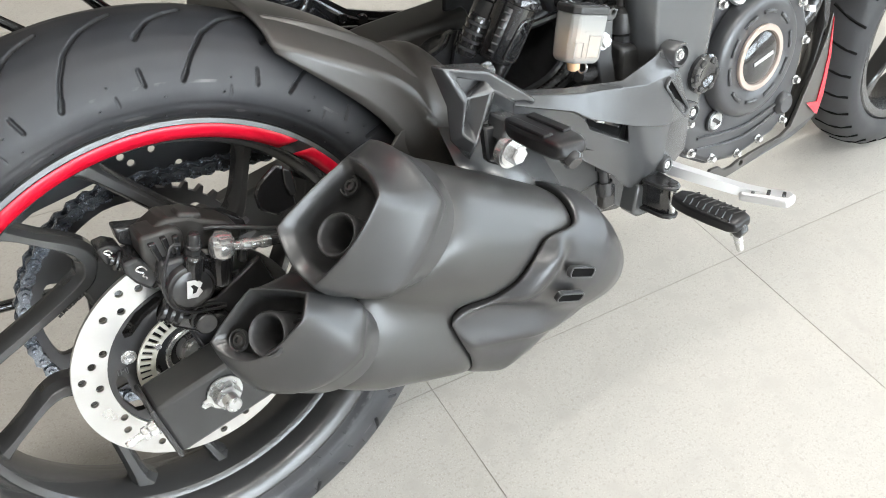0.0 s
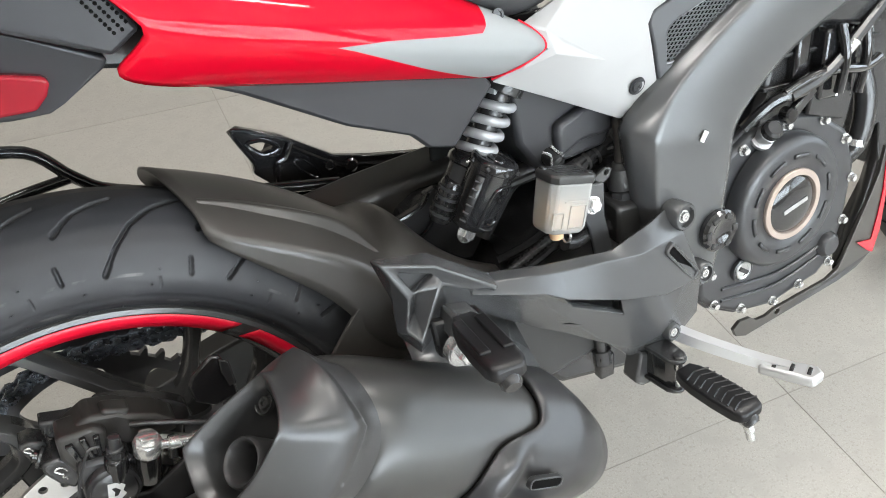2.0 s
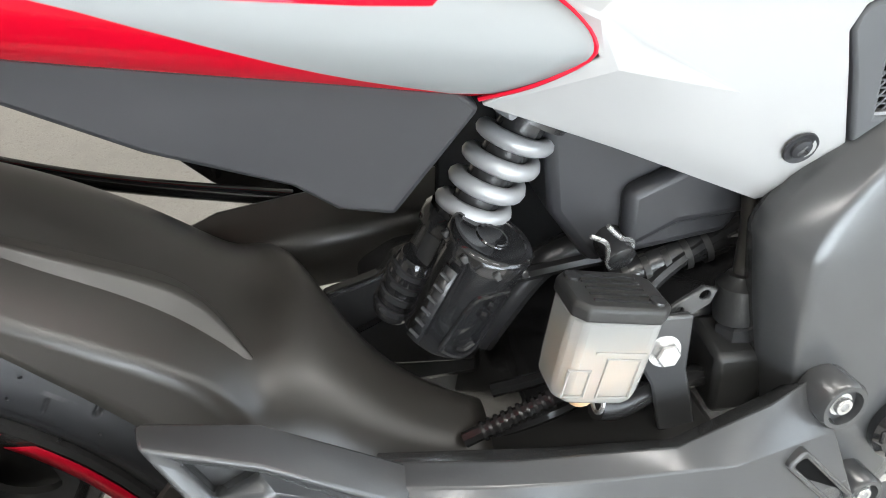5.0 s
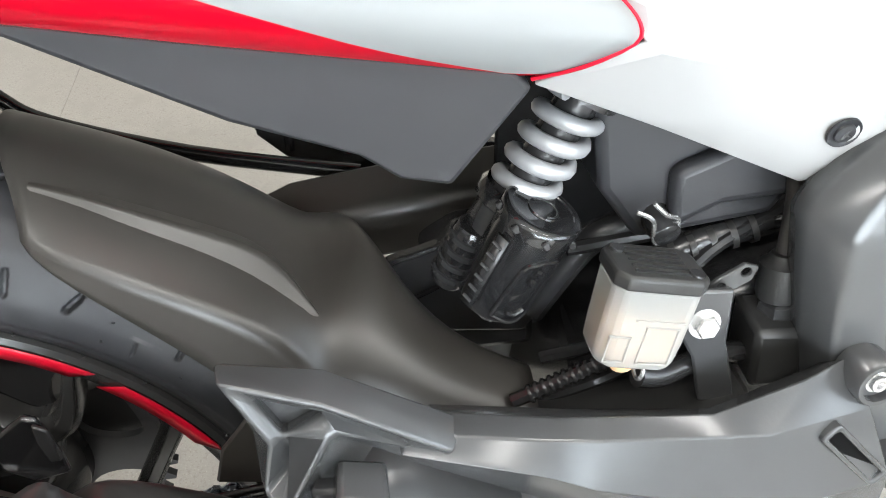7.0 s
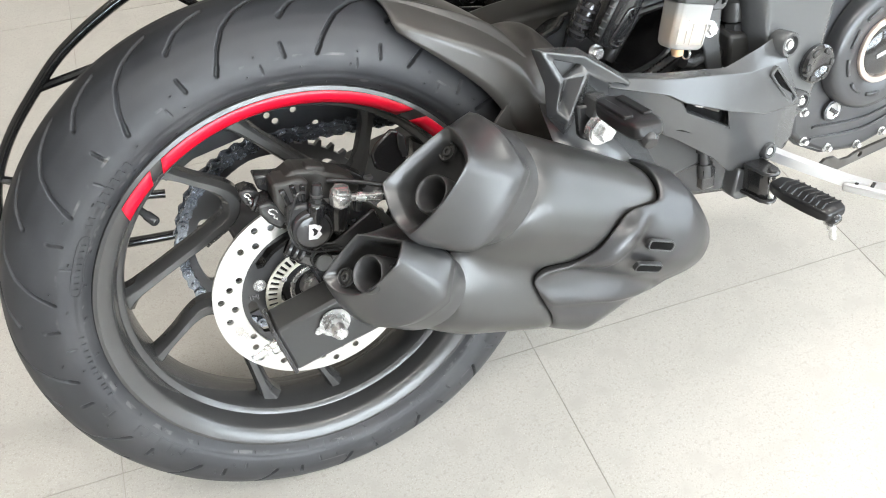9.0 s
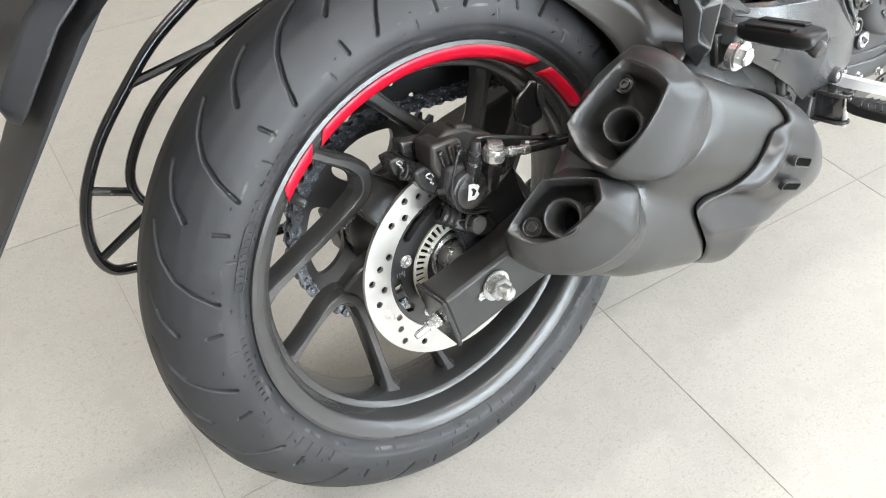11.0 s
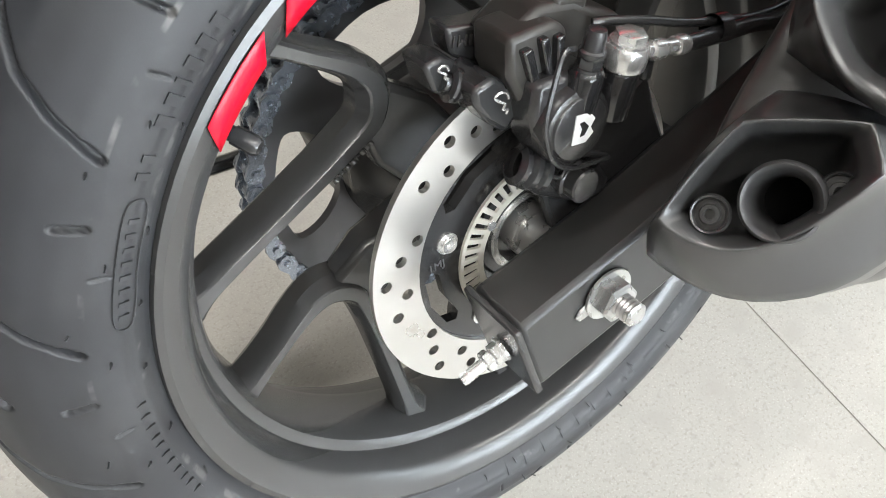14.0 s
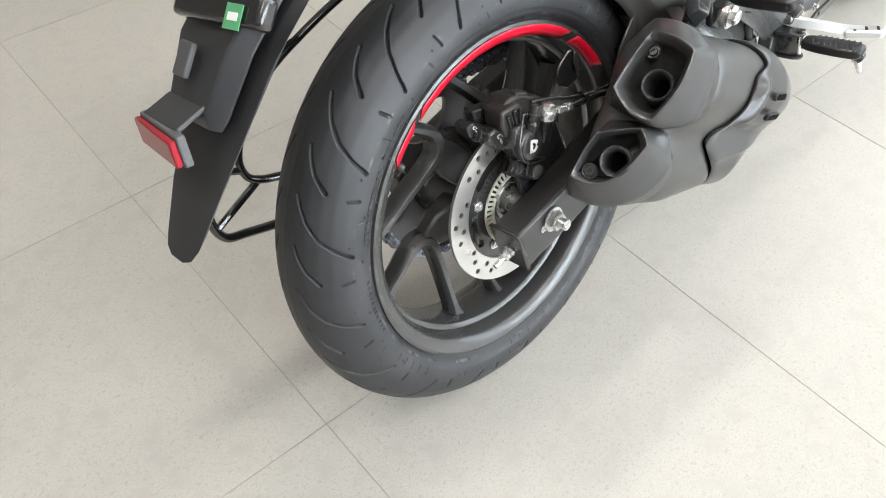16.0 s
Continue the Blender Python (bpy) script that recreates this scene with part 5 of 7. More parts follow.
PPEG, d, side, up = peg((0.283, -0.196, 0.1895), (0.272, -0.284, 0.199), 0.033, 0.017, "passenger_footrest", "black rubber passenger footrest", 0)
part("passenger_clevis", box((0.287, -0.180, 0.180), (0.024, 0.026, 0.022), (0, 15, 0)), CAST, HANG, mods=(bevelled(0.003, 2),))
part("pivot_bolt", hexagon((0.282, -0.196, 0.163), (0.05, -1, -0.15), 0.0095, 0.008, washer=0.0145), ZINC, HANG, "zinc hexagon bolt with washers")
part("pivot_washer", lathe([(0, 0.0), (0, 0.016), (0.008, 0.016), (0.008, 0)], (0.282, -0.187, 0.163), (0.05, -1, -0.15), 28), ZINC, HANG)
part("muffler_stay", plate([(0.265, 0.185), (0.298, 0.180), (0.300, 0.150), (0.285, 0.140), (0.268, 0.150)], -0.178, -0.168), BLACK, BK, mods=(bevelled(0.002, 1),))

PEDAL = part("brake_pedal", tube([(0.553, -0.140, 0.034), (0.565, -0.160, 0.029), (0.588, -0.186, 0.019), (0.612, -0.205, 0.008), (0.628, -0.225, 0.004)], (0.0090, 0.0080), 4), PEDAL_ALU, BK, "bare aluminium rear brake pedal")
part("pedal_pad", loft([[(0.602, -0.207, z), (0.622, -0.200, z), (0.650, -0.242, z), (0.645, -0.254, z), (0.627, -0.256, z)] for z in (-0.003, 0.009)]), PEDAL_ALU, PEDAL, mods=(bevelled(0.004, 3),))
for x, y in ((0.617, -0.216), (0.626, -0.230), (0.635, -0.244)):
    part("pad_groove", box((x, y, 0.0092), (0.013, 0.0042, 0.0016), (0, 0, 30)), BLACK, PEDAL, mods=(bevelled(0.0008, 1),))
LINK = part("brake_switch", lathe([(0, 0.010), (0.018, 0.010), (0.018, 0.007), (0.034, 0.0065), (0.034, 0.010), (0.05, 0.010), (0.05, 0)], (0.470, -0.118, 0.070), (0.05, -0.1, -1), 18), BLACK, BK, "black pedal linkage with zinc fork")
part("linkage_fork", box((0.4735, -0.124, 0.018), (0.018, 0.012, 0.028)), GLOSS_BLACK, LINK, mods=(bevelled(0.002, 2),))


# ---- frame, engine ----
# stations along the beam: rear edge, crest and front edge, each (x, z)
SPAR = [((.566, .05), (.577, .05), (.630, .04)), ((.547, .12), (.556, .12), (.640, .10)), ((.532, .190), (.5425, .184), (.640, .146)), ((.527, .228), (.5425, .222), (.647, .188)), ((.5246, .2496), (.5436, .2442), (.6475, .2114)),
        ((.5343, .2659), (.5545, .2683), (.6540, .2273)), ((.5638, .2944), (.5815, .2959), (.6811, .2485)), ((.6388, .3352), (.652, .3375), (.7287, .279)), ((.7133, .374), (.728, .376), (.790, .302)), ((.85, .430), (.862, .430), (.91, .345)), ((1.0, .460), (1.01, .462), (1.05, .37))]


def spar(s):
    """A cast beam: a slanted rear flank up to a rounded crest, then a broad flat face; it folds where the upright plate begins."""
    loops = []
    for ((xr, zr), (xc, zc), (xf, zf)), lean in zip(SPAR, (0.003, 0.001, 0, -0.001, 0, 0.004, 0.009, 0.015, 0.019, 0.022, 0.024)):
        loop = [(xr, 0.062, zr), (xr, 0.098, zr), (xr * 0.55 + xc * 0.45, 0.1105, zr * 0.55 + zc * 0.45), (xc, 0.1190, zc)]
        loop += [(xc + (xf - xc) * k, y, zc + (zf - zc) * k) for k, y in ((0.18, 0.1212), (0.5, 0.1220), (0.85, 0.1205), (0.97, 0.1150), (1.0, 0.105), (1.0, 0.062))]
        loops.append([(x, -(y - (lean if y > 0.1 else lean * 0.35)) * s, z) for x, y, z in loop])
    return loft(loops, creases=((4, 0.8),), columns=[(1, 0.6, 0, 10), (3, 0.8, 0, 10), (7, 0.5, 0, 10), (8, 0.6, 0, 10)])


FRAME = part("frame", spar(1), FRAME_PAINT, BK, "satin dark grey perimeter frame", mods=(SUB2,))
part("left_spar", spar(-1), FRAME_PAINT, FRAME, mods=(SUB2,))
part("frame_sticker", box((0.598, -0.1228, 0.234), (0.0055, 0.0012, 0.0115), (0, 32, 0)), LABEL_WHITE, FRAME, "small white paint dot sticker")
part("frame_sticker", box((0.761, -0.1226, 0.3605), (0.041, 0.001, 0.012), (0, -22, 0)), LABEL_WHITE, FRAME, "small white and orange sticker")
part("sticker_band", box((0.7545, -0.1233, 0.3575), (0.022, 0.0006, 0.010), (0, -22, 0)), LABEL_ORANGE, FRAME)
CAP = part("pivot_cap", lathe([(0, 0.025), (0.004, 0.025), (0.006, 0.022), (0.012, 0.022), (0.014, 0.0235), (0.019, 0.0235), (0.022, 0.020), (0.022, 0.012), (0.0205, 0.010), (0.0205, 0)], (0.622, -0.108, 0.124), (0, -1, 0), 40), GLOSS_BLACK, BK, "black ribbed plastic pivot cap")
for k in range(6):
    p = polar(0.0175, 60 * k)
    part("cap_lug", box((0.622 + p.x, -0.130, 0.124 + p.z), (0.007, 0.003, 0.009), (0, -60 * k, 0)), BLACK, CAP, mods=(bevelled(0.001, 1),))

ENG_OUT = [(0.634, 0.058), (0.640, 0.110), (0.668, 0.178), (0.700, 0.196), (0.748, 0.205), (0.800, 0.196), (0.858, 0.158), (0.878, 0.110), (0.872, 0.040), (0.862, -0.010), (0.835, -0.030), (0.800, -0.036), (0.760, -0.044), (0.704, -0.034), (0.660, -0.010), (0.640, 0.010)]
ENG = part("engine", plate(ENG_OUT, -0.086, 0.09), ENGINE_PAINT, BK, "dark grey engine with round clutch cover", mods=(bevelled(0.006, 3),), angle=50)
part("cover_rim", plate([(x + (x - 0.75) * 0.03, z + (z - 0.08) * 0.03) for x, z in ENG_OUT], -0.078, -0.070), ENGINE_PAINT, ENG, mods=(bevelled(0.002, 2),))
part("clutch_cover", lathe([(0, 0.080), (0.014, 0.079), (0.019, 0.075), (0.021, 0.070), (0.0215, 0.050), (0.0200, 0.048), (0.020, 0)], (0.748, -0.088, 0.107), (0, -1, 0), 72), ENGINE_PAINT, ENG, "round dark grey clutch cover")
for k in range(10):
    a0 = 36 * k
    rows = [[Vector((0.748, -0.1112, 0.107)) + polar(r, a0 + s * 22) for s in (0, .33, .66, 1)] for r in (0.0555, 0.0600)]
    part("cover_ridge", sheet(rows), ENGINE_PAINT, ENG, mods=(("SOLIDIFY", {"thickness": 0.0022}),))
part("badge_ring", lathe([(0, 0.0425), (0.003, 0.0425), (0.0042, 0.0415), (0.0042, 0.0352), (0.002, 0.034), (0, 0.034)], (0.748, -0.1075, 0.107), (0, -1, 0), 60), COPPER_RING, ENG, "bronze ring round the badge")
part("badge_dome", lathe([(0, 0.034), (0.001, 0.033), (0.0035, 0.028), (0.0055, 0.018), (0.0062, 0.0)], (0.748, -0.1085, 0.107), (0, -1, 0), 48), GLOSS_BLACK, ENG, "glossy domed badge")
part("badge_mark", box((0.748, -0.1148, 0.107), (0.036, 0.0006, 0.005), (0, -14, 0)), ALU, ENG)
for x, z in ((0.660, -0.004), (0.704, -0.026), (0.757, -0.036), (0.800, -0.028), (0.850, -0.014), (0.866, 0.04), (0.872, 0.095), (0.69, 0.182), (0.752, 0.194), (0.812, 0.184), (0.852, 0.15), (0.652, 0.04), (0.64, 0.075)):
    part("flange_bolt", hexagon((x, -0.0865, z), (0, -1, 0), 0.0046, 0.006, washer=0.0064), ZINC, ENG, "zinc flange bolt")
for z0, z1 in ((0.012, -0.004), (-0.004, -0.018)):
    part("case_rib", tube([(0.672, -0.0865, z0), (0.76, -0.088, z0 - 0.01), (0.84, -0.0865, z1 + 0.02)], 0.0022, 6), ENGINE_PAINT, ENG)
part("oil_window", lathe([(0, 0.015), (0.004, 0.015), (0.005, 0.013), (0.003, 0.011), (0.003, 0)], (0.700, -0.087, 0.030), (0, -1, 0), 28), ENGINE_PAINT, ENG)
part("plug_ring", lathe([(0, 0.0115), (0.0035, 0.0115), (0.004, 0.0105), (0.003, 0.0080), (0.002, 0.0075), (0.002, 0)], (0.700, -0.0885, 0.030), (0, -1, 0), 24), NUT_STEEL, ENG, "dull steel oil plug")
part("window_cross", box((0.700, -0.092, 0.030), (0.016, 0.002, 0.005), (0, 35, 0)), BLACK, ENG)
part("oil_filler", lathe([(0, 0.013), (0.004, 0.013), (0.005, 0.009), (0.010, 0.009), (0.010, 0.0105), (0.018, 0.0105), (0.019, 0.009), (0.019, 0)], (0.716, -0.086, 0.186), (-0.1, -0.7, 0.7), 24), ALU, ENG, "filler neck with a pale collar")
part("filler_cap", lathe([(0, 0.0105), (0.008, 0.011), (0.011, 0.008), (0.011, 0)], (0.7145, -0.099, 0.199), (-0.1, -0.7, 0.7), 20), BLACK, ENG)
part("water_pump_lug", lathe([(0, 0.017), (0.008, 0.016), (0.012, 0.012), (0.012, 0)], (0.845, -0.083, 0.012), (0, -1, 0), 24), ENGINE_PAINT, ENG)
CYL = part("cylinder", loft([[(x0, -0.08, z), (x0 + 0.16, -0.08, z - 0.01), (x0 + 0.16, 0.08, z - 0.01), (x0, 0.08, z)] for x0, z in ((0.70, 0.15), (0.715, 0.22), (0.735, 0.30), (0.745, 0.35))]), BLACK, ENG, "black cylinder and head", mods=(bevelled(0.008, 2),))
for k in range(3):
    part("cooling_fin", box((0.80 + 0.006 * k, 0.0, 0.235 + 0.033 * k), (0.17, 0.172, 0.005), (0, 4, 0)), BLACK, CYL, mods=(bevelled(0.001, 1),))
for x, z in ((0.814, 0.280), (0.854, 0.2713)):
    part("head_stud", hexagon((x, -0.084, z), (0, -0.8, 0.6), 0.0055, 0.010, washer=0.0075, stud=0.008), ZINC, CYL, "zinc stud nut")
for x0, w, z0, z1, y in ((0.755, 0.020, 0.225, 0.300, -0.092), (0.790, 0.030, 0.215, 0.292, -0.098), (0.838, 0.018, 0.205, 0.285, -0.090)):
    part("head_boss", loft([[(x0 - 0.004, yy, z0), (x0 + w - 0.004, yy, z0 - 0.004), (x0 + w, yy, z1 - 0.004), (x0, yy, z1)] for yy in (-0.070, y)]), GLOSS_BLACK, CYL, mods=(bevelled(0.004, 2),))
for pts in ([(0.805, -0.10, 0.295), (0.808, -0.108, 0.262), (0.806, -0.106, 0.222)], [(0.850, -0.095, 0.288), (0.852, -0.100, 0.252), (0.848, -0.098, 0.210)], [(0.735, -0.096, 0.236), (0.770, -0.102, 0.248), (0.812, -0.104, 0.246), (0.850, -0.100, 0.238), (0.885, -0.092, 0.240)]):
    part("coolant_pipe", tube(pts, 0.0055, 10), GLOSS_BLACK, CYL)
part("head_cover", plate([(0.752, 0.305), (0.880, 0.280), (0.890, 0.315), (0.770, 0.345)], -0.094, -0.076), BLACK, CYL, mods=(bevelled(0.004, 2),))
part("cable_lever", loft([[(0.738, y, 0.212), (0.776, y, 0.236), (0.782, y, 0.228), (0.750, y, 0.202)] for y in (-0.100, -0.092)]), GLOSS_BLACK, ENG, mods=(bevelled(0.002, 2),))
part("lever_pivot", lathe([(0, 0.009), (0.010, 0.009), (0.012, 0.007), (0.012, 0)], (0.742, -0.092, 0.210), (0, -1, 0.1), 20), GLOSS_BLACK, ENG)
part("clutch_arm", tube([(0.69, -0.085, 0.205), (0.72, -0.095, 0.23), (0.76, -0.10, 0.235), (0.79, -0.10, 0.25)], 0.006, 8), GLOSS_BLACK, ENG)
part("clutch_cable", tube([(0.74, -0.10, 0.232), (0.79, -0.105, 0.25), (0.85, -0.10, 0.29), (0.92, -0.09, 0.33)], 0.0060, 8), BLACK, ENG)
part("cable_end", lathe([(0, 0.0035), (0.012, 0.0035), (0.014, 0.005), (0.030, 0.005), (0.030, 0)], (0.80, -0.1055, 0.256), (0.8, 0, 0.55), 12), ZINC, ENG)
part("cable_bracket", plate([(0.775, 0.200), (0.835, 0.180), (0.845, 0.215), (0.820, 0.245), (0.790, 0.250)], -0.094, -0.088), BLACK, ENG, mods=(bevelled(0.002, 1),))
part("bracket_sticker", box((0.805, -0.0948, 0.222), (0.032, 0.0008, 0.015), (0, 10, 0)), LABEL_WHITE, ENG, "white bar code sticker")
part("coolant_hose", tube([(0.86, -0.06, 0.10), (0.89, -0.075, 0.13), (0.90, -0.07, 0.19), (0.88, -0.05, 0.26), (0.87, -0.03, 0.33)], 0.013, 12), BLACK, ENG)
part("hose_clamp", lathe([(0, 0.0145), (0.008, 0.0145), (0.008, 0.013)], (0.888, -0.073, 0.128), (0.3, 0, 1), 20), ZINC, ENG)
BELLY = part("belly_panel", plate([(0.932, 0.118), (0.938, 0.107), (0.949, 0.06), (0.948, -0.005), (0.937, -0.032), (0.900, -0.040), (0.862, -0.044), (0.758, -0.056), (0.706, -0.062), (0.690, -0.056), (0.685, -0.045), (0.695, -0.037), (0.712, -0.038), (0.722, -0.046), (0.738, -0.047), (0.752, -0.042), (0.841, -0.034), (0.860, -0.025), (0.871, -0.003), (0.904, 0.050), (0.926, 0.085)], -0.097, -0.092, [circle(0.004, 10, 0, 0.757, -0.0475)], warp=lambda x, z: 0.012 * max(0.0, (x - 0.88)) / 0.06), GUARD_PLASTIC, BK, "dark grey belly panel with a red corner", mods=(bevelled(0.0012, 2),))
part("inner_panel", sheet([[(0.862, -0.090, -0.03), (0.895, -0.060, 0.0)], [(0.905, -0.088, 0.05), (0.940, -0.055, 0.06)], [(0.93, -0.08, 0.10), (0.965, -0.05, 0.13)]]), PLASTIC, BELLY, mods=(solid(0.003),))
part("red_corner", plate([(0.9345, 0.112), (0.940, 0.090), (0.9495, 0.055), (0.9485, -0.005), (0.937, -0.0325), (0.925, -0.026), (0.890, 0.001), (0.928, -0.010), (0.936, 0.022), (0.940, 0.055)], -0.0985, -0.0972, warp=lambda x, z: 0.012 * max(0.0, (x - 0.88)) / 0.06), RED_PAINT, BELLY, "glossy red corner")
part("radiator", box((0.955, 0.03, 0.18), (0.03, 0.16, 0.22), (0, -12, 0)), BLACK, BK, "black radiator", mods=(bevelled(0.004, 2),))

# dark gearbox and underside between swingarm and engine
part("gearbox", plate([(0.40, 0.02), (0.42, 0.13), (0.50, 0.18), (0.60, 0.20), (0.66, 0.18), (0.66, -0.02), (0.56, -0.06), (0.46, -0.04)], -0.066, 0.09), BLACK, BK, "black gearbox housing", mods=(bevelled(0.008, 2),))
part("shock_cradle", plate([(0.3105, 0.1834), (0.3318, 0.1892), (0.346, 0.193), (0.3543, 0.2052), (0.3652, 0.2079), (0.400, 0.195), (0.425, 0.150), (0.40, 0.115), (0.33, 0.125), (0.3236, 0.1548), (0.311, 0.159)], 0.002, 0.012), BLACK, BK, "glossy black shock cradle", mods=(bevelled(0.002, 2),))
part("cradle_lip", tube([(0.3560, 0.0, 0.2062), (0.3480, 0.0, 0.1950), (0.3318, 0.0, 0.1892), (0.3125, 0.0, 0.1840), (0.3105, 0.0, 0.1700), (0.3112, 0.0, 0.1590), (0.3236, 0.0, 0.1548), (0.3524, 0.0, 0.1688), (0.3600, 0.0, 0.1900), (0.3680, 0.0, 0.2075)], 0.0020, 6), GLOSS_BLACK, BK, "glossy rim of the shock cradle")
# Added black panel that blocks the background behind the shock; no part of the frame.
part("backing_panel", plate([(0.385, 0.10), (0.62, 0.10), (0.62, 0.30), (0.56, 0.34), (0.40, 0.345)], 0.060, 0.066), BLACK, BK, "black plate of the frame's far side", mods=(bevelled(0.002, 1),))
part("inner_fender", loft([[(0.335 + 0.03 * k, y, 0.09), (0.335 + 0.03 * k, y, 0.175), (0.36 + 0.03 * k, y, 0.19), (0.41 + 0.03 * k, y, 0.19), (0.41 + 0.03 * k, y, 0.09)] for k, y in ((0, 0.016), (0, 0.085))]), BLACK, BK, "black inner fender", mods=(bevelled(0.006, 2),))


# ---- shock absorber ----
TOP, BOT = Vector((0.4385, -0.042, 0.330)), Vector((0.362, -0.040, 0.205))
AX = (BOT - TOP).normalized()
SHOCK = part("shock_absorber", lathe([(0.0, 0.0), (0.0, 0.020), (0.030, 0.0205), (0.032, 0.012), (0.090, 0.012), (0.090, 0.018), (0.10, 0.019), (0.14, 0.019), (0.145, 0.016), (0.145, 0)], TOP, AX, 32), BLACK, BK, "rear shock absorber with silver spring")
side1 = AX.orthogonal().normalized()
side2 = AX.cross(side1)
turns, n = 4.6, 110
part("spring", tube([TOP + AX * (0.030 + 0.066 * i / n) + 0.0158 * (math.cos(2 * math.pi * turns * i / n) * side1 + math.sin(2 * math.pi * turns * i / n) * side2) for i in range(n + 1)], 0.0046, 10, 1), SPRING_PAINT, SHOCK, "silver coil spring")
LID, FOOT = Vector((0.3980, -0.070, 0.2565)), Vector((0.3680, -0.058, 0.1910))
CA = (LID - FOOT).normalized()
CAN = part("gas_canister", lathe([(0, 0.0), (0, 0.018), (0.004, 0.0212), (0.03, 0.0220), (0.060, 0.0220), (0.061, 0.0232), (0.067, 0.0232), (0.0695, 0.0222), (0.0705, 0.0205), (0.0705, 0.0180), (0.0697, 0.0175), (0.0697, 0.0095), (0.0705, 0.0090), (0.0705, 0.0)], FOOT, CA, 40), GLOSS_BLACK, SHOCK, "gloss black gas canister")
cs = CA.cross(Vector((0, 1, 0))).normalized()
out = cs.cross(CA)
if out.y > 0:
    out = -out


def on_can(t, deg, r=0.0222):
    return FOOT + CA * t + r * (math.cos(radians(deg)) * out - math.sin(radians(deg)) * cs)


for name, r, pts in (("pressed_line", 0.0016, [(0.008, -14), (0.006, 14), (0.012, 36), (0.046, 40), (0.053, 34)]), ("pressed_line", 0.0016, [(0.008, -14), (0.042, -8), (0.050, 6), (0.053, 34)]), ("pressed_mark", 0.0024, [(0.046, 8), (0.045, 16), (0.042, 22)]), ("pressed_mark", 0.0024, [(0.039, 6), (0.038, 14), (0.035, 20)]), ("pressed_mark", 0.0020, [(0.013, 2), (0.012, 16), (0.016, 28)])):
    part(name, tube([on_can(t, d) for t, d in pts], r, 8), GLOSS_BLACK, CAN)
for k in range(8):
    part("lid_notch", box(FOOT + CA * 0.0645 + 0.0232 * (math.cos(k * 0.785) * out - math.sin(k * 0.785) * cs), (0.004, 0.004, 0.005), (0, -25, 0)), BLACK, CAN, mods=(bevelled(0.0008, 1),))
part("lid_mark", tube([FOOT + CA * 0.0702 + 0.0075 * (math.cos(k * 0.5) * out - math.sin(k * 0.5) * cs) for k in range(9)], 0.0008, 6), BLACK, CAN)
part("side_tank", lathe([(0, 0.0), (0, 0.010), (0.003, 0.0115), (0.040, 0.0115), (0.043, 0.010), (0.043, 0)], (0.3455, -0.040, 0.196), CA, 24), GLOSS_BLACK, SHOCK, "gloss black damper body")
for k in range(4):
    part("tank_band", lathe([(0, 0.0115), (0.0005, 0.0128), (0.0035, 0.0128), (0.004, 0.0115)], Vector((0.3455, -0.040, 0.196)) + CA * (0.006 + 0.009 * k), CA, 24), BLACK, SHOCK)
part("canister_tag", sheet([[on_can(t, d, 0.0234) for d in (-62, -52, -42)] for t in (0.006, 0.03, 0.056)]), BLACK, CAN, mods=(solid(0.002),))
for k in range(6):
    p, q = on_can(0.011 + 0.008 * k, -58, 0.0264), on_can(0.011 + 0.008 * k, -45, 0.0264)
    part("tag_mark", tube([p, q], 0.0011, 6, smooth=False), CAST, CAN)
part("canister_neck", tube([FOOT + CA * 0.03, (0.362, -0.045, 0.205)], 0.012, 10, smooth=False), GLOSS_BLACK, SHOCK)
part("lower_bolt", hexagon((0.372, -0.040, 0.172), (0.1, -1, 0.1), 0.0075, 0.007, washer=0.010), ZINC, SHOCK)
part("adjuster_ring", lathe([(0, 0.021), (0.004, 0.023), (0.010, 0.023), (0.012, 0.020)], TOP + AX * 0.094, AX, 12), GLOSS_BLACK, SHOCK)


# ---- brake fluid reservoir, hoses, airbox ----
RM = Matrix.Translation((0.4370, -0.112, 0.2105)) @ Matrix.Rotation(radians(14), 4, "Y") @ Matrix.Rotation(radians(-3), 4, "X")


def reservoir_loop(z, k, cut=0.006, dx=0.0):
    w, d = 0.0238 * k, 0.0170 * k
    z *= 0.88
    return [RM @ Vector((x + dx, y, z)) for x, y in ((-w + cut, -d), (w - cut, -d), (w, -d + cut), (w, d - cut), (w - cut, d), (-w + cut, d), (-w, d - cut), (-w, -d + cut))]


RES = part("fluid_reservoir", loft([reservoir_loop(-0.029, 0.82), reservoir_loop(-0.024, 0.95), reservoir_loop(-0.010, 0.98), reservoir_loop(0.010, 1.0), reservoir_loop(0.0265, 1.01)]), TANK_CLOUDY, BK, "cloudy reservoir with amber brake fluid and black lid", mods=(bevelled(0.002, 2),))
part("brake_fluid", loft([reservoir_loop(-0.025, 0.72), reservoir_loop(-0.021, 0.86), reservoir_loop(-0.010, 0.88), reservoir_loop(0.008, 0.90)]), TANK_FLUID, RES, "amber brake fluid", mods=(bevelled(0.002, 2),))
part("rubber_bellows", loft([reservoir_loop(0.014, 0.60), reservoir_loop(0.026, 0.80)]), GREY_PLASTIC, RES, "grey rubber bellows", mods=(bevelled(0.002, 2),))
part("lid", loft([reservoir_loop(0.0262, 1.05, 0.006), reservoir_loop(0.0335, 1.06, 0.006), reservoir_loop(0.0355, 1.0, 0.006)]), PLASTIC, RES, "black moulded lid", mods=(bevelled(0.0012, 2),))
for k in range(5):
    part("lid_print", box(RM @ Vector((0.0, -0.011 + 0.0055 * k, 0.0316)), (0.030, 0.0016, 0.0006), (-3, 14, 0)), BLACK, RES)
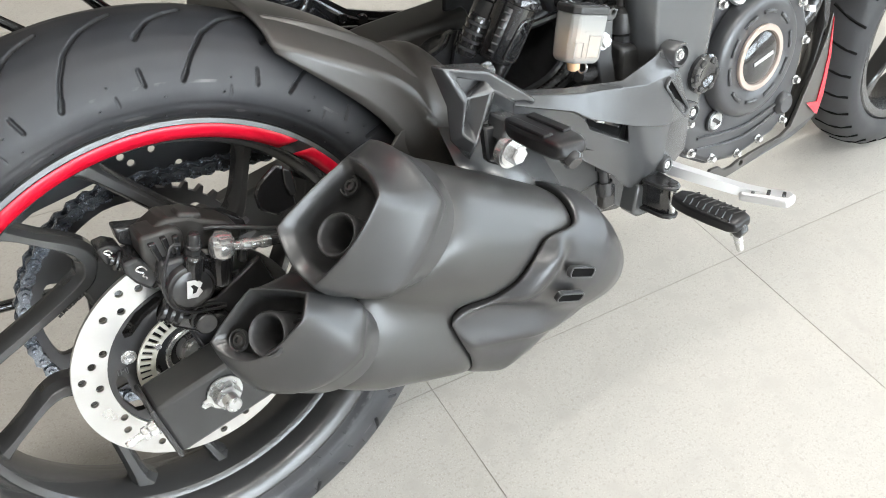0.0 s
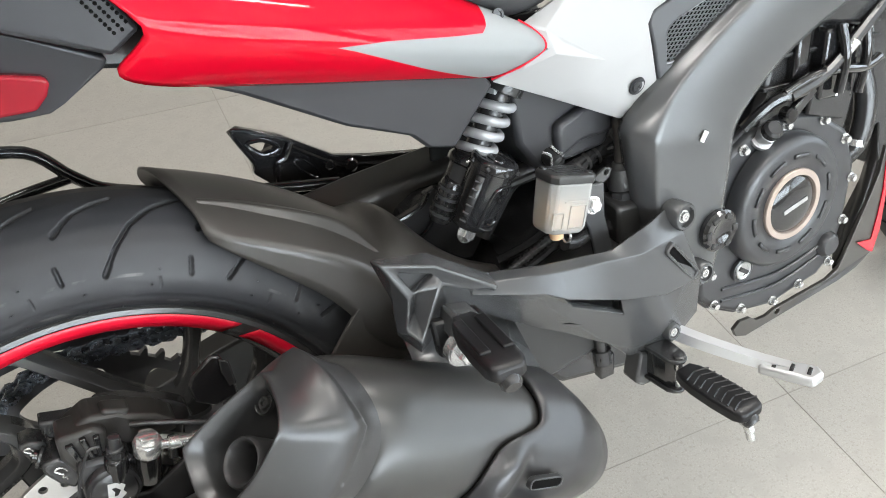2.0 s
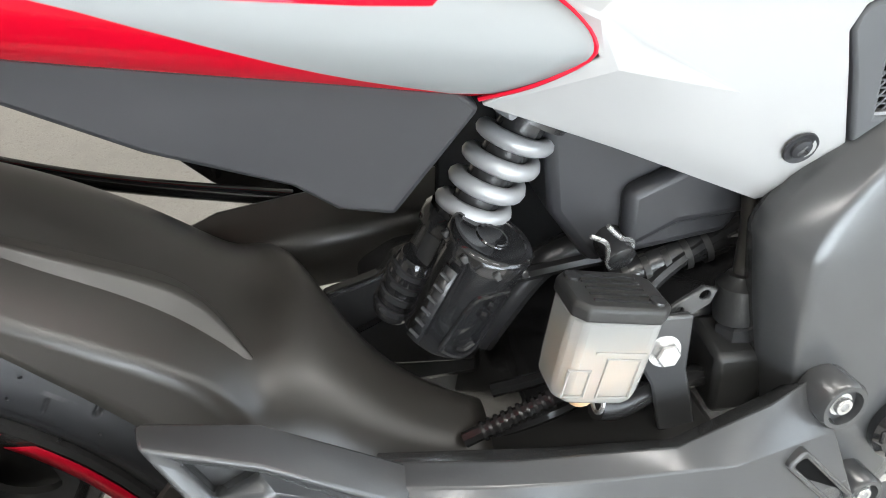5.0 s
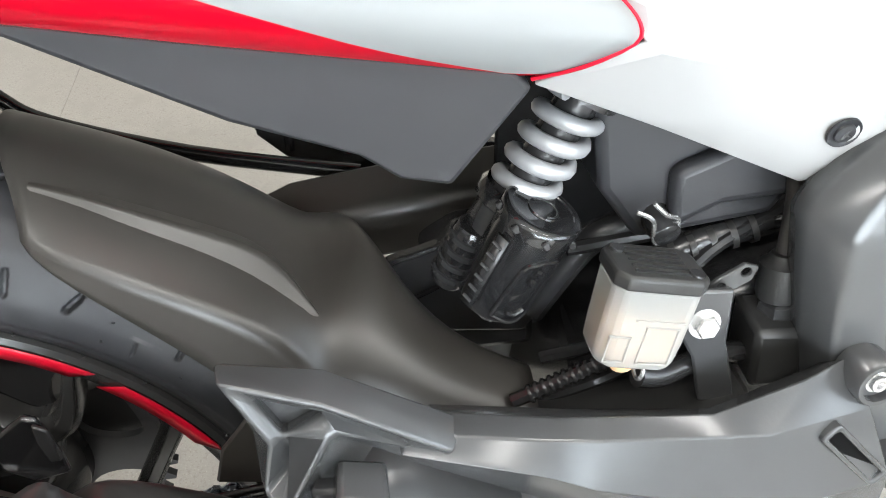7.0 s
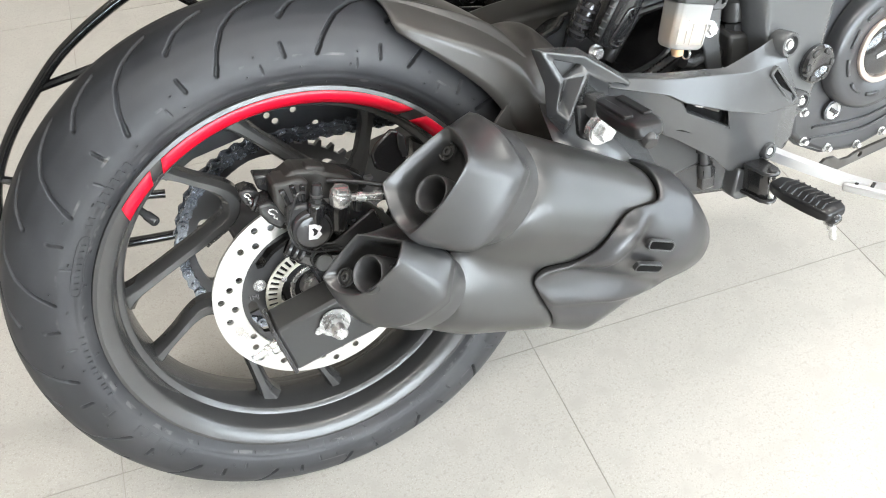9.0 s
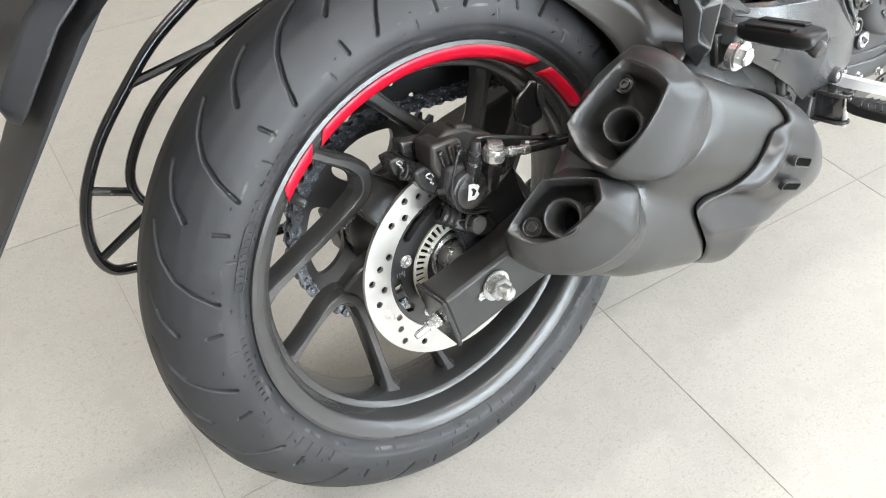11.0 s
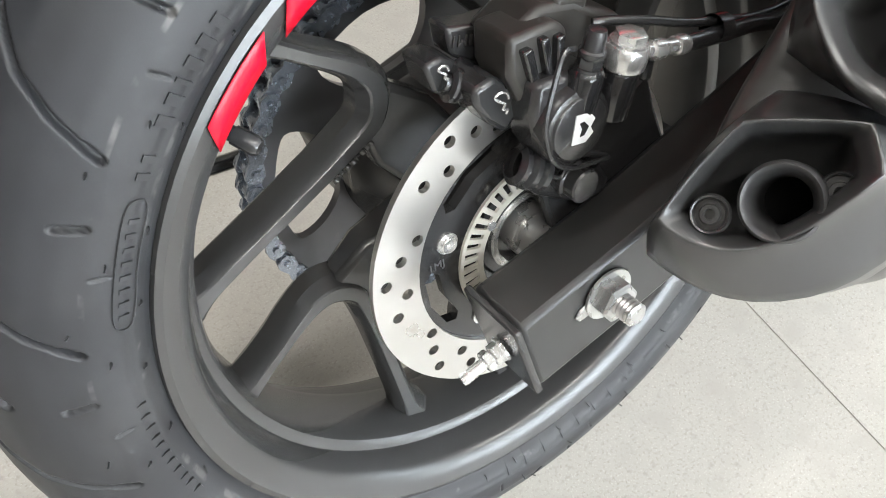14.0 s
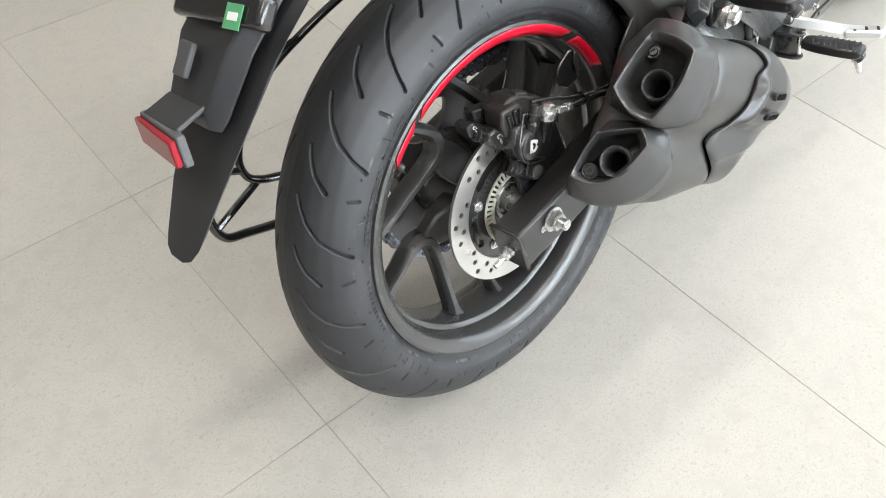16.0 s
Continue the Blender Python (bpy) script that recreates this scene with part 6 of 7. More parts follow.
for sx in (-0.018, 0.018):
    part("lid_screw", lathe([(0, 0.0042), (0.0014, 0.0040), (0.0014, 0.0)], RM @ Vector((sx, -0.010 if sx > 0 else 0.010, 0.0312)), RM.to_3x3() @ Vector((0, 0, 1)), 14), BLACK, RES)
for x0, x1, z0, z1 in ((-0.002, 0.015, -0.019, 0.003), (-0.020, -0.009, -0.019, -0.004)):
    part("moulded_frame", tube([RM @ Vector((x, -0.0168, z)) for x, z in ((x0, z0), (x1, z0), (x1, z1), (x0, z1))], 0.0009, 6, 1, closed=True, smooth=False), TANK_CLOUDY, RES)
part("level_line", box(RM @ Vector((0.004, -0.0172, 0.0065)), (0.026, 0.0012, 0.0012), (-3, 14, 0)), TANK_CLOUDY, RES)
part("outlet_nipple", lathe([(0, 0.007), (0.010, 0.0065), (0.012, 0.004), (0.012, 0)], RM @ Vector((-0.003, 0, -0.0235)), (0.1, 0, -1), 14), TANK_FLUID, RES)
part("hose_ring", tube([RM @ Vector((0.008, -0.004 + 0.006 * math.sin(k), -0.031 + 0.006 * math.cos(k))) for k in np.linspace(0, 5.6, 8)], 0.0012, 6), ZINC, RES, "wire hose clip")
part("reservoir_hose", tube([(0.440, -0.110, 0.166), (0.455, -0.106, 0.160), (0.480, -0.095, 0.158), (0.51, -0.085, 0.152), (0.53, -0.08, 0.14)], 0.0065), BLACK, BK, "short black fluid hose")
part("reservoir_bracket", plate([(0.462, 0.216), (0.491, 0.213), (0.491, 0.178), (0.502, 0.133), (0.479, 0.136), (0.472, 0.170), (0.462, 0.190)], -0.106, -0.101), CAST, BK, "grey sheet bracket", mods=(bevelled(0.0015, 2),))
part("bracket_bolt", hexagon((0.476, -0.106, 0.194), (0, -1, 0.15), 0.0068, 0.006, washer=0.0090), ZINC, BK, "zinc flange bolt")
part("master_cylinder", loft([[(0.512, -0.100, z0), (0.545, -0.098, z0 - 0.006), (0.548, -0.065, z0), (0.512, -0.065, z0 + 0.004)] for z0 in (0.135, 0.165, 0.176)]), PLASTIC, BK, "black rear master cylinder", mods=(bevelled(0.004, 2),))
part("union_nut", hexagon((0.531, -0.080, 0.172), (0.05, 0.1, 1), 0.011, 0.010), BLACK, BK)
part("rubber_boot", lathe([(0, 0.0115), (0.004, 0.0125), (0.022, 0.0125), (0.024, 0.0095), (0.028, 0.007), (0.028, 0)], (0.531, -0.079, 0.184), (0.05, 0.1, 1), 20), PLASTIC, BK)
part("brake_line", tube([(0.533, -0.076, 0.205), (0.537, -0.070, 0.235), (0.540, -0.060, 0.262), (0.55, -0.04, 0.29)], 0.0055), GUARD_PLASTIC, BK, "black brake line")
AIR = part("airbox", loft([[(0.425, y, 0.335), (0.432, y, 0.250), (0.455, y, 0.215), (0.535, y, 0.222), (0.56, y, 0.262), (0.55, y, 0.315), (0.48, y, 0.345)] for y in (-0.052, 0.06)]), GREY_PLASTIC, BK, "dark grey airbox behind the shock", mods=(bevelled(0.006, 3),))
part("airbox_tray", plate([(0.470, 0.262), (0.505, 0.275), (0.545, 0.262), (0.548, 0.240), (0.500, 0.238), (0.470, 0.225)], -0.062, -0.048), GREY_PLASTIC, AIR, mods=(bevelled(0.006, 3),))
part("drain_plug", lathe([(0, 0.009), (0.010, 0.0095), (0.014, 0.0085), (0.018, 0.0085), (0.0195, 0.0065), (0.0195, 0)], (0.465, -0.048, 0.231), (0.15, -0.9, -0.35), 20), BLACK, AIR, "black rubber drain plug")
part("plug_clip", tube([(0.449, -0.066, 0.243), (0.458, -0.067, 0.237), (0.461, -0.064, 0.221), (0.471, -0.062, 0.221), (0.475, -0.061, 0.232), (0.466, -0.066, 0.239), (0.458, -0.067, 0.248)], 0.0014, 6), ZINC, AIR, "spring wire clip")
part("airbox_hose", tube([(0.400, -0.020, 0.150), (0.4219, -0.020, 0.1813), (0.4393, -0.020, 0.1999), (0.4636, -0.020, 0.2089), (0.500, -0.015, 0.214)], 0.010, 12), BLACK, BK, "thick black breather hose")
BAR = part("wire_loom", tube([(0.4723, -0.042, 0.1955), (0.500, -0.041, 0.2035), (0.540, -0.040, 0.2115)], 0.009, 12), BLACK, BK, "black taped wiring loom")
for k in range(5):
    part("loom_tape", lathe([(0, 0.0098), (0.004, 0.0098), (0.004, 0)], (0.478 + 0.012 * k, -0.042, 0.1972 + 0.0028 * k), (0.96, 0.02, 0.24), 14), PLASTIC, BAR)
part("bracket_arm", plate([(0.476, 0.206), (0.486, 0.214), (0.500, 0.222), (0.508, 0.219), (0.505, 0.211), (0.492, 0.204)], -0.096, -0.093, [circle(0.0028, 10, 0, 0.501, 0.2165), circle(0.002, 10, 0, 0.488, 0.209)]), CAST, BK, "small drilled steel bracket", mods=(bevelled(0.0008, 1),))
for k in range(14):
    part("cable_wrap", lathe([(0, 0.0056), (0.0012, 0.0060), (0.0024, 0.0056)], (0.385 + 0.0042 * k, -0.085, 0.1385 + 0.0017 * k), (0.93, 0.0, 0.37), 10), BLACK, BK)
part("wrapped_cable", tube([(0.375, -0.085, 0.1345), (0.410, -0.085, 0.1485), (0.445, -0.085, 0.1625)], 0.0045, 8), BLACK, BK, "wire-wrapped black cable")
for p in ([(0.40, -0.05, 0.135), (0.45, -0.06, 0.155), (0.50, -0.05, 0.20), (0.55, -0.04, 0.22)], [(0.39, -0.07, 0.12), (0.43, -0.08, 0.14), (0.47, -0.07, 0.15)], [(0.42, -0.03, 0.20), (0.50, -0.03, 0.205), (0.58, -0.03, 0.20)]):
    part("cable", tube(p, 0.0045, 8), BLACK, BK, "black cable")


# ---- tail: red side panels, white side panels, under-tail, seat ----
def tail_panel(s):
    rows = [
        [(0.010, -0.090, 0.560), (0.040, -0.135, 0.530), (0.085, -0.156, 0.490), (0.118, -0.158, 0.447), (0.104, -0.152, 0.432), (0.088, -0.145, 0.422)],
        [(0.075, -0.092, 0.535), (0.090, -0.133, 0.508), (0.110, -0.154, 0.472), (0.130, -0.157, 0.441), (0.125, -0.148, 0.418), (0.115, -0.130, 0.405)],
        [(0.150, -0.092, 0.512), (0.150, -0.132, 0.488), (0.152, -0.152, 0.455), (0.158, -0.154, 0.426), (0.162, -0.138, 0.402), (0.166, -0.110, 0.389)],
        [(0.225, -0.095, 0.482), (0.225, -0.128, 0.462), (0.228, -0.145, 0.432), (0.230, -0.148, 0.408), (0.232, -0.134, 0.386), (0.234, -0.108, 0.373)],
        [(0.300, -0.098, 0.444), (0.300, -0.124, 0.428), (0.302, -0.137, 0.408), (0.303, -0.140, 0.388), (0.305, -0.126, 0.368), (0.306, -0.102, 0.357)],
        [(0.362, -0.100, 0.408), (0.364, -0.120, 0.398), (0.366, -0.130, 0.384), (0.367, -0.130, 0.370), (0.366, -0.116, 0.352), (0.364, -0.094, 0.342)],
        [(0.408, -0.101, 0.383), (0.420, -0.109, 0.374), (0.428, -0.1145, 0.364), (0.426, -0.1145, 0.356), (0.406, -0.107, 0.345), (0.384, -0.092, 0.3365)],
    ]
    rows = [[(x, y * s, z) for x, y, z in r] for r in rows]
    return sheet(rows, creases=((3, 0.35),), row_creases=((6, 1.0), (0, 1.0)))


TAIL = part("tail_panel", tail_panel(1), TAIL_PAINT, BK, "glossy red tail side panel with a silver wedge", mods=(SUB2, solid(0.003)))
part("left_panel", tail_panel(-1), TAIL_PAINT, TAIL, mods=(SUB2, solid(0.003)))


def side_panel(s):
    """A creased panel: a broad upper field, a wedge-shaped hollow behind the tail's tip, a flank below it and a tucked lower strip."""
    P = dict(a=(.3860, -.0925, .3335), b=(.4290, -.1135, .3560), c=(.4130, -.1010, .3790), n=(.4285, -.1130, .3725), m=(.4370, -.1150, .3510), p=(.4500, -.1065, .3560), d=(.4950, -.0975, .3300), f=(.4690, -.0890, .3055), e=(.4870, -.0905, .3050), l=(.4500, -.0830, .3005),
             k=(.5320, -.0775, .2575), q=(.5480, -.0835, .2630), j=(.5665, -.0915, .2860), i=(.5570, -.0935, .3280), h=(.5515, -.0950, .3480), o=(.5570, -.0955, .3590), r=(.5720, -.0960, .3650), g=(.6480, -.0960, .3880), w=(.7600, -.0940, .4230), u=(.7200, -.0860, .5200), t=(.5230, -.0990, .4210), z=(.4690, -.1000, .3995), x=(.5250, -.0920, .3150))
    bm = bmesh.new()
    v = {key: bm.verts.new((x, y * s, z)) for key, (x, y, z) in P.items()}
    for names in ("bcn", "bnm", "npm", "npd", "pmd", "amf", "abm", "mdef", "afl", "lfek", "ekqx", "edx", "xqj", "xji", "dxih", "cznn", "nzhd", "zth", "tohh", "torr", "tgr", "tugg", "ugw"):
        loop = []
        for key in names.replace(" ", ""):
            if v[key] not in loop:
                loop.append(v[key])
        bm.faces.new(loop)
    bmesh.ops.recalc_face_normals(bm, faces=bm.faces)
    return bm


part("red_edge", tube([(0.409, -0.102, 0.3825), (0.419, -0.1085, 0.374), (0.4262, -0.1135, 0.3640), (0.4245, -0.1135, 0.3560), (0.4055, -0.1062, 0.3452), (0.385, -0.093, 0.3365)], 0.0011, 6, 3), RED_TAPE, TAIL, "red front edge")
WHITE = part("side_panel", side_panel(1), WHITE_PAINT, BK, "white creased side panel beside the seat", angle=22, mods=(solid(0.006), bevelled(0.0035, 4)))
part("left_panel", side_panel(-1), WHITE_PAINT, WHITE, angle=22, mods=(solid(0.006), bevelled(0.0035, 4)))
SN = Vector((0.02, -0.965, -0.26)).normalized()
SC = Vector((0.5430, -0.0895, 0.2905))
part("screw_well", lathe([(0, 0.0092), (0.0010, 0.0088), (0.0010, 0.0080), (0.0004, 0.0072), (0.0003, 0)], SC, SN, 28), GREY_PLASTIC, WHITE)
part("panel_screw", lathe([(0, 0.0058), (0.0014, 0.0052), (0.0018, 0.003), (0.0018, 0)], SC + SN * 0.0002, SN, 20), GREY_PLASTIC, WHITE, "grey cross-head screw")
for t in (0, 90):
    part("screw_cross", box(SC + SN * 0.0019, (0.006, 0.0008, 0.0014), (11, 30 + t, -14)), BLACK, WHITE)

VENT_OUT = [(0.5670, 0.2890), (0.5590, 0.3290), (0.5535, 0.3480), (0.5550, 0.3545), (0.5605, 0.3590), (0.5770, 0.3630), (0.6500, 0.3860), (0.760, 0.4210), (0.800, 0.4130), (0.7231, 0.3713), (0.6472, 0.3320)]
VENT_IN = [(0.5755, 0.3040), (0.5745, 0.3300), (0.5770, 0.3380), (0.5854, 0.3439), (0.6249, 0.3568), (0.6895, 0.3775), (0.7400, 0.3930), (0.7450, 0.3890), (0.7117, 0.3720), (0.6472, 0.3375), (0.5850, 0.3035)]
VENT = part("vent_panel", plate(VENT_OUT, -0.0945, -0.086, [VENT_IN]), VENT_GREY, BK, "grey vent panel with a fine mesh", mods=(bevelled(0.002, 2),))
VENT_RIM = [(x * 0.985 + 0.0093, z * 0.95 + 0.0169) for x, z in VENT_IN]
part("mesh_rim", plate(VENT_IN, -0.0925, -0.088, [VENT_RIM]), ALU_FRAME, VENT, "pale grey rim round the mesh", mods=(bevelled(0.0008, 1),))
# Near-black sheet behind the mesh; its colour supplies the shade of the opening.
part("vent_back", plate(VENT_IN, -0.083, -0.080), RECESS_SHADE, VENT)


def inside(poly, x, z):
    hit = False
    for (x0, z0), (x1, z1) in zip(poly, poly[1:] + poly[:1]):
        if (z0 > z) != (z1 > z) and x < (x1 - x0) * (z - z0) / (z1 - z0) + x0:
            hit = not hit
    return hit


def mesh_bars():
    """A lattice of flat diamonds."""
    bm = bmesh.new()
    for deg in (-8, 46):
        d, q = (math.cos(radians(deg)), math.sin(radians(deg))), (-math.sin(radians(deg)), math.cos(radians(deg)))
        for k in range(-40, 41):
            run = []
            for i in range(-130, 131):
                x, z = 0.655 + q[0] * k * 0.0038 + d[0] * i * 0.0012, 0.348 + q[1] * k * 0.0038 + d[1] * i * 0.0012
                if inside(VENT_IN, x, z):
                    run.append((x, z))
                elif run:
                    if len(run) > 1:
                        tube([(run[0][0], -0.0895, run[0][1]), (run[-1][0], -0.0895, run[-1][1])], 0.00065, 4, smooth=False, bm=bm)
                    run = []
    return bm


part("vent_mesh", mesh_bars(), VENT_GREY, VENT, "fine grey mesh")

UNDER = part("under_tail", plate([(0.150, 0.392), (0.174, 0.380), (0.250, 0.333), (0.304, 0.309), (0.322, 0.291), (0.347, 0.284), (0.386, 0.332), (0.370, 0.350), (0.280, 0.370), (0.180, 0.398)], -0.095, -0.078, warp=lambda x, z: -0.012 * max(0, (z - 0.30)) / 0.08 + (0.006 if x > 0.312 else 0)), GREY_PLASTIC, BK, "matt grey under-tail panel", mods=(bevelled(0.003, 2),))
part("left_under_tail", plate([(0.150, 0.392), (0.174, 0.380), (0.250, 0.333), (0.304, 0.309), (0.347, 0.284), (0.386, 0.332), (0.370, 0.350), (0.280, 0.370), (0.180, 0.398)], 0.078, 0.095), GREY_PLASTIC, UNDER, mods=(bevelled(0.003, 2),))
part("tail_floor", plate([(0.0, 0.43), (0.15, 0.40), (0.30, 0.345), (0.42, 0.335), (0.42, 0.36), (0.30, 0.37), (0.15, 0.43), (0.0, 0.47)], -0.078, 0.078), BLACK, UNDER, mods=(bevelled(0.004, 1),))


def seat():
    loops = []
    for x, zb, zt, w in ((0.06, 0.520, 0.560, 0.080), (0.15, 0.492, 0.548, 0.090), (0.24, 0.462, 0.55, 0.098), (0.31, 0.428, 0.53, 0.107), (0.36, 0.400, 0.515, 0.113), (0.402, 0.372, 0.510, 0.110), (0.45, 0.380, 0.512, 0.104), (0.54, 0.418, 0.525, 0.098), (0.66, 0.466, 0.555, 0.090)):
        loops.append([(x, y, z) for y, z in ((-w, zb), (-w * 1.02, zb + 0.35 * (zt - zb)), (-w * 0.9, zb + 0.8 * (zt - zb)), (-w * 0.55, zt), (0, zt + 0.006), (w * 0.55, zt), (w * 0.9, zb + 0.8 * (zt - zb)), (w * 1.02, zb + 0.35 * (zt - zb)), (w, zb), (0, zb))])
    return loft(loops, creases=())


part("seat", seat(), SEAT_VINYL, BK, "dark grey grained vinyl seat", mods=(SUB2,))
part("seat_strip", sheet([[(0.205, -0.108, 0.4955), (0.209, -0.096, 0.500)], [(0.246, -0.1140, 0.4685), (0.255, -0.104, 0.473)], [(0.276, -0.1155, 0.4505), (0.284, -0.105, 0.458)], [(0.313, -0.1140, 0.4340), (0.320, -0.107, 0.442)], [(0.332, -0.108, 0.4260), (0.334, -0.105, 0.430)]]), PEG_RUBBER, BK, "black trim between seat and tail panel", mods=(solid(0.002),))
part("seat_screw", lathe([(0, 0.0055), (0.0014, 0.005), (0.0014, 0.003), (0.0004, 0.0025), (0.0004, 0)], (0.388, -0.106, 0.392), (0, -1, 0.2), 20), BLACK, BK)
E1 = Vector((0.022, -0.001, -0.0085)).normalized()
E2 = Vector((0.002, 0.0105, 0.009))
E2 = (E2 - E1 * E2.dot(E1)).normalized()
E3 = E1.cross(E2)
E3 = E3 if E3.y < 0 else -E3


def badge_ring(at, w, h, thick, name, mat, parent, lift, label=""):
    """A slanted rounded ring that lies on the panel."""
    m = Matrix((E1, -E3, E2)).transposed().to_4x4()
    m.translation = Vector(at) + E3 * lift
    bm = plate([(x + 0.25 * z, z) for x, z in rounded(w, h, 0.005)], -0.0008, 0.0012, [[(x + 0.25 * z, z) for x, z in rounded(w - 2 * thick, h - 2 * thick, 0.0025)]])
    bmesh.ops.transform(bm, matrix=m, verts=bm.verts)
    return part(name, bm, mat, parent, label, mods=(bevelled(0.0004, 1),))


for shift in (0.0, -0.027):
    at = Vector((0.206, -0.1245, 0.4735)) + E1 * shift - E3 * 0.0005
    BADGE = badge_ring(at, 0.0245, 0.0215, 0.0062, "tail_badge", BLACK, BK, 0.0, "silver and black ring badge on the tail panel")
    badge_ring(at, 0.0225, 0.0195, 0.0042, "badge_face", ZINC, BADGE, 0.0012)

REAR = part("tail_unit", plate([(0.1150, 0.4460), (0.0950, 0.4335), (0.0450, 0.4560), (-0.050, 0.4990), (-0.060, 0.560), (0.020, 0.575), (0.058, 0.530), (0.085, 0.494)], -0.1440, -0.128, warp=lambda x, z: 0.25 * max(0.0, 0.06 - x) + 0.20 * max(0.0, z - 0.49)), GREY_PLASTIC, BK, "dark grey tail unit with a perforated edge", mods=(bevelled(0.003, 2),))
part("lamp_housing", plate([(0.0450, 0.4525), (0.0935, 0.4300), (0.0905, 0.4240), (0.0609, 0.4062), (0.0516, 0.4011), (0.029, 0.4000), (-0.05, 0.405), (-0.06, 0.49), (-0.05, 0.4965)], -0.1310, -0.090, warp=lambda x, z: 0.30 * max(0.0, 0.06 - x) + 0.25 * max(0.0, 0.44 - z)), GREY_PLASTIC, REAR, mods=(bevelled(0.004, 3),))
bm = bmesh.new()
for k in range(15):
    for row in range(3):
        t = (k + 0.5 * (row % 2)) / 15
        lathe([(0, 0), (0, 0.0013), (0.0010, 0.0013), (0.0010, 0)], (0.083 + 0.0265 * t - 0.0042 * row, -0.1446, 0.4930 - 0.0440 * t - 0.0026 * row), (0, 1, 0), 6, bm=bm)
# Small near-black discs on the surface, painted shade instead of drilled holes.
part("perforation", bm, RECESS_SHADE, REAR, "rows of small dark holes")
part("tail_lamp", plate([(0.0530, 0.4270), (0.0572, 0.4235), (0.0530, 0.4140), (0.0446, 0.4050), (-0.045, 0.402), (-0.05, 0.450)], -0.1335, -0.110, warp=lambda x, z: 0.30 * max(0.0, 0.06 - x) + 0.25 * max(0.0, 0.44 - z)), RED_LENS, REAR, "red tail lamp lens", mods=(bevelled(0.003, 3),))
part("left_unit", plate([(0.115, 0.446), (0.095, 0.4335), (0.029, 0.400), (-0.05, 0.405), (-0.060, 0.560), (0.020, 0.575), (0.085, 0.494)], 0.090, 0.130), GREY_PLASTIC, REAR, mods=(bevelled(0.003, 2),))


# ---- number-plate hanger, reflector, side rail ----
def hanger_loop(x, z, yl, yr, t, rise):
    """One cross-section: a shallow channel open to the front."""
    return [(x, yr, z), (x - 0.004, yr + 0.012, z - 0.004), (x - 0.004, yl - 0.012, z - 0.004), (x, yl, z), (x + t, yl, z + rise), (x + t - 0.004, yl - 0.01, z + rise), (x + t - 0.004, yr + 0.01, z + rise), (x + t, yr, z + rise)]


MUD = part("plate_hanger", loft([hanger_loop(-0.408, 0.164, 0.006, -0.040, 0.012, 0.010), hanger_loop(-0.400, 0.174, 0.012, -0.047, 0.014, 0.012), hanger_loop(-0.370, 0.214, 0.026, -0.056, 0.015, 0.013), hanger_loop(-0.330, 0.268, 0.036, -0.070, 0.016, 0.014), hanger_loop(-0.285, 0.330, 0.042, -0.086, 0.018, 0.014), hanger_loop(-0.230, 0.372, 0.046, -0.088, 0.018, 0.014), hanger_loop(-0.15, 0.415, 0.046, -0.088, 0.018, 0.016), hanger_loop(-0.03, 0.45, 0.065, -0.070, 0.018, 0.016)]), GREY_PLASTIC, BK, "long dark grey number-plate hanger", mods=(bevelled(0.003, 2),))
part("hanger_back", loft([[(x, yl, z), (x - d, yl - 0.010, z + d * 0.55), (x - d, yr + 0.014, z + d * 0.55), (x, yr, z)] for x, z, yl, yr, d in ((-0.338, 0.272, 0.028, -0.050, 0.006), (-0.330, 0.284, 0.032, -0.058, 0.016), (-0.292, 0.336, 0.036, -0.070, 0.018), (-0.235, 0.382, 0.038, -0.072, 0.018), (-0.16, 0.420, 0.038, -0.072, 0.018))]), GREY_PLASTIC, MUD, "raised upper block of the hanger", mods=(bevelled(0.004, 3),))
part("reflector_arm", loft([[(x, 0.022, z), (x, -0.038, z), (x + 0.001, -0.038, z - 0.004), (x + 0.001, 0.022, z - 0.004)] for x, z in ((-0.328, 0.300), (-0.345, 0.2985), (-0.374, 0.2915))]), GREY_PLASTIC, MUD, mods=(bevelled(0.001, 2),))
part("arm_edge", tube([(-0.330, -0.039, 0.302), (-0.340, -0.039, 0.2985), (-0.372, -0.040, 0.2910)], 0.0022, 6), VENT_GREY, MUD)
fm = Matrix.Translation((-0.3800, -0.0120, 0.2760)) @ Matrix.Rotation(radians(-4), 4, "Z") @ Matrix.Rotation(radians(2), 4, "Y")
for name, size, off, mat, label in (("reflector_base", (0.009, 0.080, 0.031), 0.006, VENT_GREY, ""), ("reflector", (0.007, 0.076, 0.027), -0.002, RED_LENS, "red plastic reflector")):
    bm = box((off, 0, 0), size)
    bmesh.ops.transform(bm, matrix=fm, verts=bm.verts)
    part(name, bm, mat, MUD, label, mods=(bevelled(0.002, 2),))
part("hanger_tab", box((-0.3300, -0.0095, 0.3340), (0.006, 0.021, 0.032), (0, 38, 0)), VENT_GREY, MUD, mods=(bevelled(0.0015, 2),))
part("lamp_bracket", box((-0.290, -0.035, 0.372), (0.02, 0.115, 0.030), (0, 40, 10)), GLOSS_BLACK, MUD, mods=(bevelled(0.006, 3),))
part("green_sticker", box((-0.300, -0.066, 0.3735), (0.001, 0.020, 0.022), (0, 40, 10)), LABEL_GREEN, MUD, "small green sticker")
part("sticker_print", box((-0.3006, -0.066, 0.3740), (0.0008, 0.012, 0.007), (0, 40, 10)), LABEL_WHITE, MUD)

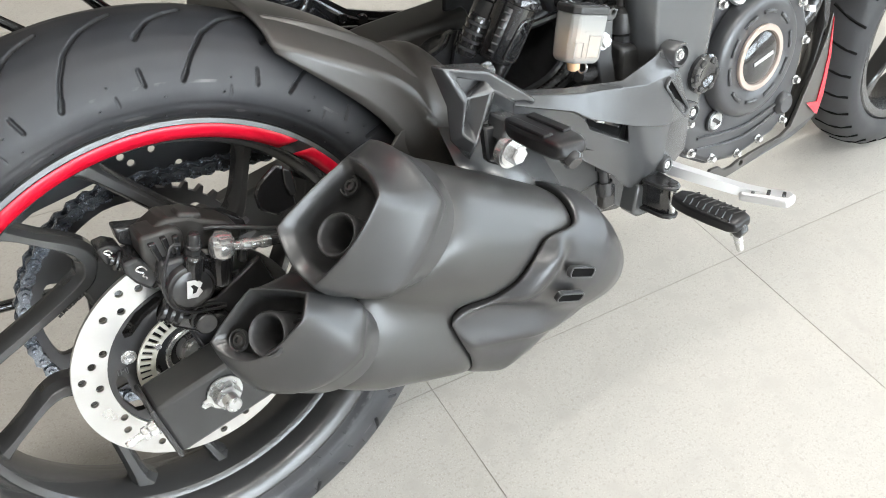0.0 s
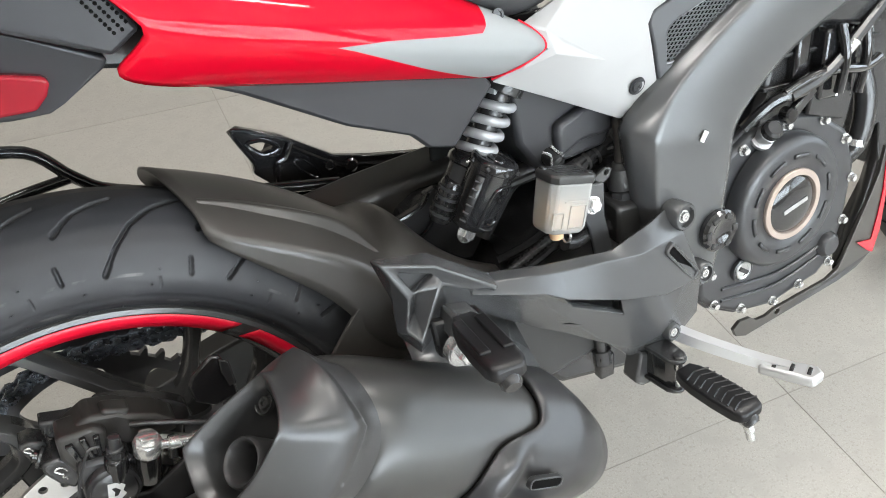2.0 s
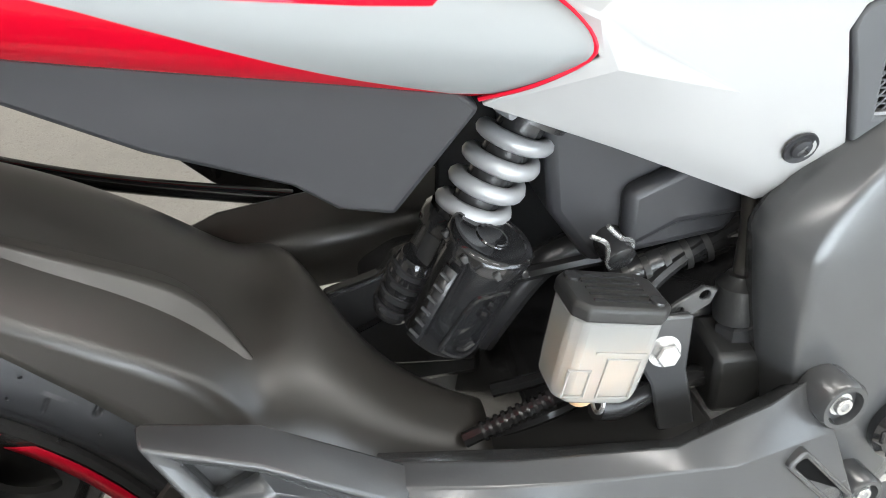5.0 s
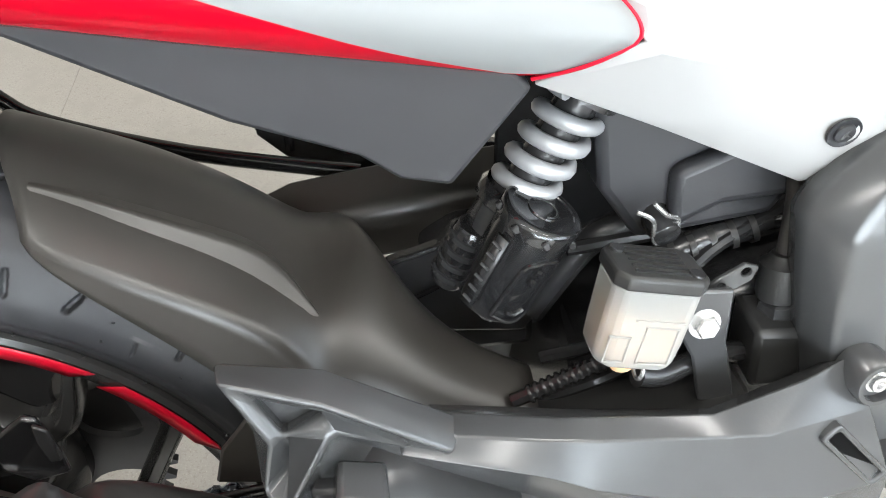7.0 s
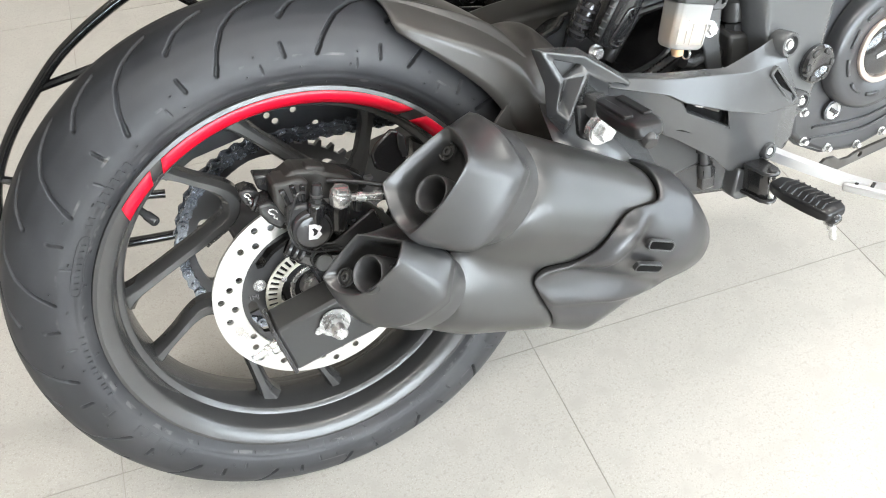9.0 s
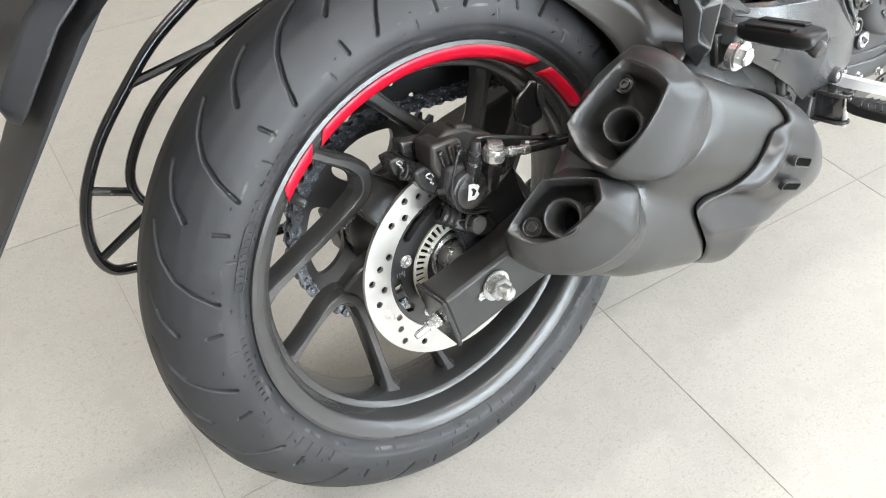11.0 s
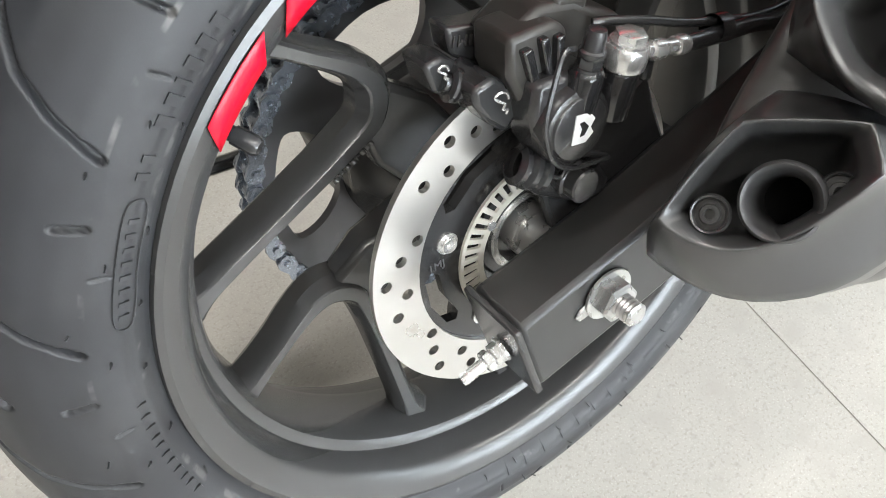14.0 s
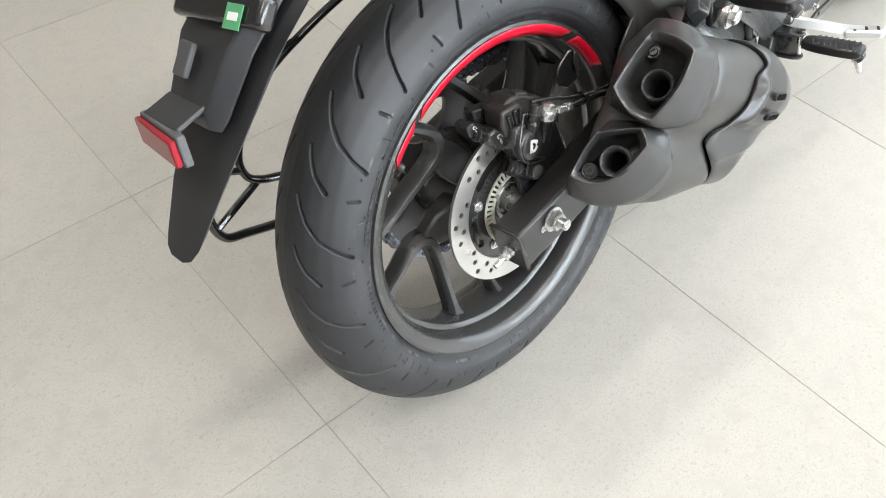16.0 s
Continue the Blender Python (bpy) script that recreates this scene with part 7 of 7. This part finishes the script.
RAIL = part("side_rail", tube([(0.30, 0.10, 0.20), (0.18, 0.12, 0.22), (0.085, 0.138, 0.246), (0.053, 0.142, 0.268), (0.020, 0.150, 0.300), (-0.040, 0.153, 0.306), (-0.10, 0.154, 0.288), (-0.170, 0.155, 0.250), (-0.215, 0.155, 0.212), (-0.260, 0.158, 0.164), (-0.292, 0.158, 0.112), (-0.304, 0.157, 0.062), (-0.295, 0.155, 0.030), (-0.266, 0.152, 0.020), (-0.20, 0.14, 0.01), (-0.08, 0.13, 0.0)], 0.0062, 10, 5), GLOSS_BLACK, BK, "black bent-tube side rail")
part("second_bar", tube([(0.053, 0.142, 0.268), (-0.018, 0.145, 0.259), (-0.10, 0.148, 0.235), (-0.18, 0.150, 0.20), (-0.232, 0.152, 0.145), (-0.245, 0.150, 0.105), (-0.22, 0.145, 0.08), (-0.12, 0.135, 0.06)], 0.0055, 10, 5), GLOSS_BLACK, RAIL)
for p, q in (((-0.065, 0.153, 0.298), (-0.018, 0.146, 0.259)), ((-0.215, 0.155, 0.212), (-0.12, 0.147, 0.228)), ((-0.285, 0.158, 0.12), (-0.245, 0.150, 0.105)), ((-0.300, 0.156, 0.045), (-0.225, 0.148, 0.085))):
    part("stay", tube([p, q], 0.005, 8, smooth=False), GLOSS_BLACK, RAIL)

LEFT_HOLE = [(0.2259, 0.2484), (0.2404, 0.2482), (0.2531, 0.2388), (0.2378, 0.2365)]
LEFT = part("left_hanger", plate([(0.2069, 0.2662), (0.2182, 0.2702), (0.2605, 0.2502), (0.3161, 0.2108), (0.3600, 0.1980), (0.4273, 0.1840), (0.44, 0.125), (0.30, 0.140), (0.285, 0.165), (0.2437, 0.1950), (0.2248, 0.2148), (0.2246, 0.2286)], 0.150, 0.160, [LEFT_HOLE]), GLOSS_BLACK, BK, "glossy black left footrest hanger", mods=(bevelled(0.004, 3),))
part("hole_rim", tube([(x + (x - 0.239) * 0.25, 0.1495, z + (z - 0.243) * 0.35) for x, z in LEFT_HOLE], 0.0022, 8, 4, closed=True), GLOSS_BLACK, LEFT)
part("edge_rim", tube([(0.2270, 0.149, 0.2200), (0.2262, 0.149, 0.2300), (0.2110, 0.149, 0.2640), (0.2190, 0.149, 0.2672), (0.2600, 0.149, 0.2472), (0.2700, 0.149, 0.2391)], 0.0026, 8), GLOSS_BLACK, LEFT)
part("pocket_rim", tube([(0.2480, 0.149, 0.2000), (0.2500, 0.148, 0.2200), (0.2602, 0.148, 0.2260), (0.2690, 0.148, 0.2400)], 0.0035, 8), GLOSS_BLACK, LEFT)
part("slot_rim", tube([(0.2761, 0.149, 0.2201), (0.2954, 0.149, 0.1975), (0.2890, 0.149, 0.1925), (0.2700, 0.149, 0.2130)], 0.0016, 6, 3, closed=True), GLOSS_BLACK, LEFT)
for x, z, r in ((0.3080, 0.2020, 0.006), (0.3330, 0.1940, 0.008), (0.3600, 0.1830, 0.005)):
    part("boss", lathe([(0, r), (0.004, r), (0.006, r * 0.7), (0.006, 0)], (x, 0.151, z), (0, -1, 0.2), 18), GLOSS_BLACK, LEFT)
part("left_footrest", tube([(0.285, 0.172, 0.19), (0.275, 0.25, 0.20)], 0.014, 12, smooth=False), PEG_RUBBER, LEFT)
part("left_rib", tube([(0.2700, 0.149, 0.2340), (0.3161, 0.149, 0.2010), (0.3600, 0.149, 0.1880), (0.42, 0.149, 0.170)], 0.003, 6), GLOSS_BLACK, LEFT)


# ---- front wheel and fork ----
FW = Matrix.Translation((1.46, 0.06, -0.002)) @ Matrix.Rotation(radians(8), 4, "X")


def front(bm):
    bmesh.ops.transform(bm, matrix=FW, verts=bm.verts)
    return bm


FRONT = part("front_wheel", front(lathe([(-0.042, 0.2268), (-0.046, 0.222), (-0.043, 0.208), (-0.03, 0.200), (0, 0.196), (0.03, 0.200), (0.043, 0.208), (0.046, 0.222), (0.042, 0.2268), (0.02, 0.21), (-0.02, 0.21)], seg=72, closed=True)), RIM_PAINT, BK, "dark grey front wheel", angle=30)
bm = lathe([(-0.045, 0.2268), (-0.055, 0.24), (-0.0565, 0.252), (-0.052, 0.266), (-0.040, 0.280), (-0.02, 0.289), (0, 0.2915), (0.02, 0.289), (0.040, 0.280), (0.052, 0.266), (0.0565, 0.252), (0.055, 0.24), (0.045, 0.2268)], seg=96)
part("tyre", front(bm), RUBBER, FRONT, "black front tyre")
for k in range(36):
    a = 10 * k
    bm = tube([polar(0.2915, a, 0.004), polar(0.285, a + 3, -0.030), polar(0.2685, a + 5, -0.0515)], 0.0024, 5, 3)
    part("tread_bar", front(bm), RECESS_SHADE, FRONT)
for k in range(5):
    a = 72 * k + 20
    bm = loft([[polar(r, a - w, -0.02), polar(r, a + w, -0.02), polar(r, a + w, 0.012), polar(r, a - w, 0.012)] for r, w in ((0.03, 18), (0.09, 5), (0.15, 3), (0.205, 4.5))])
    part("spoke", front(bm), RIM_PAINT, FRONT, mods=(bevelled(0.003, 1),))
part("front_disc", front(plate(circle(0.15, 72), -0.066, -0.062, [circle(0.115, 60)] + [circle(0.004, 8, 0, 0.13 * math.cos(k), 0.13 * math.sin(k)) for k in np.arange(0, 6.2, 0.25)])), STEEL, FRONT, "drilled front brake disc", angle=25)
for s in (-1, 1):
    part("fork_leg", tube([(1.46, 0.06 + 0.095 * s, 0.0), (1.27, 0.05 + 0.095 * s, 0.46)], 0.024, 16, smooth=False), BLACK, BK, "black fork leg")


# ---- ceiling lights, window frames ----
def ceiling_light(x, y):
    ob = empty("ceiling_light", GRID @ pose(x, y, HIGH))
    tagged(ob, "long flat white ceiling light, switched on", "ceiling light", "ceiling lights")
    part("housing", plate([(-0.62, -0.10), (0.62, -0.10), (0.62, 0.10), (-0.62, 0.10)], 0, 0.02), ALU_FRAME, ob, smooth=False).matrix_local = pose(0, 0, -0.02, 90)
    m = bpy.data.materials.get("light_diffuser")
    if not m:
        m = bpy.data.materials.new("light_diffuser")
        m.use_nodes = True
        b = m.node_tree.nodes["Principled BSDF"]
        b.inputs["Base Color"].default_value = (0.9, 0.9, 0.88, 1)
        b.inputs["Emission Color"].default_value = (1.0, 0.97, 0.93, 1)
        b.inputs["Emission Strength"].default_value = LIGHT
    part("diffuser", box((0, 0, -0.024), (1.16, 0.14, 0.006)), m, ob, smooth=False)
    area_lamp("ceiling_lamp", GRID @ pose(x, y, HIGH - 0.03), 1.16, 0.14, 20.0, (1.0, 0.97, 0.93))


LIGHT = 8.0
for x, y in ((-1.0, -1.7), (0.9, -1.7), (2.8, -1.7), (-1.0, 0.7), (0.9, 0.7), (2.8, 0.7)):
    ceiling_light(x, y)


def window(name, c, width, along_x):
    """An aluminium frame with mullions and glass in the opening."""
    turn = Matrix.Identity(4) if along_x else Matrix.Rotation(radians(-90), 4, "Z")
    ob = tagged(empty(name, GRID @ Matrix.Translation(c) @ turn), "wide shop window in a grey aluminium frame", "window", kind="structure")
    w, z0, z1 = width / 2, 0.75, 3.05
    part("window_frame", plate([(-w, z0), (w, z0), (w, z1), (-w, z1)], -0.03, 0.03, [[(-w + 0.06, z0 + 0.06), (w - 0.06, z0 + 0.06), (w - 0.06, z1 - 0.06), (-w + 0.06, z1 - 0.06)]]), ALU_FRAME, ob, smooth=False)
    n = 4
    for k in range(1, n):
        part("mullion", box((-w + 2 * w * k / n, 0, 1.9), (0.08, 0.05, 2.18)), ALU_FRAME, ob, smooth=False)
    part("transom", box((0, 0, 2.2), (2 * w - 0.12, 0.046, 0.08)), ALU_FRAME, ob, smooth=False)
    for k in range(n):
        g = part("pane", box((-w + 2 * w * (k + 0.5) / n, 0, 1.9), (2 * w / n - 0.1, 0.008, 2.16)), GLASS, ob, smooth=False)
        g.visible_shadow = False


window("window_1", (2.0, -HALF - 0.12, 0), 5.4, True)
window("window_2", (HALF + 0.12, -2.0, 0), 5.2, False)

# ---- floor tiles ----
bm = box((0, 0, -0.0004), (PITCH - 0.0016, PITCH - 0.0016, 0.0008), taper=1.0)
bmesh.ops.bevel(bm, geom=[e for e in bm.edges if all(v.co.z > -0.0002 for v in e.verts)], offset=0.0003, segments=1)
tile_mesh = bpy.data.meshes.new("tile")
bm.to_mesh(tile_mesh)
bm.free()
tile_mesh.materials.append(TILE)
for i in range(-8, 8):
    for j in range(-8, 8):
        ob = new("tile", tile_mesh)
        ob.parent = floor
        ob.matrix_local = Matrix.Translation(((i + 0.5) * PITCH, (j + 0.5) * PITCH, 0)) @ Matrix.Rotation(radians(90 * ((i * 7 + j * 3) % 4)), 4, "Z")
